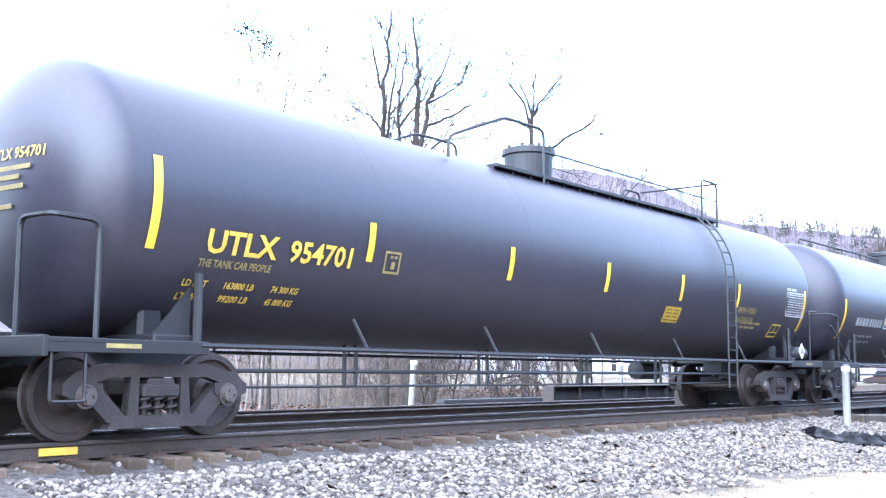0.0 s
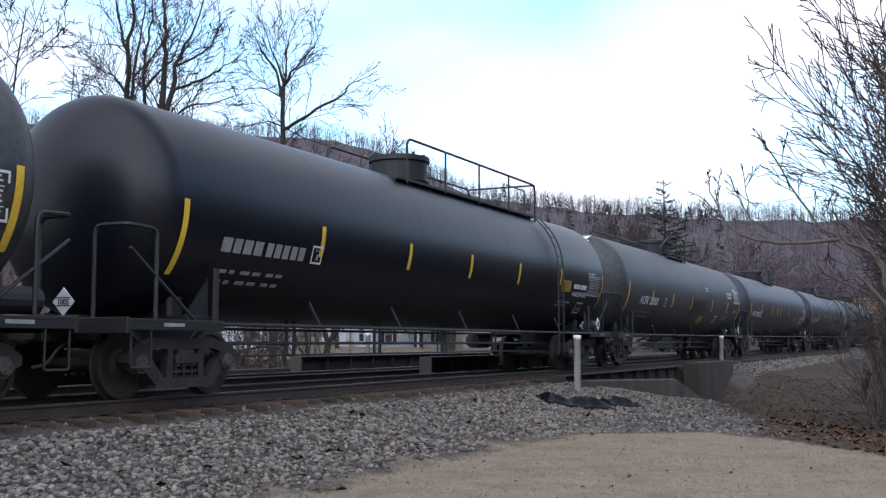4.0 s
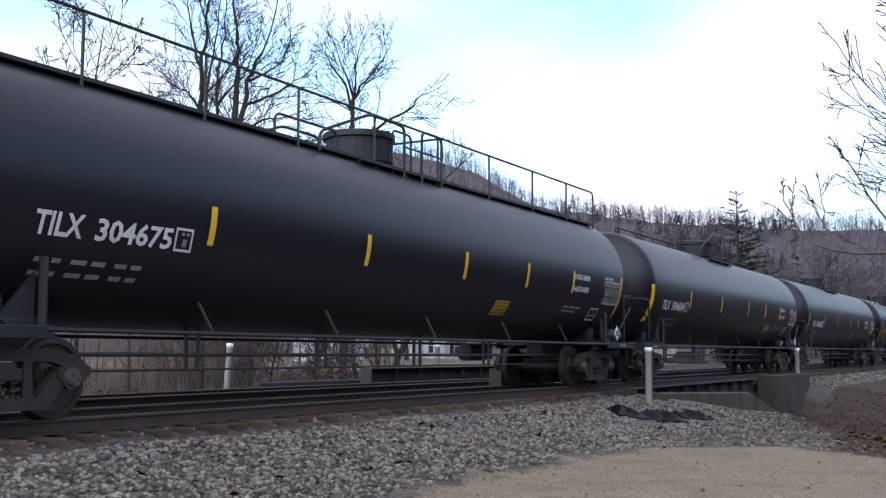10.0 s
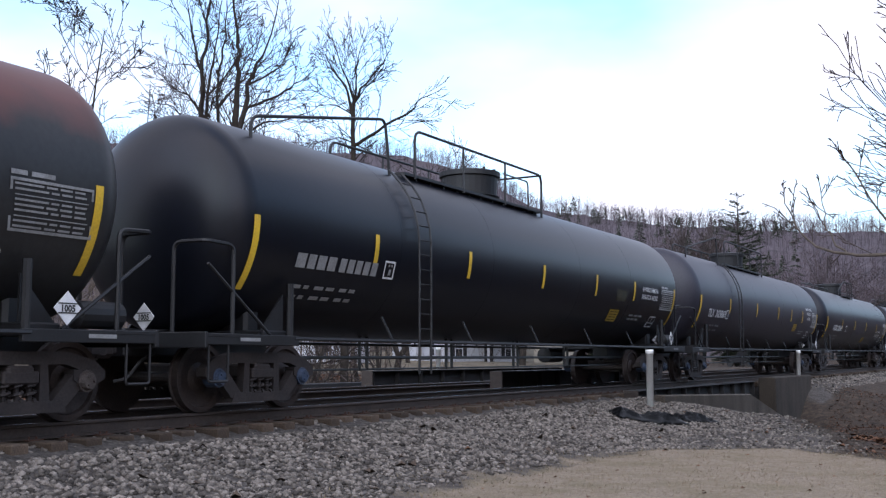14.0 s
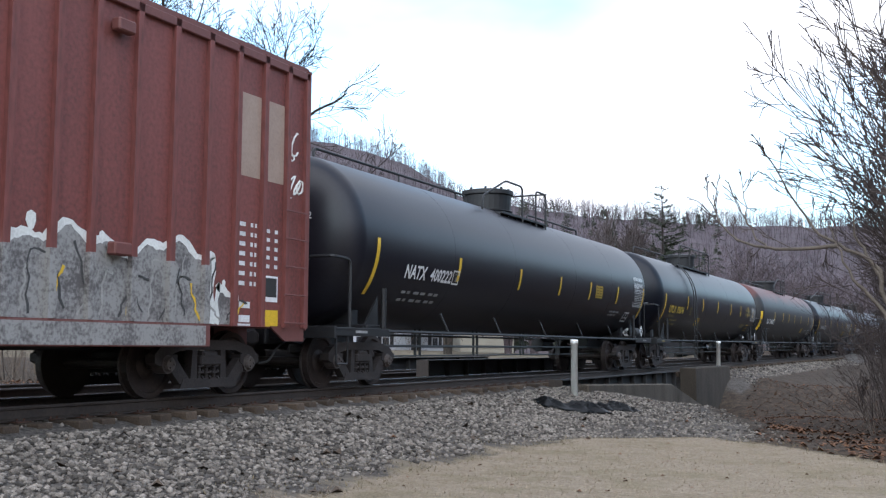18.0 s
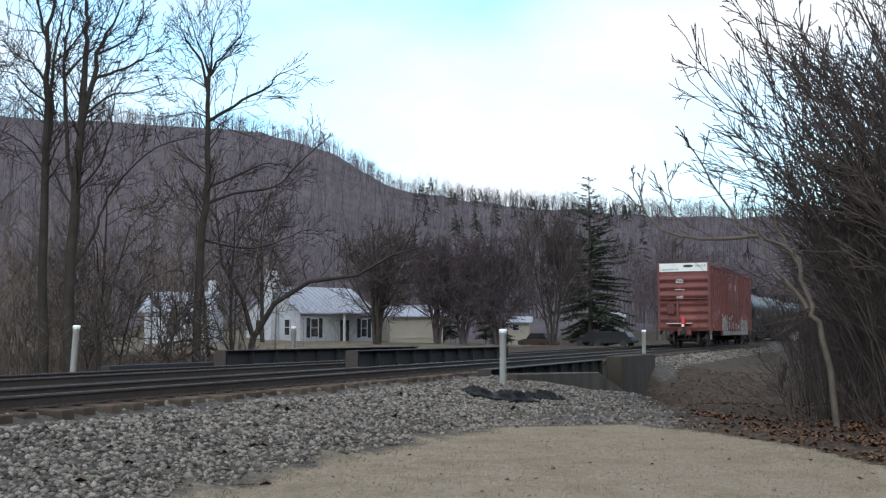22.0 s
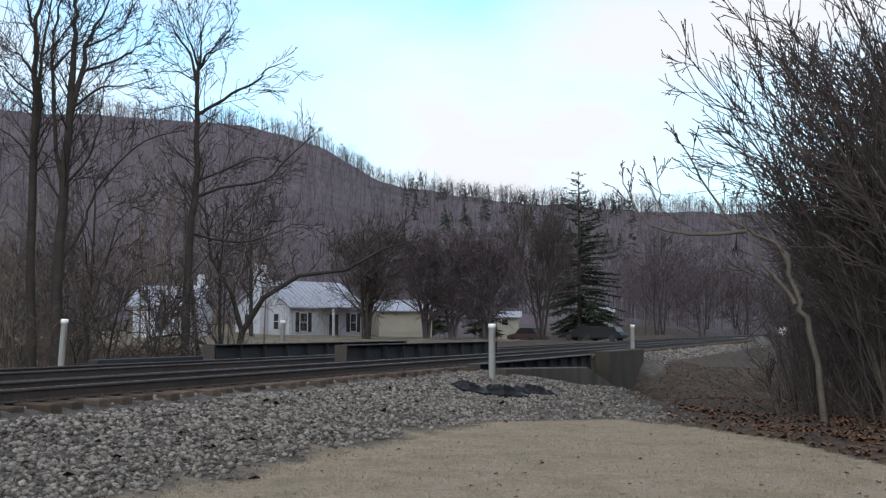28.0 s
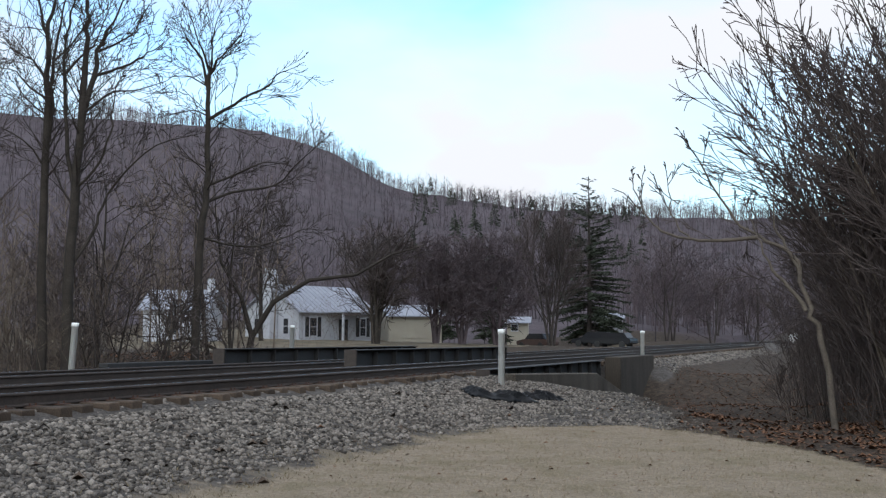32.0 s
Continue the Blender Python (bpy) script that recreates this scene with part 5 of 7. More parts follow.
def tank_bars(y, z, widths, h, material, car, gap=0.05, name="stencil"):
    """Writing too small to read: plain bars."""
    verts, faces = [], []
    u = y
    for w in widths:
        b = len(verts)
        verts += [on_tank(u, z, 0.012), on_tank(u + w, z, 0.012), on_tank(u + w, z + h, 0.012), on_tank(u, z + h, 0.012)]
        faces.append((b, b + 1, b + 2, b + 3))
        u += w + gap
    return part(name, flat_mesh(name, verts, faces), material, car)


def tank_frame_box(y0, y1, z0, z1, material, car, skew=0.0, mid=True, name="stencil_box"):
    verts, faces = [], []

    def strip(a, b, c, d):
        k = len(verts)
        for yy, zz in ((a, c), (b, c), (b, d), (a, d)):
            verts.append(on_tank(yy + skew * (zz - z0), zz, 0.012))
        faces.append((k, k + 1, k + 2, k + 3))
    w = 0.03
    strip(y0, y1, z0, z0 + w), strip(y0, y1, z1 - w, z1), strip(y0, y0 + w, z0 + w, z1 - w), strip(y1 - w, y1, z0 + w, z1 - w)
    if mid:
        zm = z0 + (z1 - z0) * 0.35
        strip(y0 + w, y1 - w, zm, zm + w * 0.7)
        ym = (y0 + y1) / 2
        strip(ym - w / 2, ym + w / 2, zm + w, z1 - w)
    return part(name, flat_mesh(name, verts, faces), material, car)


def side_frame(bm):
    """Cast three-piece truck side frame, about 2.3 m long, with its two window openings."""
    top = 0.33
    th = 0.13
    # bars: top chord, two diagonals, bottom tie, two columns, jaws
    prism(bm, [(-1.15, 0.12), (-1.0, 0.24), (-0.6, top), (0.6, top), (1.0, 0.24), (1.15, 0.12), (0.95, 0.08), (0.6, 0.19), (-0.6, 0.19), (-0.95, 0.08)], th)
    for s in (-1, 1):
        prism(bm, [(s * 0.98, 0.08), (s * 0.72, 0.1), (s * 0.36, -0.27), (s * 0.62, -0.27)][::s], th * 0.96)
        prism(bm, [(s * 0.26, 0.2), (s * 0.36, 0.2), (s * 0.4, -0.27), (s * 0.26, -0.27)][::s], th * 0.94)
        prism(bm, [(s * 1.15, 0.13), (s * 0.7, 0.13), (s * 0.7, 0.02), (s * 0.76, -0.02), (s * 1.05, -0.02), (s * 1.15, 0.02)][::s], th * 1.25)
    prism(bm, [(-0.62, -0.33), (0.62, -0.33), (0.56, -0.2), (-0.56, -0.2)], th * 1.1)


def wheelset(bm):
    prof = [(-0.07, 0.1), (-0.072, 0.37), (-0.075, 0.48), (-0.045, 0.485), (-0.035, 0.462), (0.06, 0.455), (0.062, 0.39), (0.03, 0.37), (0.0, 0.2), (0.045, 0.13), (0.05, 0.08)]
    for s in (-1, 1):
        lathe(bm, [(s * (0.745 + a), r) for a, r in prof], "X", 28)
    cyl(bm, (-1.08, 0, 0), (1.08, 0, 0), 0.075, None, 12)


def bearing(bm):
    cyl(bm, (-0.09, 0, 0), (0.1, 0, 0), 0.125, None, 14)
    cyl(bm, (0.1, 0, 0), (0.15, 0, 0), 0.105, 0.085, 14)
    for k in range(3):
        q = k * 2.094
        cyl(bm, (0.15, 0.05 * math.cos(q), 0.05 * math.sin(q)), (0.17, 0.05 * math.cos(q), 0.05 * math.sin(q)), 0.016, None, 6)


def spring_nest(bm):
    for k in range(3):
        y = (k - 1) * 0.165
        pts = [(0.05 * math.cos(a * 0.9) * 1.3, y + 0.066 * math.sin(a * 0.9), -0.2 + a * 0.0123) for a in range(19)]
        tube(bm, pts, 0.018, 5)
        cyl(bm, (0, y, -0.2), (0, y, 0.02), 0.03, None, 8)


def bolster(bm):
    box(bm, 0, 0, 0.08, 2.25, 0.34, 0.2, None, 0.03)
    box(bm, 0, 0, 0.2, 0.6, 0.5, 0.16, None, 0.03)
    for s in (-1, 1):
        box(bm, s * 1.02, 0, 0.05, 0.22, 0.46, 0.14, None, 0.02)
        box(bm, 0, s * 0.42, -0.08, 1.5, 0.09, 0.12, None, 0.02)


def truck(car, y, cap="cap_steel", name="truck"):
    t = part(name, shared("bolster", lambda: mesh_of(bolster, "truck_grime")), None, car, "grimy cast-steel freight truck")
    t.location = (0, y, 0.457)
    for s in (-1, 1):
        f = part("side_frame", shared("side_frame", lambda: mesh_of(side_frame, "truck_grime")), None, t)
        f.location = (s * 1.03, 0, 0)
        sp = part("spring_nest", shared("spring_nest", lambda: mesh_of(spring_nest, "truck_grime")), None, t)
        sp.location = (s * 1.04, 0, 0.0)
        for e in (-1, 1):
            b = part("bearing_cap", shared("bearing" + cap, lambda: mesh_of(bearing, cap, False)), None, t, "blue-painted bearing cap" if cap == "cap_blue" else "")
            b.location, b.rotation_euler = (s * 1.02, e * 0.889, 0.0), (0, 0, 0 if s > 0 else math.pi)
    for e in (-1, 1):
        w = part("wheelset", shared("wheelset", lambda: mesh_of(wheelset, "wheel_rust")), None, t, "rusty wheelset with worn treads")
        w.location = (0, e * 0.889, 0)
    return t


def pipe(name, pts, r, car, material="frame_black", round_=0.14, seg=6, label=""):
    bm = bmesh.new()
    tube(bm, bent(pts, round_) if round_ else pts, r, seg)
    return part(name, bm, material, car, label)


def ladder(car, y, side, ztop, zbot, width=0.38, follow=True, material="frame_black", name="ladder"):
    """Two rails bent round the tank's side, with rungs."""
    bm = bmesh.new()

    def at(z):
        d = z - TZ
        x = math.sqrt(max(0.0, (TR + 0.13) ** 2 - d * d)) if follow and z > TZ else (TR + 0.13)
        return side * x
    zs = [zbot + (ztop - zbot) * i / 14 for i in range(15)]
    for dy in (-width / 2, width / 2):
        tube(bm, [(at(z), y + dy, z) for z in zs], 0.02, 5)
    for i in range(1, 14, 1):
        z = zs[i]
        cyl(bm, (at(z), y - width / 2, z), (at(z), y + width / 2, z), 0.013, None, 5)
    return part(name, bm, material, car)


def coupler(car, y, way):
    def make(bm):
        box(bm, 0, 0.25, 0, 0.16, 0.5, 0.16, None, 0.02)
        box(bm, 0.03, 0.62, 0, 0.3, 0.26, 0.28, None, 0.06)
        box(bm, -0.12, 0.78, 0, 0.1, 0.2, 0.26, None, 0.03)
    c = part("coupler", shared("coupler", lambda: mesh_of(make, "truck_grime")), None, car, "rusty knuckle coupler")
    c.location, c.rotation_euler = (0, y, 0.85), (0, 0, 0 if way > 0 else math.pi)
    h = pipe("air_hose", [(0.3, y, 0.78), (0.32, y + way * 0.25, 0.7), (0.28, y + way * 0.45, 0.45), (0.2, y + way * 0.6, 0.42)], 0.022, car, "placard_black", 0.12)
    return c


def diamond(car, y, z, size, way_y, x, label="white diamond hazard placard numbered 1005"):
    """A hazard placard, facing +x (way_y 0) or the car's end (way_y -1)."""
    def face(v):
        return Vector((x, y + v[0], z + v[1])) if way_y == 0 else Vector((x + v[0], y, z + v[1]))
    s = size / 2
    o = 0.006 if way_y == 0 else 0.0
    verts = [face(p) for p in ((-s, 0), (0, -s), (s, 0), (0, s))]
    back = [v - Vector((0.012, 0, 0)) if way_y == 0 else v + Vector((0, 0.012, 0)) for v in verts]
    p = part("placard", flat_mesh("placard", verts + back, [(0, 1, 2, 3), (7, 6, 5, 4)] + [(i, 4 + i, 4 + (i + 1) % 4, (i + 1) % 4) for i in range(4)]), "placard_white", car, label)
    co, faces = letters("1005", size * 0.2, 0.004)
    w = co[:, 0].max()
    lift = Vector((0.005, 0, 0)) if way_y == 0 else Vector((0, -0.005, 0))
    q = part("number", flat_mesh("number", [face((u - w / 2, v - size * 0.1)) + lift for u, v in co], faces), "placard_black", p)
    bars = []
    fs = []
    for v0, v1, w2 in ((0.12, 0.16, 0.36), (-0.16, -0.12, 0.36)):
        b = len(bars)
        bars += [face((-w2 * size, v0 * size)) + lift, face((w2 * size, v0 * size)) + lift, face((w2 * size, v1 * size)) + lift, face((-w2 * size, v1 * size)) + lift]
        fs.append((b, b + 1, b + 2, b + 3))
    part("line", flat_mesh("line", bars, fs), "placard_black", p)
    return p


def tank_car(name, cfg):
    """A pressure tank car; cfg names its colour, marks and fittings."""
    car = tagged(empty(name), cfg["label"], "tank car", "tank cars of the train")
    tm = cfg.get("mat", "tank_black")

    def make_tank(bm):
        lathe(bm, tank_profile(), "Y", 56, (0, 0, TZ))
    part("tank", shared("tank" + tm, lambda: mesh_of(make_tank, tm, True)), None, car)
    for y in (4.95, 8.25, 12.55, 15.85):
        part("weld_seam", shared("seam" + tm, lambda: mesh_of(weld_seam, tm, False)), None, car).location.y = y
    fr = cfg.get("frame", "frame_black")
    # stub sills, bolsters, end platforms
    for e in (0, 1):
        f = (lambda y: y) if e == 0 else (lambda y: LC - y)
        w = 1 if e == 0 else -1
        bm = bmesh.new()
        box(bm, 0, f(1.75), 0.92, 0.42, 2.9, 0.36, None, 0.02)
        part("stub_sill", bm, fr, car)
        for s in (-1, 1):
            bm = bmesh.new()
            prism(bm, [(f(1.99) + w * u, v) for u, v in ((-0.36, 0.98), (0.2, 0.98), (0.2, 1.6))], 0.03, Matrix.Translation((s * 1.27, 0, 0)))
            part("saddle_plate", bm, fr, car)
            pipe("saddle_post", [(s * 1.4, f(1.99) + w * 0.21, 0.98), (s * 1.4, f(1.99) + w * 0.21, 1.74)], 0.05, car, fr, 0, 8)
        bm = bmesh.new()
        box(bm, 0, f(1.95), 1.02, 2.7, 0.5, 0.14, None, 0.02)
        box(bm, 0, f(1.95), 1.2, 1.9, 0.3, 0.4, None, 0.05)
        part("bolster_saddle", bm, fr, car)
        for nm, bx in (("end_platform", (0, f(0.75), 1.0, 3.0, 0.62, 0.05)), ("end_beam", (0, f(0.42), 0.94, 3.0, 0.06, 0.2)), ("side_beam", (-1.46, f(1.35), 0.95, 0.07, 1.9, 0.14)), ("side_beam", (1.46, f(1.35), 0.95, 0.07, 1.9, 0.14))):
            bm = bmesh.new()
            box(bm, *bx, None, 0.008)
            part(nm, bm, fr, car)
        for s in (-1, 1):
            pipe("corner_grab", [(s * 1.42, f(0.98), 1.0), (s * 1.42, f(0.98), 2.17), (s * 1.42, f(0.46), 2.19), (s * 0.9, f(0.44), 2.19), (s * 0.9, f(0.44), 1.0)], 0.028, car, fr, 0.12)
            pipe("step", [(s * 1.46, f(0.5), 0.95), (s * 1.46, f(0.5), 0.42), (s * 1.46, f(0.86), 0.42), (s * 1.46, f(0.86), 0.95)], 0.018, car, fr, 0.04, 5)
        if cfg.get("brace", True):
            pipe("brace", [(1.42, f(0.5), 1.9), (1.42, f(1.75), 1.02)], 0.022, car, fr, 0)
        coupler(car, f(0.75), -w)
        truck(car, f(1.99), cfg.get("cap", "cap_steel"))
        # bars of small writing on the end sill
        tb = part("stencil", flat_mesh("stencil", [(1.503, f(1.25) - 0.2, 0.93), (1.503, f(1.25) + 0.2, 0.93), (1.503, f(1.25) + 0.2, 0.975), (1.503, f(1.25) - 0.2, 0.975)], [(0, 1, 2, 3)]),
                  cfg["ink2"], car)
    # running handrail at sill height with its stanchions up to the tank
    for s in (-1, 1):
        pipe("side_handrail", [(s * 1.48, 2.2, 0.98), (s * 1.48, LC - 2.2, 0.98)], 0.03, car, fr, 0)
        for y in (4.7, 7.4, 10.3, 13.2, 16.0):
            bm = bmesh.new()
            tube(bm, [(s * 1.48, y + 0.05, 0.98), (s * 1.36, y - 0.1, 1.36)], 0.022, 5)
            part("stanchion", bm, fr, car)
    # brake pipe and rod slung under the tank on pairs of hangers
    pipe("brake_pipe", [(0.35, 2.6, 0.72), (0.35, LC - 2.6, 0.72)], 0.028, car, "placard_black", 0)
    pipe("brake_rod", [(0.35, 3.0, 0.52), (0.35, LC - 3.0, 0.52)], 0.018, car, "placard_black", 0)
    for y in cfg.get("hangers", (5.6, 8.6, 11.6, 14.4)):
        bm = bmesh.new()
        for d in (-0.11, 0.11):
            box(bm, 0.35, y + d, 0.79, 0.05, 0.035, 0.58)
        part("hanger", bm, "placard_black", car)
    bm = bmesh.new()
    lathe(bm, [(15.0, 0.05), (15.03, 0.19), (15.9, 0.19), (15.93, 0.05)], "Y", 14, (-0.5, 0, 0.78))
    part("air_reservoir", bm, fr, car)
    bm = bmesh.new()
    lathe(bm, [(LC - 1.35, 0.03), (LC - 1.3, 0.16), (LC - 0.68, 0.16), (LC - 0.63, 0.03)], "Y", 14, (1.1, 0, 1.2))
    part("end_reservoir", bm, fr, car, "grey air cylinder on the end platform")
    # top platform round the valve housing
    p0, p1 = cfg.get("deck", (8.9, 11.6))
    bm = bmesh.new()
    for s in (-1, 1):
        box(bm, s * 0.72, (p0 + p1) / 2, 3.92, 0.42, p1 - p0, 0.05)
        for i in range(int((p1 - p0) / 0.5) + 1):
            box(bm, s * 0.62, p0 + i * 0.5, 3.86, 0.5, 0.05, 0.1)
    part("walkway", bm, fr, car, "dark steel grating walkway")
    bm = bmesh.new()
    hy = cfg.get("hatch", 10.15)
    hr = cfg.get("hatch_r", 0.65)
    lathe(bm, [(4.0, hr * 0.86), (4.1, hr * 0.98), (4.12, hr * 0.89), (4.5, hr * 0.92), (4.52, hr), (4.62, hr), (4.65, hr * 0.8)], "Z", 28, (0, hy, 0))
    part("valve_housing", bm, fr, car, "round valve housing with bolted lid")
    bolt = shared("bolt" + fr, lambda: mesh_of(lambda b: cyl(b, (0, 0, 0), (0, 0, 0.07), 0.03, None, 6), fr))
    for k in range(8):
        q = k * math.pi / 4 + 0.3
        part("lid_bolt", bolt, None, car).location = (hr * 0.82 * math.cos(q), hy + hr * 0.82 * math.sin(q), 4.62)
    for s in (-1, 1):
        x = s * 0.92
        if cfg.get("hoops", True):
            # a guard that climbs towards the valve housing, and a short one behind it
            pipe("platform_rail", [(x, p0 - 1.2, 3.85), (x, p0 - 1.2, 4.16), (x, p0 + 0.2, 4.7), (x, p0 + 1.3, 4.7), (x, p0 + 1.3, 3.76)], 0.026, car, fr, 0.16)
            pipe("platform_rail", [(x, p1 - 0.8, 3.76), (x, p1 - 0.8, 4.72), (x, p1 - 0.08, 4.72), (x, p1 - 0.08, 3.76)], 0.026, car, fr, 0.14)
            pipe("mid_rail", [(x, p0 + 1.3, 4.34), (x, p1 - 0.08, 4.34)], 0.018, car, fr, 0, 5)
        else:
            q0 = p0 + 0.35
            pipe("platform_rail", [(x, q0, 3.86), (x, q0, 4.74), (x, p1, 4.74), (x, p1, 3.7)], 0.026, car, fr, 0.2)
            k = max(2, round((p1 - q0) / 1.9))
            for i in range(1, k):
                pipe("rail_post", [(x, q0 + (p1 - q0) * i / k, 3.86), (x, q0 + (p1 - q0) * i / k, 4.74)], 0.022, car, fr, 0, 5)
            pipe("mid_rail", [(x, p1 - 1.9, 4.5), (x, p1 - 0.7, 4.5), (x, p1 - 0.7, 3.86)], 0.018, car, fr, 0.12, 5)
    pipe("end_rail", [(-0.92, p1, 4.74), (0.92, p1, 4.74)], 0.022, car, fr, 0)
    if cfg.get("climb_rail"):
        # a long grab rail that rises from the crown to the ladder's head
        pipe("climb_rail", [(0.9, 1.9, 3.8), (0.9, 1.9, 4.12), (0.9, 5.4, 4.76), (0.9, 5.55, 3.8)], 0.026, car, fr, 0.16)
    if cfg.get("long_rail", True):
        # a low grab rail close along the crown to both ends
        for a, b in ((1.5, p0 - 0.9), (p1 + 0.1, LC - 4.6)):
            pipe("crown_rail", [(0.32, a, 4.02), (0.32, a, 4.24), (0.32, b, 4.24), (0.32, b, 4.02)], 0.027, car, fr, 0.14)
            k = max(2, int((b - a) / 2.4))
            for i in range(1, k):
                pipe("rail_post", [(0.32, a + (b - a) * i / k, 4.04), (0.32, a + (b - a) * i / k, 4.24)], 0.02, car, fr, 0, 5)
    if cfg.get("crown_walk"):
        bm = bmesh.new()
        box(bm, 0.6, LC / 2, 3.95, 0.5, LC - 3.0, 0.05)
        part("walkway", bm, fr, car, "dark steel grating walkway")
        bm = bmesh.new()
        tube(bm, bent([(0.85, 1.5, 3.9), (0.85, 1.5, 4.75), (0.85, LC - 1.5, 4.75), (0.85, LC - 1.5, 3.7)], 0.14), 0.022, 5)
        part("crown_rail", bm, fr, car)
        for y in (3.1, 5.2, 7.25, 9.35, 11.5, 13.6, 15.7, 17.6):
            pipe("rail_post", [(0.85, y, 3.8), (0.85, y, 4.75)], 0.022, car, fr, 0, 5)
        for a, b, z in ((7.0, 8.6, 4.35), (10.3, 10.95, 4.7)):
            pipe("inner_hoop", [(0.6, a, 3.9), (0.6, a, z), (0.6, b, z), (0.6, b, 3.9)], 0.022, car, fr, 0.14)
    if cfg.get("end_ladder"):
        bm = bmesh.new()
        for x in (0.1, 0.55):
            tube(bm, [(x, 0.62, 1.0), (x, 0.62, 4.1), (x, 1.0, 4.15)], 0.02, 5)
        for i in range(10):
            cyl(bm, (0.1, 0.62, 1.3 + i * 0.3), (0.55, 0.62, 1.3 + i * 0.3), 0.014, None, 5)
        part("ladder", bm, fr, car, "steel end ladder")
        bm = bmesh.new()
        box(bm, 0.3, 1.0, 4.0, 0.9, 0.8, 0.05)
        part("end_step", bm, fr, car)
    for y in cfg.get("ladders", ()):
        for s in (-1, 1):
            ladder(car, y, s, 3.85, 0.45, material=fr)
    # reflective stripes
    sm = "stripe_yellow"
    for y, z0, z1 in cfg.get("stripes", ((1.32, 1.62, 2.6), (4.6, 2.08, 2.56), (8.0, 2.06, 2.54), (11.4, 2.06, 2.54), (14.3, 2.06, 2.54), (16.6, 2.06, 2.54), (19.45, 1.7, 2.62))):
        tank_patch("reflective_stripe", y - 0.055, y + 0.055, z0, z1, sm, car, "yellow reflective stripe")
    # car marks
    ink, ink2 = cfg["ink"], cfg["ink2"]
    y0 = cfg.get("mark_y", 2.25)
    if cfg.get("mark"):
        tank_text(cfg["mark"], y0, 1.98, 0.25, ink, car, width=cfg.get("mark_w", 1.0))
        if cfg.get("number"):
            tank_text(cfg["number"], y0 + cfg.get("mark_w", 1.0) + 0.18, 1.98, 0.24, ink, car, width=cfg.get("num_w", 1.02))
    else:
        tank_bars(y0, 1.98, [0.22, 0.18, 0.2, 0.2, 0.0, 0.16, 0.16, 0.16, 0.16, 0.16], 0.2, ink2, car)
    if cfg.get("slogan"):
        tank_text(cfg["slogan"], y0 - 0.05, 1.83, 0.08, ink2, car, width=1.02)
    for z, rows in ((1.62, cfg.get("limit")), (1.48, cfg.get("light"))):
        if rows:
            for u, word, wd in zip((-0.15, 0.42, 1.1), rows, (0.33, 0.42, 0.42)):
                tank_text(word, y0 + u, z, 0.07, ink, car, width=wd)
        else:
            tank_bars(y0 + 0.15, z + 0.08, [0.16, 0.12, 0.0, 0.22, 0.2, 0.0, 0.18, 0.16], 0.05, ink2, car, 0.07)
    bxy = cfg.get("plate_y", y0 + cfg.get("mark_w", 1.0) + cfg.get("num_w", 1.02) + 0.24)
    tank_frame_box(bxy, bxy + 0.3, 1.96, 2.24, ink if ink == "paint_white" else ink2, car, -0.1, False)
    tank_bars(bxy + 0.08, 2.15, [0.05, 0.05], 0.035, ink2, car, 0.03)
    tank_bars(bxy + 0.12, 2.02, [0.07], 0.09, ink2, car)
    # right-hand end: data table, hazard words, warning panel, small stencils
    ty = cfg.get("table_y", LC - 2.5)
    tz = cfg.get("table_z", 2.0)
    tank_frame_box(ty, ty + 1.08, tz, tz + 0.54, cfg.get("table", "paint_pale"), car, -0.12, False, "data_table")
    tank_bars(ty - 0.06, tz + 0.57, [0.2, 0.3], 0.05, cfg.get("table", "paint_pale"), car)
    for i in range(9):
        tank_bars(ty + 0.05 - 0.12 * (0.05 + i * 0.053), tz + 0.045 + i * 0.053, ([0.95] if i in (2, 6) else [0.42, 0.1, 0.14, 0.16] if i % 2 else [0.36, 0.14, 0.16, 0.14]), 0.022 if i not in (2, 6) else 0.012, cfg.get("table", "paint_pale"), car, 0.035, "table_line")
    words, hz = cfg.get("hazard", ("ANHYDROUS AMMONIA", "INHALATION HAZARD")), cfg.get("hazard_ink", ink)
    if words:
        hy0, hz0 = cfg.get("hazard_at", (LC - 4.1, 2.22))
        gapz = cfg.get("hazard_gap", 0.19)
        for i, wd in enumerate(words):
            if not wd:
                tank_bars(hy0, hz0 + gapz, [0.5, 0.5], 0.12, hz, car)
                continue
            wide = cfg.get("hazard_w", 1.25) * (1.0 if len(words) < 3 or i == 0 else 0.55 if i == 1 else 0.42)
            tank_text(wd, hy0 + (cfg.get("hazard_w", 1.25) - wide) / 2 * (len(words) > 2), hz0 + (len(words) - 1 - i) * gapz, 0.12, hz, car, width=wide)
    py, pz = cfg.get("panel", (LC - 6.0, 1.6))
    ph, pw = cfg.get("panel_size", (0.28, 0.62))
    tank_patch("warning_panel", py, py + pw, pz, pz + ph, cfg.get("panel_mat", "panel_amber"), car, "yellow warning panel", -0.2)
    for i, wl in enumerate((0.86, 0.7, 0.78, 0.84)):
        tank_bars(py + pw * (1 - wl) / 2 - 0.2 * ph * (0.15 + 0.22 * i), pz + ph * (0.12 + 0.22 * i), [pw * wl * 0.45, pw * wl * 0.45], 0.02, "panel_ink", car, name="panel_line")
    bx = cfg.get("box_y", LC - 2.95)
    tank_frame_box(bx, bx + 0.5, 1.53, 1.81, ink if cfg.get("box_bright", True) else ink2, car, -0.15)
    tank_bars(LC - 4.6, 1.76, [0.3, 0.25, 0.3], 0.045, ink2, car)
    tank_bars(LC - 4.6, 1.67, [0.2, 0.25, 0.2], 0.045, ink2, car)
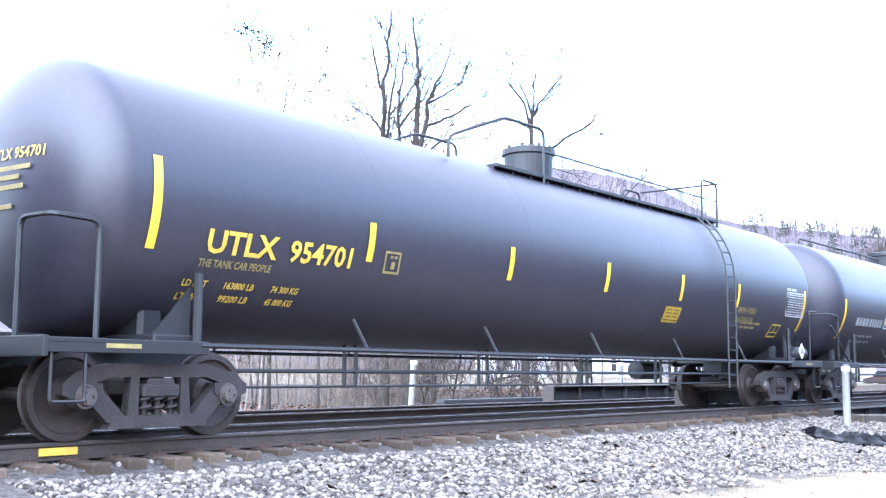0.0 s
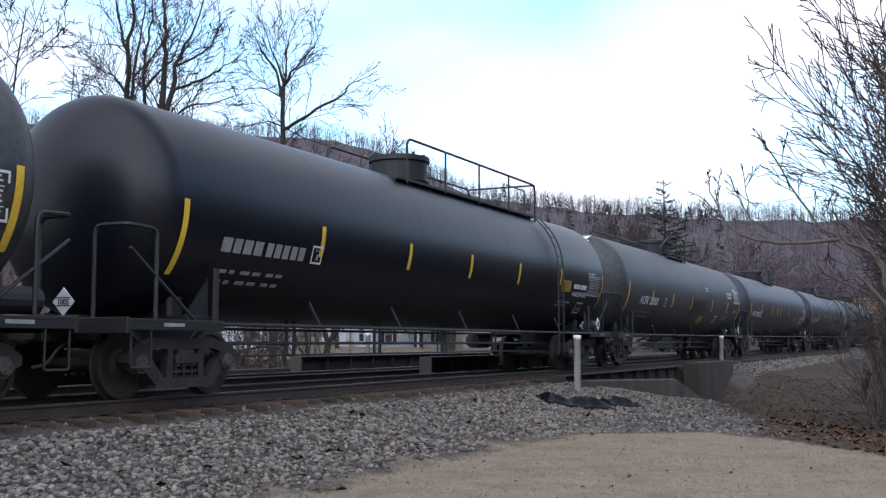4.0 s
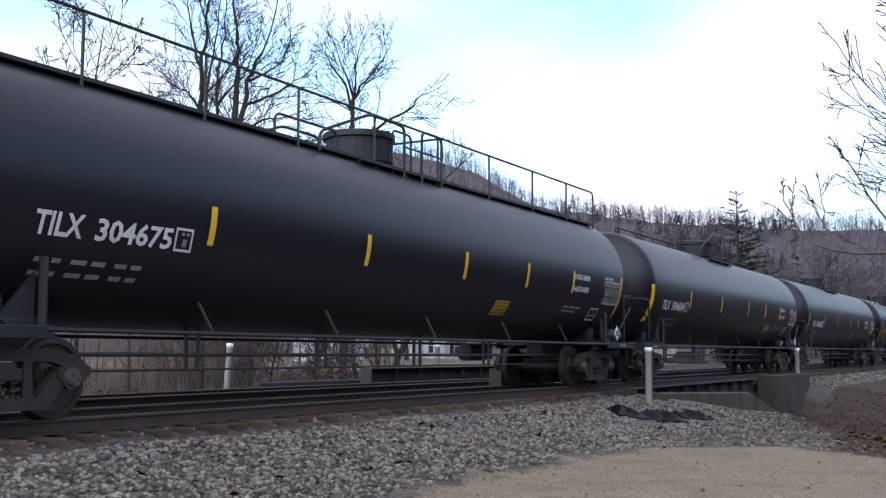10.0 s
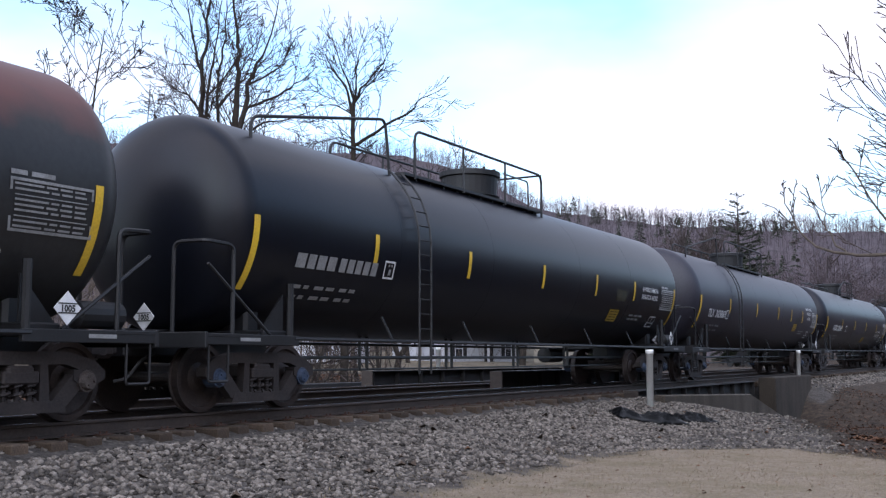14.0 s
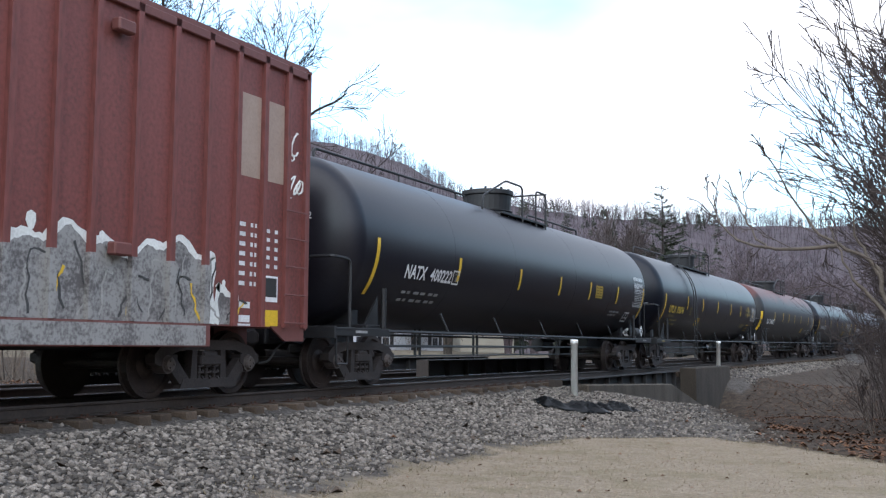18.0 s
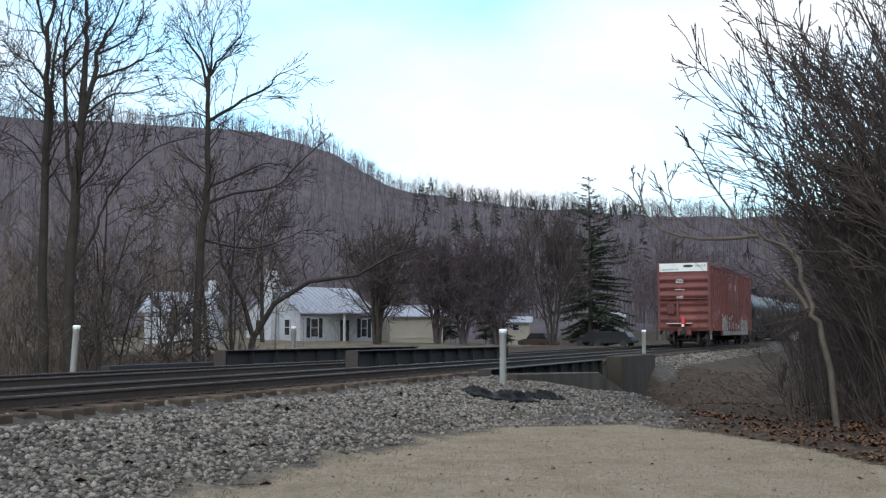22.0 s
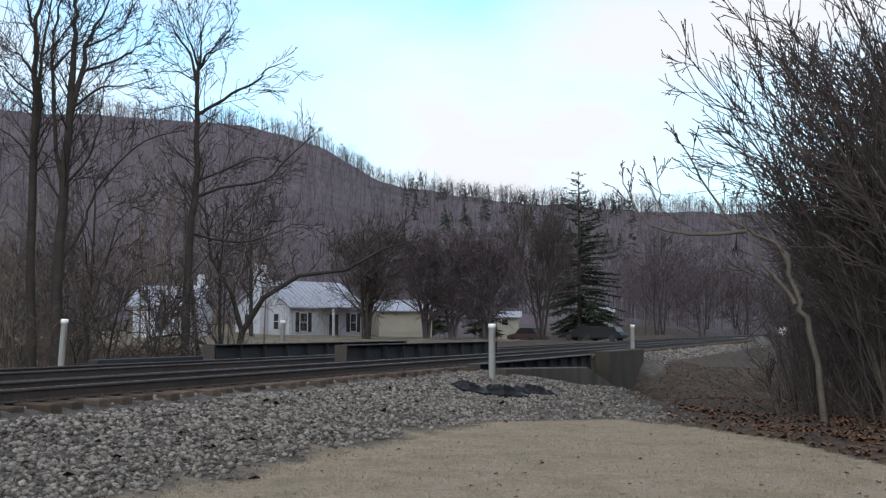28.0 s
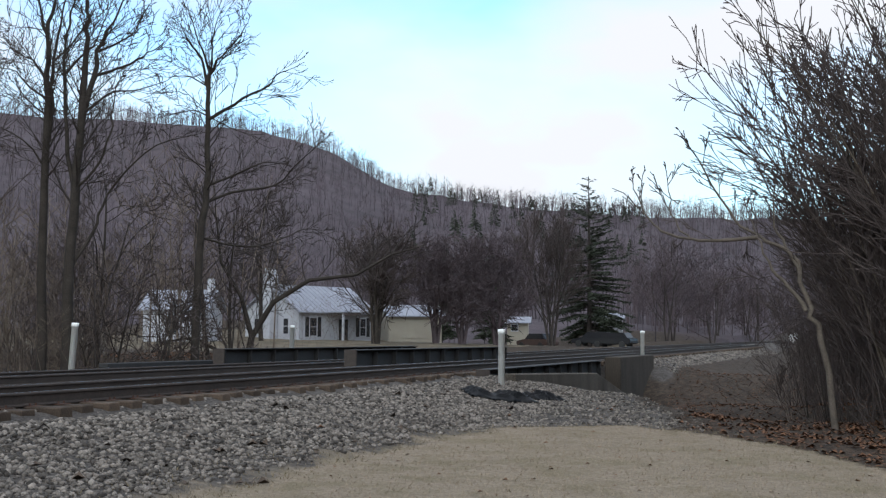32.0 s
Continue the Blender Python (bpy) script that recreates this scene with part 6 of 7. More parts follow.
    diamond(car, LC - 1.78, 1.24, 0.36, 0, 1.54)
    diamond(car, 0.39, 1.24, 0.36, -1, 0.45)
    # marks on the car's end
    e = cfg.get("mark")
    if e:
        co, faces = letters(e + " " + cfg.get("number", ""), 0.12, 0.002)
        co[:, 0] *= 0.86 / co[:, 0].max()
        verts = []
        for u, v in co:
            x, z = -0.05 + u, 2.86 + v
            rr = min(1.0, math.hypot(x, z - TZ) / TR)
            verts.append((x, TY0 + HEAD * (1 - (1 - rr ** 2.1) ** (1 / 2.1)) - 0.012, z))
        part("lettering", flat_mesh("lettering", verts, faces), ink, car)
        for i, wds in enumerate((0.7, 0.55, 0.62, 0.0, 0.45)):
            if wds:
                z = 2.74 - i * 0.1
                vs = []
                for x, zz in ((-0.05, z), (wds - 0.05, z), (wds - 0.05, z + 0.05), (-0.05, z + 0.05)):
                    rr = min(1.0, math.hypot(x, zz - TZ) / TR)
                    vs.append((x, TY0 + HEAD * (1 - (1 - rr ** 2.1) ** (1 / 2.1)) - 0.02, zz))
                part("stencil", flat_mesh("stencil", vs, [(0, 1, 2, 3)]), ink2, car)
    if cfg.get("end_scrap"):
        bm = bmesh.new()
        prism(bm, [(0.1, 0.0), (0.38, 0.08), (0.46, 0.27), (0.3, 0.25), (0.5, 0.42), (0.14, 0.4), (-0.08, 0.3), (0.0, 0.12)], 0.03, Matrix(((0, 1, 0, -0.0), (1, 0, 0.73, 0.7), (0, 0, 1, 3.6), (0, 0, 0, 1))))
        part("torn_label", bm, "placard_white", car, "torn white sheet stuck on the tank's end")
    for extra in cfg.get("patches", ()):
        tank_patch("paint_patch", *extra[:4], extra[4], car, extra[5], 0.0, 0.005)
    return car


BASE = dict(ink="paint_white", ink2="paint_dim")
YEL = dict(ink="paint_yellow", ink2="paint_faded_yellow", plate_y=5.05, hoops=False, hazard=("AMMONIA ANHYDROUS", "INHALATION HAZARD"), hazard_ink="paint_faded_yellow", mark="UTLX", slogan="THE TANK CAR PEOPLE", brace=False,
           panel_mat="panel_amber")
UT_STR = ((1.55, 1.95, 2.9), (4.75, 2.08, 2.56), (7.75, 2.06, 2.54), (10.5, 2.06, 2.54), (13.2, 2.06, 2.54), (15.7, 2.06, 2.54), (19.3, 1.7, 2.62))


def bands(*ys, z=2.32):
    """Reflective bands along the flank: long ones on the end quarters, short ones between."""
    return tuple((y, 1.62, 2.6) if y < 1.8 or y > 19 else (y, z - 0.24, z + 0.24) for y in ys)


CARS = [
    (-1, dict(BASE, label="satin black tank car with white stencilled marks", mat="tank_satin")),
    (0, dict(YEL, label="black tank car with yellow lettering and a side ladder", number="954701", mat="tank_satin", stripes=UT_STR, ladders=(15.0,), panel=(12.8, 1.66), deck=(8.2, 16.15), hatch=10.4, hatch_r=0.47, hoops=True,
             long_rail=False, hazard_at=(15.8, 1.78), hazard_w=0.9, limit=("LD LMT", "163800 LB", "74 300 KG"), light=("LT WT", "99200 LB", "45 000 KG"))),
    (1, dict(BASE, label="black tank car with white italic lettering, many stripes", mark="NATX", number="400227", mat="tank_satin", hazard_at=(LC - 3.4, 1.86), hazard_w=0.8, mark_w=0.85, num_w=0.95, brace=False,
             stripes=bands(1.7, 4.6, 7.57, 9.16, 10.17, 13.0, 16.0, 19.02, z=2.36), panel=(14.9, 1.86), panel_size=(0.24, 0.82), panel_mat="paint_faded_yellow")),
    (2, dict(BASE, label="dark grey tank car with patched black paint", mark="ACFX", number="220505", mat="tank_grey", mark_y=2.95, end_scrap=True, hazard=("ANHYDROUS AMMONIA",), hazard_at=(16.48, 2.74), hazard_w=1.15,
             patches=((10.2, 12.35, 1.15, 2.32, "tank_black", "black repaint patch"), (17.7, 19.28, 2.16, 3.1, "placard_black", "black field round the data table"), (16.62, 17.5, 2.6, 2.69, "paint_yellow", "yellow caution line"),
                      (12.46, 12.76, 2.74, 2.79, "paint_white", "white stencil"), (12.48, 12.78, 2.84, 2.89, "paint_white", "white stencil"), (18.48, 18.6, 2.02, 2.13, "paint_white", "small white label")),
             stripes=bands(1.52, 4.35, 7.11, 10.08, 13.68, 16.79, 19.41, z=2.2), panel=(12.15, 1.47), plate_y=6.0, table="paint_white", table_y=18.08, table_z=2.43, box_y=14.9)),
    (3, dict(BASE, label="glossy blue-black tank car with a side ladder", mat="tank_blue", hazard=("", "INHALATION HAZARD"), ladders=(15.6,), panel=(16.2, 2.04), panel_size=(0.28, 0.7), deck=(8.4, 15.8), hoops=False, long_rail=False,
             stripes=((1.4, 1.62, 2.6), (4.75, 2.08, 2.56), (7.75, 2.06, 2.54), (10.5, 2.06, 2.54), (13.2, 2.06, 2.54), (16.03, 2.16, 2.6), (19.5, 1.7, 2.62)), hazard_at=(17.1, 1.95), hazard_w=1.18)),
    (4, dict(BASE, label="weathered grey tank car with a long top rail", mark="ACFX", mat="tank_grey", crown_walk=True, long_rail=False, end_scrap=True, hazard=None, table="paint_white")),
    (5, dict(YEL, label="blue-black tank car with yellow lettering", number="954644", mat="tank_blue", stripes=bands(1.75, 5.09, 8.05, 10.7, 13.3, 15.8, 19.3, z=2.38), deck=(5.9, 11.8), panel=(7.75, 1.72), ladders=(5.5,), long_rail=False, climb_rail=True, hazard_at=(16.05, 1.84), hazard_w=1.3)),
    (6, dict(BASE, label="black tank car with white lettering and crown rail", mark="TILX", number="304685", mark_w=0.65, num_w=1.17, hazard_at=(16.38, 2.13), hazard_gap=0.26, hazard_w=0.93, table_z=1.92, stripes=bands(1.5, 4.93, 8.16, 11.81, 14.11, 16.32, 19.4), panel=(12.95, 1.5), mark_y=2.4)),
    (7, dict(BASE, label="black tank car with white lettering and crown rail", mark="TILX", number="304684", mark_w=0.65, num_w=1.17, hazard_at=(16.38, 2.13), hazard_gap=0.26, hazard_w=0.93, table_z=1.92, stripes=bands(1.16, 4.49, 7.93, 11.43, 14.02, 16.4, 19.4), panel=(14.7, 1.56), mark_y=2.0)),
    (8, dict(BASE, label="black tank car with a full-length top walkway", mark="TILX", number="304675", mark_w=0.65, num_w=1.17, hazard_at=(16.38, 2.13), hazard_gap=0.26, hazard_w=0.93, table_z=1.92, crown_walk=True, long_rail=False, end_ladder=True, stripes=bands(1.2, 4.66, 8.18, 11.36, 14.0, 16.37, 19.35), panel=(13.0, 1.5), mark_y=2.0)),
    (9, dict(BASE, label="black tank car with white lettering and grey patches", mark="ACFX", number="220518", mark_y=2.85, hazard_at=(15.65, 1.84), hazard_w=1.55, panel=(12.05, 1.47), panel_size=(0.26, 0.7), plate_y=6.05, stripes=bands(1.29, 5.07, 8.66, 12.11, 15.71, 19.1),
             patches=((9.4, 11.6, 1.9, 2.3, "tank_satin", "faint grey repaint patch"), (LC - 4.0, LC - 2.6, 2.4, 2.75, "tank_blue", "dark repaint patch")))),
    (10, dict(BASE, label="black tank car with white lettering and a side ladder", mark="TILX", number="303869", mat="tank_satin", mark_w=0.65, num_w=1.17, ladders=(5.45,), deck=(6.0, 11.8), hoops=False, climb_rail=True, panel=(14.9, 1.77), patches=((17.15, 18.45, 1.92, 2.2, "tank_satin", "grey repaint patch"), (15.05, 15.75, 2.1, 2.3, "placard_black", "black repaint patch")), cap="cap_blue", hazard=("AMMONIA ANHYDROUS", "INHALATION", "HAZARD"),
              hazard_at=(16.9, 2.28), hazard_gap=0.2, hazard_w=1.3, long_rail=False, stripes=bands(1.3, 4.66, 8.33, 11.77, 14.12, 16.29, 19.4, z=2.38))),
    (11, dict(BASE, label="black tank car with faded yellow stencils and white words", cap="cap_blue", mat="tank_blue", ladders=(5.45,), deck=(6.0, 11.8), hoops=False, climb_rail=True, long_rail=False,
              patches=((LC - 5.9, LC - 5.2, 2.1, 2.36, "paint_ghost", "ghost of an old yellow stencil"),), stripes=bands(1.3, 4.2, 7.28, 10.54, 13.52, 16.12, 19.37, z=2.38))),
    (12, dict(BASE, label="black tank car with a rust-red crown", mark="TILX", number="304682", mark_w=0.65, num_w=1.17, mat="tank_rusty", hazard=None, table="paint_dim",
              stripes=bands(1.06, 4.39, 7.14, 9.15, 11.34, 13.84, 17.02, 19.4, z=2.4), mark_y=2.18)),
    (13, dict(YEL, label="blue-black tank car with yellow lettering and a side ladder", number="954746", mat="tank_blue", stripes=bands(1.58, 4.93, 7.54, 10.38, 13.19, 15.5, 17.34, 18.67, z=2.4), deck=(5.8, 11.5), panel=(7.0, 1.6), ladders=(5.5,), long_rail=False, plate_y=5.42)),
    (14, dict(BASE, label="black tank car with white lettering on its flank", mark="NATX", number="400222", hazard_at=(LC - 2.6, 2.62), hazard_w=1.05, mark_w=0.85, num_w=0.95, panel=(14.36, 2.11), panel_size=(0.34, 0.64), brace=False,
              stripes=bands(1.75, 5.18, 8.55, 11.35, 13.83, 16.47, 19.3, z=2.27), mark_y=2.9, deck=(8.9, 11.95))),
]
TRAIN = []
for k, cfg in CARS:
    TRAIN.append((tank_car("tank_car", cfg), k * LC, LC))


# ---- the last car: a tall red box car; and the hopper car far ahead ----
LB = 20.3


def flat_text(text, y, z, h, material, parent, x=1.53, width=None, axis="side"):
    co, faces = letters(text, h, 0.01 * h)
    k = 1.0 if width is None else width / (co[:, 0].max() - co[:, 0].min())
    u0 = co[:, 0].min()
    verts = [(x, y + (u - u0) * k, z + v) if axis == "side" else (y + (u - u0) * k, x, z + v) for u, v in co]
    return part("lettering", flat_mesh("lettering", verts, faces), material, parent)


def flat_bars(rows, material, parent, x=1.53, axis="side", name="stencil"):
    verts, faces = [], []
    for y, z, w, h in rows:
        b = len(verts)
        for u, v in ((y, z), (y + w, z), (y + w, z + h), (y, z + h)):
            verts.append((x, u, v) if axis == "side" else (u, x, v))
        faces.append((b, b + 1, b + 2, b + 3))
    return part(name, flat_mesh(name, verts, faces), material, parent)


def box_car():
    car = tagged(empty("box_car"), "tall red-brown box car with double doors, rust and grey spray paint", "box car")
    B0, B1, W, Z0, Z1 = 0.95, 19.75, 1.5, 0.98, 5.02
    bm = bmesh.new()
    box(bm, 0, (B0 + B1) / 2, (Z0 + Z1) / 2, 2 * W, B1 - B0, Z1 - Z0)
    part("body", bm, "box_red", car)
    # low ridged roof, raised over the middle
    bm = bmesh.new()
    prof = [(-W - 0.03, Z1 - 0.06), (W + 0.03, Z1 - 0.06), (W + 0.03, Z1 + 0.02), (0, Z1 + 0.05), (-W - 0.03, Z1 + 0.02)]
    turn = Matrix(((0, 1, 0, 0), (1, 0, 0, (B0 + B1) / 2), (0, 0, 1, 0), (0, 0, 0, 1)))
    prism(bm, prof, B1 - B0, turn)
    part("roof", bm, "box_dark_red", car)
    bm = bmesh.new()
    turn2 = Matrix(((0, 1, 0, 0), (1, 0, 0, (5.41 + 15.13) / 2), (0, 0, 1, 0), (0, 0, 0, 1)))
    prism(bm, [(-W - 0.12, Z1 - 0.02), (W + 0.12, Z1 - 0.02), (W + 0.12, Z1 + 0.07), (0, Z1 + 0.1), (-W - 0.12, Z1 + 0.07)], 15.13 - 5.41, turn2)
    part("roof_overhang", bm, "box_dark_red", car)
    # side posts
    post = mesh_of(lambda bm: prism(bm, [(-0.05, 0), (0.05, 0), (0.05, 1), (-0.05, 1)], 0.07), "box_red")
    tall = [B0 + 0.04, 1.72, 2.45, 3.15, 3.9, 4.6, 5.3, 5.9, 6.55, 7.2, 13.3, 13.95, 14.6, 15.2, 15.9, 16.6, 17.3, 17.95, 18.6, 19.2, B1 - 0.04]
    for s in (-1, 1):
        for y in tall:
            o = part("side_post", post, None, car)
            o.location, o.scale = (s * (W + 0.03), y, Z0), (1, 1, Z1 - Z0 - 0.05)
        bm = bmesh.new()
        box(bm, s * (W + 0.02), (5.4 + 17.4) / 2, 0.84, 0.1, 12.0, 0.3, None, 0.01)
        part("side_sill", bm, "box_dark_red", car)
        bm = bmesh.new()
        box(bm, s * (W + 0.015), (B0 + B1) / 2, Z1 - 0.12, 0.1, B1 - B0, 0.12, None, 0.01)
        part("top_rail", bm, "box_dark_red", car)
        # two doors with bars and lock rods
        for a, b in ((7.92, 10.1), (10.16, 12.7)):
            bm = bmesh.new()
            box(bm, s * (W + 0.05), (a + b) / 2, (1.0 + 4.72) / 2, 0.08, b - a, 3.72, None, 0.012)
            d = part("door", bm, "box_red", car, "red plug door with lock rods")
            bm = bmesh.new()
            for z in (1.05, 1.62, 2.15, 2.75, 3.5, 4.65):
                box(bm, s * (W + 0.12), (a + b) / 2, z, 0.06, b - a, 0.09, None, 0.008)
            part("door_bar", bm, "box_dark_red", d)
            for f_ in (0.04, 0.4, 0.96):
                y = a + (b - a) * f_
                bm = bmesh.new()
                cyl(bm, (s * (W + 0.16), y, 0.95), (s * (W + 0.16), y, 4.75), 0.03, None, 6)
                part("lock_rod", bm, "box_dark_red", d)
            bm = bmesh.new()
            for q in range(4):
                box(bm, s * (W + 0.17), a + (b - a) * 0.4 + random.uniform(-0.5, 0.5), 1.3 + q * 0.28, 0.08, 0.35, 0.06, None, 0.01)
            cyl(bm, (s * (W + 0.13), a + 1.4, 1.7), (s * (W + 0.2), a + 1.4, 1.7), 0.16, None, 12)
            part("lock_gear", bm, "box_dark_red", d)
        for y, z in ((4.95, 4.55), (15.55, 4.55), (4.75, 1.8), (15.6, 1.85)):
            bm = bmesh.new()
            box(bm, s * (W + 0.1), y, z, 0.14, 0.3, 0.16, None, 0.02)
            part("lifting_lug", bm, "box_dark_red", car)
    # end walls: broad horizontal corrugations
    for e, y, w in ((0, B0, -1), (1, B1, 1)):
        for i in range(7):
            bm = bmesh.new()
            z = 1.2 + i * 0.48
            prism_pts = [(0, -0.2), (w * 0.03, -0.17), (w * 0.11, -0.05), (w * 0.12, 0.02), (w * 0.03, 0.17), (0, 0.2)]
            prism(bm, [(y + a, z + b) for a, b in (prism_pts if w > 0 else prism_pts[::-1])], 2 * W - 0.12)
            part("end_rib", bm, "box_red", car, "broad horizontal rib of the end wall")
        bm = bmesh.new()
        for s in (-1, 1):
            box(bm, s * (W - 0.02), y + w * 0.03, (Z0 + Z1) / 2, 0.1, 0.12, Z1 - Z0, None, 0.01)
        part("corner_post", bm, "box_dark_red" if e else "box_red", car)
    bm = bmesh.new()
    box(bm, 0, B0 - 0.03, 4.78, 2.96, 0.06, 0.5, None, 0.006)
    band = part("end_band", bm, "box_white", car, "white height-warning band")
    flat_text("EXCESS HEIGHT CAR", -1.25, 4.62, 0.09, "placard_black", band, B0 - 0.066, 0.95, "end")
    bm = bmesh.new()
    prism(bm, [(0.3 + 0.34 * math.cos(q) * (1 if abs(math.cos(q)) < 0.8 else 0.9), 4.85 + 0.085 * math.sin(q)) for q in (i * math.pi / 8 for i in range(16))], 0.008,
          Matrix(((0, 1, 0, 0), (1, 0, 0, B0 - 0.066), (0, 0, 1, 0), (0, 0, 0, 1))))
    part("dark_oval", bm, "placard_black", band)
    flat_text("760713", 0.72, 4.79, 0.13, "placard_black", band, B0 - 0.066, 0.6, "end")
    for z, ws in ((4.02, (0.34, 0.5, 0.46)), (3.5, (0.14, 0.62)), (3.02, (0.42, 0.42))):
        flat_bars([(-0.2 - w / 2 + j * w / 3, z - i * 0.085, w / 3 - 0.03, 0.04) for i, w in enumerate(ws) for j in range(3)], "paint_white", car, B0 - 0.135, "end")
    # end ladders, brake wheel, platform, coupler and rear-end device
    for s in (-1, 1):
        for y, ax in ((B0 - 0.2, "end"), (B0 + 0.4, "side"), (B1 - 0.4, "side"), (B1 + 0.2, "end")):
            bm = bmesh.new()
            for i in range(5):
                z = 1.05 + i * 0.42
                if ax == "end":
                    tube(bm, [(s * 0.88, y, z), (s * 1.4, y, z)], 0.014, 5)
                else:
                    tube(bm, [(s * (W + 0.12), y - 0.3, z), (s * (W + 0.12), y + 0.3, z)], 0.014, 5)
            if ax == "end":
                for x in (0.88, 1.4):
                    tube(bm, [(s * x, y, 0.95), (s * x, y, 2.85)], 0.02, 5)
            part("ladder", bm, "box_dark_red", car)
        pipe("step", [(s * 1.5, B0 + 0.1, 0.95), (s * 1.5, B0 + 0.1, 0.48), (s * 1.5, B0 + 0.55, 0.48), (s * 1.5, B0 + 0.55, 0.95)], 0.018, car, "paint_dim", 0.03, 5)
    bm = bmesh.new()
    for i in range(24):
        q0, q1 = i * math.pi / 12, (i + 1) * math.pi / 12
        cyl(bm, (-0.75 + 0.27 * math.cos(q0), B0 - 0.32, 2.3 + 0.27 * math.sin(q0)), (-0.75 + 0.27 * math.cos(q1), B0 - 0.32, 2.3 + 0.27 * math.sin(q1)), 0.018, None, 5)
    for i in range(5):
        q0 = i * 1.2566
        cyl(bm, (-0.75, B0 - 0.3, 2.3), (-0.75 + 0.27 * math.cos(q0), B0 - 0.32, 2.3 + 0.27 * math.sin(q0)), 0.014, None, 5)
    part("brake_wheel", bm, "box_dark_red", car)
    bm = bmesh.new()
    box(bm, -0.75, B0 - 0.15, 2.25, 0.4, 0.24, 0.55, None, 0.03)
    box(bm, -0.35, B0 - 0.14, 2.1, 0.12, 0.2, 1.3, None, 0.02)
    part("brake_box", bm, "box_dark_red", car)
    bm = bmesh.new()
    box(bm, 0, B0 - 0.14, 2.88, 2.9, 0.22, 0.04, None, 0.006)
    part("grab_bar", bm, "box_dark_red", car)
    bm = bmesh.new()
    box(bm, -0.25, B0 - 0.25, 1.42, 1.5, 0.36, 0.05, None, 0.008)
    part("crossover_platform", bm, "chrome", car, "bare metal crossover platform")
    bm = bmesh.new()
    box(bm, 0, LB / 2, 0.82, 0.5, LB - 3.4, 0.36, None, 0.02)
    part("centre_sill", bm, "frame_black", car)
    for e, y, w in ((0, B0, -1), (1, B1, 1)):
        bm = bmesh.new()
        box(bm, 0, y - w * 0.35, 0.95, 0.8, 0.9, 0.5, None, 0.03)
        for s in (-1, 1):
            prism(bm, [(y, 1.0), (y - w * 0.9, 1.0), (y - w * 0.5, 0.78), (y, 0.78)], 0.04, Matrix.Translation((s * 1.49, 0, 0)))
        part("end_sill", bm, "box_dark_red", car)
        coupler(car, y - w * 0.2, w)
        truck(car, B0 + 1.75 if e == 0 else B1 - 1.75)
    bm = bmesh.new()
    box(bm, 0.05, 0.25, 1.5, 0.2, 0.16, 0.62, None, 0.03)
    d = part("rear_marker", bm, "lamp_red", car, "red end-of-train marker on the coupler")
    bm = bmesh.new()
    box(bm, 0.05, 0.162, 1.3, 0.13, 0.012, 0.14)
    part("lens", bm, "placard_white", d)
    bm = bmesh.new()
    box(bm, 0.05, 0.3, 1.05, 0.1, 0.1, 0.4)
    tube(bm, [(0.2, 0.3, 1.0), (0.22, 0.2, 0.7), (0.1, 0.15, 0.4)], 0.025, 6)
    part("marker_bracket", bm, "frame_black", d)
    # marks on the side
    X = W + 0.004
    flat_text("A", 2.0, 2.28, 0.3, "paint_white", car, X, 0.22)
    flat_text("OK", 2.62, 2.28, 0.3, "paint_white", car, X, 0.4)
    for tx, y in (("76", 1.86), ("07", 2.58), ("13", 3.3)):
        flat_text(tx, y, 1.75, 0.34, "paint_white", car, X, 0.4)
    flat_bars([(1.84, 1.6, 0.4, 0.07), (2.58, 1.6, 0.35, 0.07), (1.84, 1.44, 0.36, 0.07), (2.58, 1.44, 0.3, 0.07), (3.3, 1.42, 0.3, 0.12), (1.84, 0.98, 0.3, 0.08), (2.6, 1.02, 0.4, 0.05)], "paint_white", car, X)
    flat_bars([(2.0, 4.65 - i * 0.08, 0.42, 0.04) for i in range(4)], "patch_pink", car, X)
    flat_bars([(1.86, 1.2, 0.42, 0.15), (1.12, 1.1, 0.12, 0.85)], "stripe_yellow", car, X + 0.002, name="reflective_stripe")
    flat_bars([(1.05, 0.98, 0.16, 0.12)], "paint_white", car, X)
    flat_bars([(3.55, 1.7, 0.5, 0.04), (4.0, 1.2, 0.05, 0.5), (3.5, 1.35, 0.05, 0.4)], "patch_pink", car, X, name="faded_paint")
    flat_bars([(4.0, 1.0, 0.08, 0.6)], "stripe_yellow", car, X, name="faded_paint")
    bm = bmesh.new()
    for i in range(20):
        q0, q1 = i * math.pi / 10, (i + 1) * math.pi / 10
        cyl(bm, (X, 4.22 + 0.16 * math.cos(q0), 2.15 + 0.2 * math.sin(q0)), (X, 4.22 + 0.16 * math.cos(q1), 2.15 + 0.2 * math.sin(q1)), 0.012, None, 4)
    box(bm, X, 4.22, 2.18, 0.01, 0.16, 0.06)
    box(bm, X, 4.22, 2.06, 0.01, 0.05, 0.1)
    part("round_stencil", bm, "paint_white", car)
    for y in (8.25, 10.95):
        flat_bars([(y, 3.98 - i * 0.13, 0.75 - 0.08 * i, 0.08) for i in range(3)], "paint_white", car, W + 0.096)
    flat_bars([(11.4, 2.35 - i * 0.1, 0.6, 0.025) for i in range(4)], "patch_pink", car, W + 0.096)
    # tall pale patches and small stencils near the leading end
    for y, w_ in ((18.0, 0.54), (18.66, 0.48)):
        flat_bars([(y, 3.12, w_, 1.2)], "patch_pink", car, X, name="repaint_patch")
    flat_bars([(18.08 + (0.0, 0.26, 0.36)[i % 3], 2.4 - (i // 3) * 0.14, (0.14, 0.06, 0.05)[i % 3], 0.06) for i in range(21)], "paint_white", car, X)
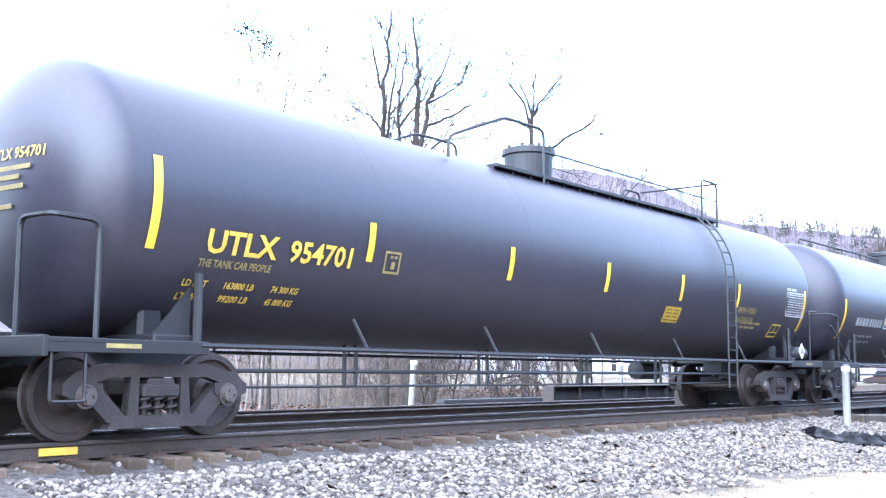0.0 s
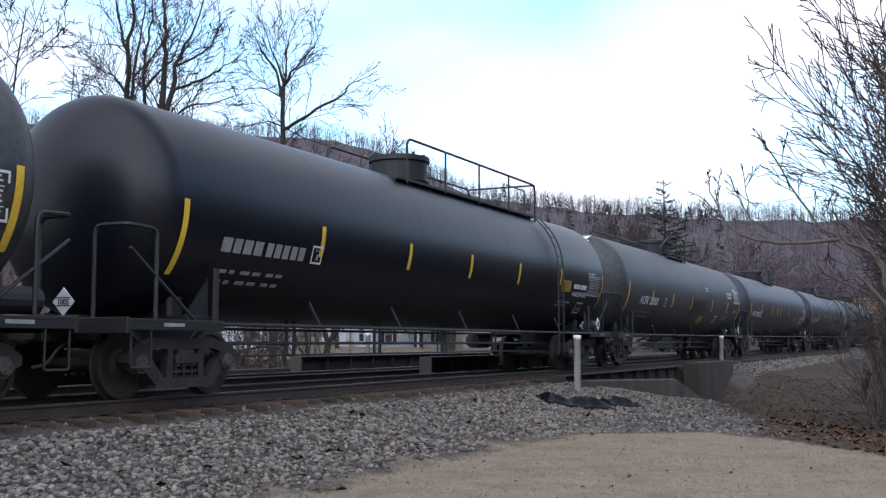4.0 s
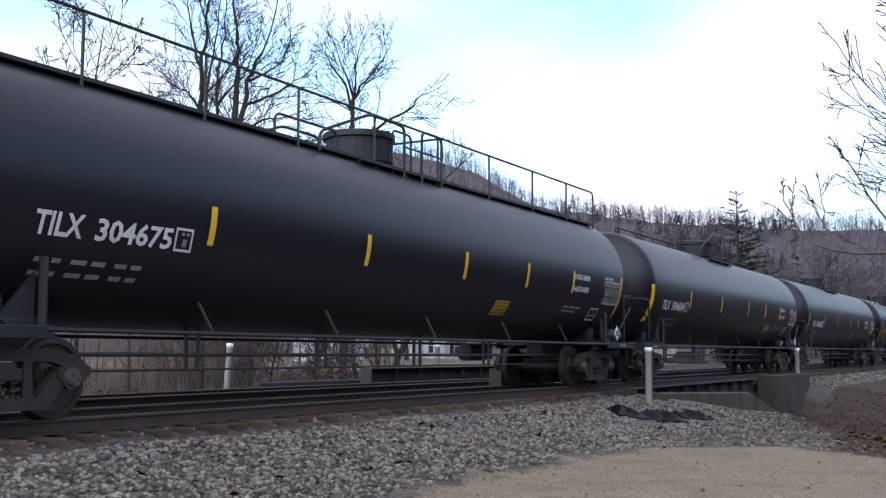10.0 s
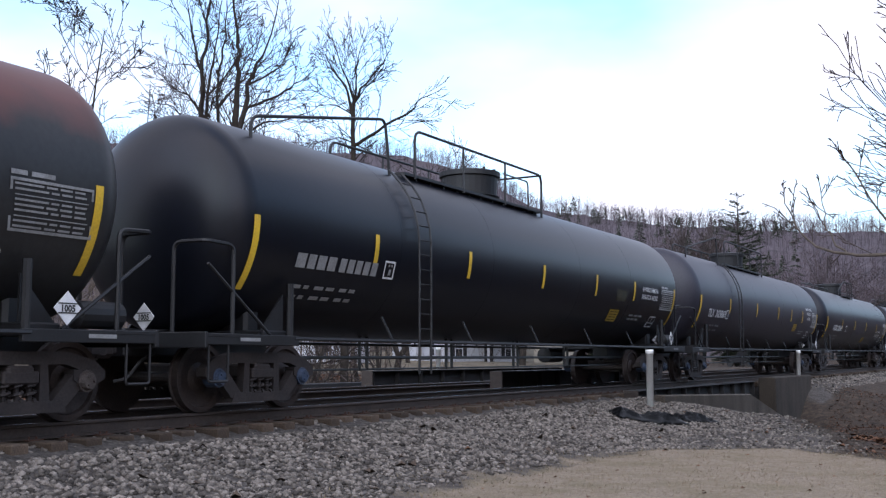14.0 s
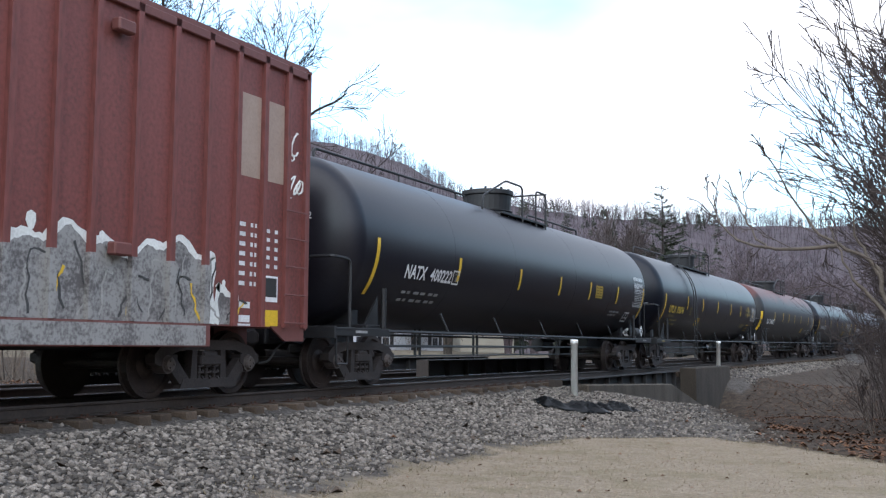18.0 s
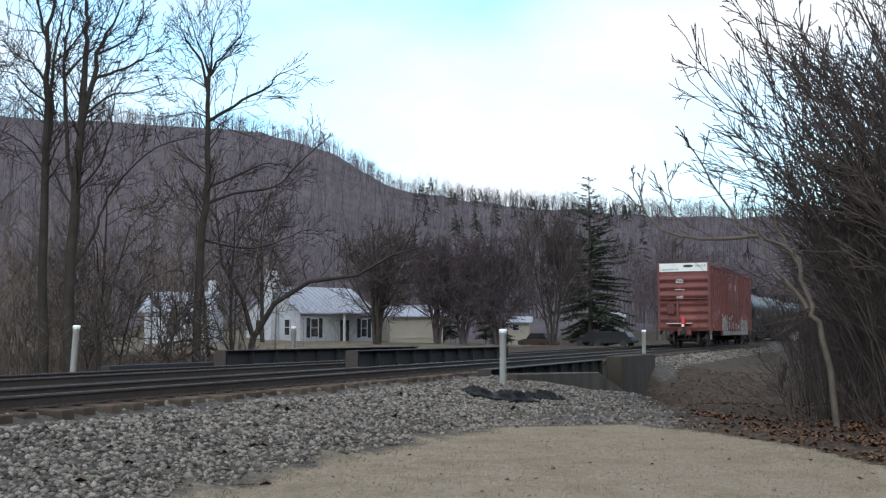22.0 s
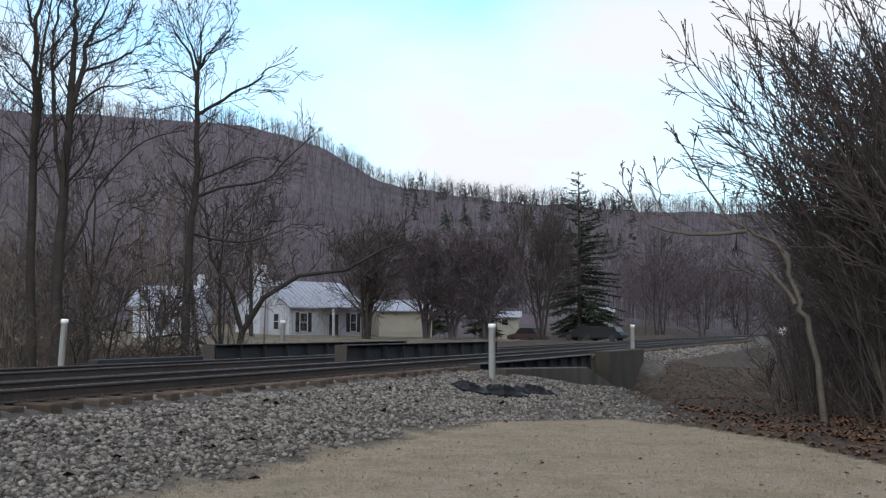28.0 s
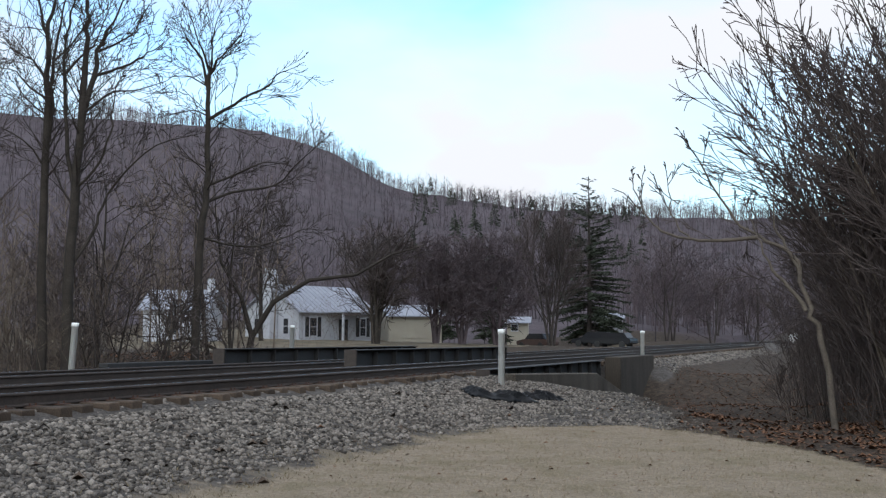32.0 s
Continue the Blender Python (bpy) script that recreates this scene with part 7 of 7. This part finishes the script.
    flat_bars([(18.66 + 0.28 * (i % 2), 2.36 - (i // 2) * 0.13, 0.16 - 0.08 * (i % 2), 0.055) for i in range(10)], "paint_white", car, X)
    flat_bars([(18.66, 1.35, 0.38, 0.38)], "placard_white", car, X)
    flat_bars([(18.69, 1.42, 0.32, 0.28)], "placard_black", car, X + 0.003)
    flat_bars([(18.66, 0.99, 0.4, 0.24)], "stripe_yellow", car, X)
    flat_bars([(18.1, 1.24, 0.26, 0.09), (18.1, 1.04, 0.26, 0.1), (18.08, 0.99, 0.3, 0.03)], "paint_white", car, X)
    # sprayed grey fields with pale, ragged upper edges, on wall and doors
    rnd = random.Random(7)

    def ribbon(name, pts, widths, x, material, label=""):
        """A painted line of uneven width along (y, z) points."""
        verts, faces = [], []
        for i, (p, w_) in enumerate(zip(pts, widths)):
            a, b = pts[max(i - 1, 0)], pts[min(i + 1, len(pts) - 1)]
            dy, dz = b[0] - a[0], b[1] - a[1]
            n_ = math.hypot(dy, dz) or 1
            verts += [(x, p[0] - dz / n_ * w_, p[1] + dy / n_ * w_), (x, p[0] + dz / n_ * w_, p[1] - dy / n_ * w_)]
        for i in range(len(pts) - 1):
            faces.append((2 * i, 2 * i + 1, 2 * i + 3, 2 * i + 2))
        return part(name, flat_mesh(name, verts, faces), material, car, label)

    def sprayed(y0, y1, zt, x, tags, z0=1.0):
        """A grey lettered field: wavy top, thick white outline with drips and bulbs, dark letter strokes, touches of yellow."""
        n = int((y1 - y0) / 0.06)
        ph = rnd.uniform(0, 6)
        top = [zt + 0.1 * math.sin(i * 0.21 + ph) + 0.06 * math.sin(i * 0.57 + ph * 2) + rnd.uniform(-0.02, 0.02) for i in range(n + 1)]
        ys = [y0 + (y1 - y0) * i / n for i in range(n + 1)]
        k = n + 1
        verts = [(x, y, z0) for y in ys] + [(x, y, t) for y, t in zip(ys, top)]
        part("spray_paint", flat_mesh("spray_paint", verts, [(i, i + 1, k + i + 1, k + i) for i in range(n)]), "graffiti_grey", car, "grey spray-painted field")
        line = [(y0 + 0.02 * math.sin(j), z0 + (top[0] - z0) * j / 9) for j in range(10)] + list(zip(ys, top)) + [(y1 + 0.02 * math.sin(j), top[-1] - (top[-1] - z0) * j / 9) for j in range(10)]
        ribbon("spray_edge", line, [0.022 + 0.028 * abs(math.sin(j * 0.33 + ph)) + rnd.uniform(0, 0.012) for j in range(len(line))], x + 0.003, "box_white", "ragged white spray outline")
        for _ in range(max(2, int((y1 - y0) * 1.1))):
            j = rnd.randrange(n)
            c, r0 = (ys[j], top[j] + rnd.uniform(-0.02, 0.16)), rnd.uniform(0.04, 0.1)
            vs = [(x + 0.005, c[0] + r0 * (0.8 + 0.3 * math.sin(q * 2.3)) * math.cos(q * 0.7854), c[1] + r0 * 1.3 * math.sin(q * 0.7854)) for q in range(8)]
            part("spray_dab", flat_mesh("spray_dab", vs, [tuple(range(8))]), "box_white", car)
        for j in range(tags):
            a = y0 + (y1 - y0) * (j + rnd.uniform(0.2, 0.8)) / tags
            h = (zt - z0) * rnd.uniform(0.5, 0.88)
            lean = rnd.uniform(-0.06, 0.06)
            b = z0 + rnd.uniform(0.02, 0.12)
            pts = [(a + lean * q + 0.025 * math.sin(q * 1.9 + j), b + h * q / 7) for q in range(8)]
            if j % 3 == 1:
                pts += [(pts[-1][0] + 0.06 * q, pts[-1][1] + 0.02 * math.sin(q * 1.2)) for q in range(1, 5)]
            ribbon("spray_stroke", pts, [rnd.uniform(0.008, 0.022) for _ in pts], x + 0.004, "stripe_yellow" if j % 6 == 2 else "graffiti_dark" if j % 2 else "graffiti_mid", "sprayed letter stroke")
    for y in tall:
        top = 1.82 if 5.7 < y < 7.8 else 1.78 if 12.8 < y < 17.4 else 0
        if top:
            bm = bmesh.new()
            box(bm, W + 0.036, y, (1.0 + top) / 2, 0.084, 0.108, top - 1.0)
            part("spray_paint", bm, "graffiti_grey", car, "grey spray-painted side post")
    sprayed(5.72, 7.86, 1.95, X, 11)
    sprayed(7.95, 10.0, 1.8, W + 0.096, 13)
    sprayed(10.6, 12.6, 1.3, W + 0.096, 6)
    sprayed(12.76, 17.5, 1.95, X, 22)
    sprayed(17.6, 18.02, 1.4, X, 3)
    bm = bmesh.new()
    box(bm, W + 0.071, (5.75 + 17.3) / 2, 0.84, 0.004, 11.55, 0.26)
    part("spray_paint", bm, "graffiti_grey", car, "grey spray paint on the side sill")
    bm = bmesh.new()
    for j, (a, b) in enumerate(((19.32, 3.5), (19.42, 3.62), (19.36, 3.0), (19.5, 3.12), (19.58, 3.14))):
        tube(bm, [(X + 0.004, a + 0.09 * math.sin(q * 0.9 + j * 1.7), b + 0.11 * math.cos(q * 0.9 + j) + (0.04 * q if j < 3 else 0)) for q in range(8)], 0.016, 4)
    part("spray_tag", bm, "box_white", car, "white sprayed scrawl")
    return car


M["graffiti_mid"] = mat("graffiti_mid", (0.36, 0.35, 0.33), (0.22, 0.21, 0.2), 0.6, 0, 4, 40)
M["graffiti_dark"] = mat("graffiti_dark", (0.07, 0.07, 0.07), (0.03, 0.03, 0.03), 0.6, 0, 4, 40)
TRAIN.append((box_car(), 14 * LC + LB, LB))


def hopper_car():
    car = tagged(empty("hopper_car"), "tan covered hopper car streaked with rust", "hopper car")
    n = 17.6
    bm = bmesh.new()
    prism(bm, [(1.0, 1.9), (4.2, 1.9), (4.2, 1.9), (n - 1.0, 1.9), (n - 1.0, 4.45), (1.0, 4.45)], 3.0)
    part("body", bm, "hopper_tan", car)
    for y in (4.0, 8.8, 13.6):
        bm = bmesh.new()
        prism(bm, [(y - 2.1, 1.9), (y + 2.1, 1.9), (y + 0.4, 0.7), (y - 0.4, 0.7)], 2.6)
        part("hopper", bm, "hopper_tan", car)
    post = mesh_of(lambda bm: box(bm, 0, 0, 3.15, 0.08, 0.1, 2.5), "hopper_tan")
    for s in (-1, 1):
        for i in range(14):
            o = part("side_post", post, None, car)
            o.location = (s * 1.53, 1.2 + i * 1.17, 0)
        bm = bmesh.new()
        box(bm, s * 1.5, n / 2, 1.0, 0.12, n - 1.8, 0.16)
        part("side_sill", bm, "hopper_tan", car)
    bm = bmesh.new()
    prism(bm, [(-1.5, 4.45), (1.5, 4.45), (1.3, 4.6), (0, 4.68), (-1.3, 4.6)], n - 1.8, Matrix(((0, 1, 0, 0), (1, 0, 0, n / 2), (0, 0, 1, 0), (0, 0, 0, 1))))
    part("roof", bm, "hopper_tan", car)
    bm = bmesh.new()
    for i in range(6):
        box(bm, 0, 2.6 + i * 2.5, 4.74, 1.0, 1.6, 0.14, None, 0.02)
    part("hatch_covers", bm, "hopper_tan", car)
    for e in (0, 1):
        f = (lambda y: y) if e == 0 else (lambda y: n - y)
        bm = bmesh.new()
        box(bm, 0, f(1.2), 1.0, 2.9, 1.5, 0.14, None, 0.02)
        for s in (-1, 1):
            box(bm, s * 1.2, f(0.95), 2.6, 0.1, 0.1, 3.4)
            tube(bm, [(s * 1.0, f(0.6), 1.0), (s * 1.0, f(0.6), 4.5)], 0.025, 5)
        for i in range(9):
            tube(bm, [(0.6, f(0.6), 1.2 + i * 0.37), (1.0, f(0.6), 1.2 + i * 0.37)], 0.016, 5)
        part("end_frame", bm, "hopper_tan", car)
        truck(car, f(2.0))
        coupler(car, f(0.6), -1 if e == 0 else 1)
    return car


hop = hopper_car()
TRAIN.append((hop, -1 * LC - 17.6, 17.6))
TRAIN.append((copy_thing(hop, Matrix()), -1 * LC - 35.2, 17.6))


# ---- stones, ties, grass and leaves: last ----
tie = shared("tie", tie_mesh)
plates = shared("plates", plate_mesh)
for i in range(250):
    y = -6.0 + i * 0.5
    o = part("tie", tie, None, near_track)
    w = 0.12 * math.sin(i * 2.7) + 0.06 * math.sin(i * 7.1)
    o.location, o.rotation_euler = (NEAR_X + float(bend(y)) + w * 0.5, y, float(grade(y)) + 0.004 * math.sin(i * 3.3)), (0, 0, 0.012 * math.sin(i * 1.9))
for i in range(60):
    y = 2.0 + i * 0.5
    p_ = part("tie_plates", plates, None, near_track)
    p_.location = (NEAR_X + float(bend(y)), y, float(grade(y)) + 0.0)

bm = bmesh.new()
box(bm, NEAR_X + 0.753 + 0.02, 5.9, -0.09, 0.03, 0.42, 0.075)
part("paint_mark", bm, "paint_yellow", near_track, "yellow paint mark on the rail's web")


def joined_ties(xc, ys):
    V, F = [], []
    for y in ys:
        b = len(V)
        x0, z0 = xc + float(bend(y)), float(grade(y))
        for dx in (-1.3, 1.3):
            for dy in (-0.11, 0.11):
                for dz in (-0.35, -0.177):
                    V.append((x0 + dx, y + dy, z0 + dz))
        F += [(b + 1, b + 3, b + 7, b + 5), (b, b + 1, b + 5, b + 4), (b + 2, b + 6, b + 7, b + 3), (b, b + 2, b + 3, b + 1), (b + 4, b + 5, b + 7, b + 6)]
    return flat_mesh("far_ties", V, F)


tagged(part("far_ties", joined_ties(FAR_X, np.arange(-60, 160, 0.5)), "tie_wood", far_track), "timber ties of the second track", kind="stuff")
tagged(part("far_ties", joined_ties(NEAR_X, np.concatenate([np.arange(-80, -6.2, 0.5), np.arange(119, 260, 0.5)])), "tie_wood", near_track), "timber ties further along the track", kind="stuff")

ICO = bmesh.new()
bmesh.ops.create_icosphere(ICO, subdivisions=1, radius=1.0)
ICO_V, ICO_F = np.array([v.co[:] for v in ICO.verts]), np.array([[v.index for v in f.verts] for f in ICO.faces])
ICO.free()


def stones(name, x, y, lo, hi, seed, label, sink=0.25):
    rng = np.random.default_rng(seed)
    n = len(x)
    z = land(x, y)
    s = rng.uniform(lo, hi, n)
    sc = rng.uniform(0.6, 1.3, (n, 1, 3)) * s[:, None, None]
    v = ICO_V[None] * rng.uniform(0.72, 1.2, (n, 12, 1)) * sc
    q = rng.uniform(0, 2 * math.pi, n)
    c, k = np.cos(q)[:, None], np.sin(q)[:, None]
    v = np.stack([v[..., 0] * c - v[..., 1] * k, v[..., 0] * k + v[..., 1] * c, v[..., 2] * 0.75], -1)
    v += np.stack([x, y, z + s * (0.45 - sink)], 1)[:, None]
    f = (ICO_F[None] + (np.arange(n) * 12)[:, None, None]).reshape(-1, 3)
    me = bpy.data.meshes.new(name)
    me.vertices.add(n * 12)
    me.vertices.foreach_set("co", v.ravel().astype(np.float32))
    me.loops.add(len(f) * 3)
    me.loops.foreach_set("vertex_index", f.ravel().astype(np.int32))
    me.polygons.add(len(f))
    me.polygons.foreach_set("loop_start", (np.arange(len(f)) * 3).astype(np.int32))
    me.update(calc_edges=True)
    me.materials.append(M["stone"])
    return tagged(new(name, me), label, "ballast stones", kind="stuff")


rng = np.random.default_rng(44)
x = rng.uniform(-9.1, -6.0, 24000)
y = 5.0 + 23.0 * rng.random(24000) ** 1.15
ok = (grass_mask(x, y) < 0.4) & (rng.random(24000) < np.interp(x, [-9.2, -8.9, -7.0, -6.0], [0.5, 1, 1, 0.45]))
stones("ballast_stones", x[ok], y[ok], 0.016, 0.047, 1, "crushed grey ballast on the track shoulder")
x, y = rng.uniform(-8.0, -2.0, 9000), rng.uniform(17.5, 30.0, 9000)
ok = (grass_mask(x, y) < 0.4) & (gully(x, y) < 0.6) & (x < np.interp(y, [16.5, 18, 21.5, 25, 28.3, 30], [-2.0, -2.8, -3.8, -5.1, -6.3, -7.5]) + rng.normal(0, 0.4, 9000))
stones("gravel", x[ok], y[ok], 0.016, 0.042, 2, "loose grey gravel by the bridge")
x, y = rng.uniform(-9.2, -7.5, 2600), rng.uniform(45.5, 90, 2600)
stones("ballast_stones_far", x + bend(y), y, 0.035, 0.07, 3, "crushed grey ballast beyond the bridge")
x, y = rng.uniform(-11.9, -9.2, 5000), rng.uniform(4, 30, 5000)
stones("track_stones", x, y, 0.025, 0.05, 4, "ballast between the ties", 0.6)


def flakes(name, x, y, size, seed, material, label, up):
    """Small bent blades or curled leaves lying about."""
    rng = np.random.default_rng(seed)
    n = len(x)
    z = land(x, y)
    q = rng.uniform(0, 2 * math.pi, n)
    s = rng.uniform(0.5, 1.2, n) * size
    d = np.stack([np.cos(q), np.sin(q), np.zeros(n)], 1)
    p = np.stack([-np.sin(q), np.cos(q), np.zeros(n)], 1)
    o = np.stack([x, y, z], 1)
    if up:
        w = 0.16
        lean = rng.normal(0, 0.5, (n, 2))
        tip = np.stack([lean[:, 0], lean[:, 1], rng.uniform(0.4, 1.0, n)], 1)
        v = np.stack([o - d * s[:, None] * w, o + d * s[:, None] * w, o + tip * s[:, None]], 1).reshape(-1, 3)
        f = np.arange(n * 3).reshape(-1, 3)
        k = 3
    else:
        h = rng.uniform(0.1, 0.6, n)
        up_ = np.array([0, 0, 1.0])
        v = np.stack([o + up_ * 0.01, o + d * s[:, None] * 0.5 + p * s[:, None] * 0.4 + up_ * (s * h)[:, None], o + d * s[:, None] + up_ * 0.012, o + d * s[:, None] * 0.5 - p * s[:, None] * 0.4 + up_ * (s * h * 0.7)[:, None]], 1).reshape(-1, 3)
        f = np.arange(n * 4).reshape(-1, 4)
        k = 4
    me = bpy.data.meshes.new(name)
    me.vertices.add(len(v))
    me.vertices.foreach_set("co", v.ravel().astype(np.float32))
    me.loops.add(len(f) * k)
    me.loops.foreach_set("vertex_index", f.ravel().astype(np.int32))
    me.polygons.add(len(f))
    me.polygons.foreach_set("loop_start", (np.arange(len(f)) * k).astype(np.int32))
    me.update(calc_edges=True)
    me.materials.append(M[material])
    return tagged(new(name, me), label, "ground cover", kind="stuff")


x, y = rng.uniform(-7.0, 4.0, 60000), rng.uniform(5, 20.5, 60000)
ok = grass_mask(x, y) > rng.uniform(0.3, 0.9, 60000)
flakes("dry_grass", x[ok], y[ok], 0.034, 5, "grass_blade", "short dry winter grass", True)
x, y = rng.uniform(-7.5, 6.0, 26000), rng.uniform(13.0, 48.0, 26000)
ok = (grass_mask(x, y) < 0.3) & (rng.random(26000) < np.maximum(np.interp(x + 0.43 * (y - 20), [-3, -0.5, 1.5], [0.02, 0.5, 1]), gully(x, y)))
flakes("dead_leaves", x[ok], y[ok], 0.09, 6, "leaf_dead", "brown dead leaves on the bank", False)
x, y = rng.uniform(-3.4, 4.5, 9000), rng.uniform(13.0, 23.0, 9000)
g = grass_mask(x, y)
ok = (g < 0.5) & (rng.random(9000) < np.interp(x + 0.55 * (y - 19), [-3.2, -1.5, 0.5, 4], [0.0, 0.8, 0.6, 0.3])) & (ripple(x, y, 1.9, 3) > -0.25)
flakes("foot_leaves", x[ok], y[ok], 0.11, 17, "leaf_dead", "drift of orange-brown dead leaves at the brush's foot", False)
x, y = rng.uniform(-6.2, 3.0, 160), rng.uniform(9.0, 19.0, 160)
flakes("lawn_leaves", x, y, 0.07, 7, "leaf_dead", "scattered dead leaves on the lawn", False)
x, y = rng.uniform(-34.0, -19.0, 9000), rng.uniform(14.0, 48.0, 9000)
flakes("scrub_litter", x, y, 0.16, 8, "leaf_dead", "leaf litter in the lineside scrub", False)
x, y = rng.uniform(-7.5, 4.0, 40000), rng.uniform(6, 21, 40000)
g = grass_mask(x, y)
ok = (g > 0.08) & (g < 0.75) & (rng.random(40000) < 0.6)
flakes("edge_grass", x[ok], y[ok], 0.05, 15, "grass_edge", "longer dry grass along the lawn's edge", True)
x, y = rng.uniform(-9.0, -6.2, 130), rng.uniform(8, 27, 130)
flakes("bark_chips", x, y, 0.16, 16, "tie_wood", "dark wood splinters on the ballast", False)


# ---- the train's run: place of the front gap's train line along the track, by time ----
RUN = [(0, 4.87), (3, 55.2), (6.5, 113.8), (9, 155.1), (11.5, 196.9), (13, 221.8), (15.5, 263.3), (18, 305.6), (19, 322.5), (19.5, 330.9), (20.5, 348.1), (21.5, 366.0), (23.5, 402.5), (25, 430.0), (32, 560.0)]


def run_at(t):
    return float(np.interp(t, [r[0] for r in RUN], [r[1] for r in RUN]))


def motions():
    times = [i * 0.5 for i in range(65)]
    for car, back, length in TRAIN:
        rows = []
        for t in times:
            y0 = run_at(t) - back
            ya, yb = y0 + 2.0, y0 + length - 2.0
            xa, xb = float(bend(ya)) + NEAR_X, float(bend(yb)) + NEAR_X
            za, zb = float(grade(ya)), float(grade(yb))
            turn = -math.degrees(math.atan2(xb - xa, yb - ya))
            tilt = math.degrees(math.atan2(zb - za, yb - ya))
            s = 2.0 / (yb - ya)
            rows.append((t, pose(xa - (xb - xa) * s, y0, za - (zb - za) * s, tilt, 0, turn)))
        walk(car, rows)


motions()
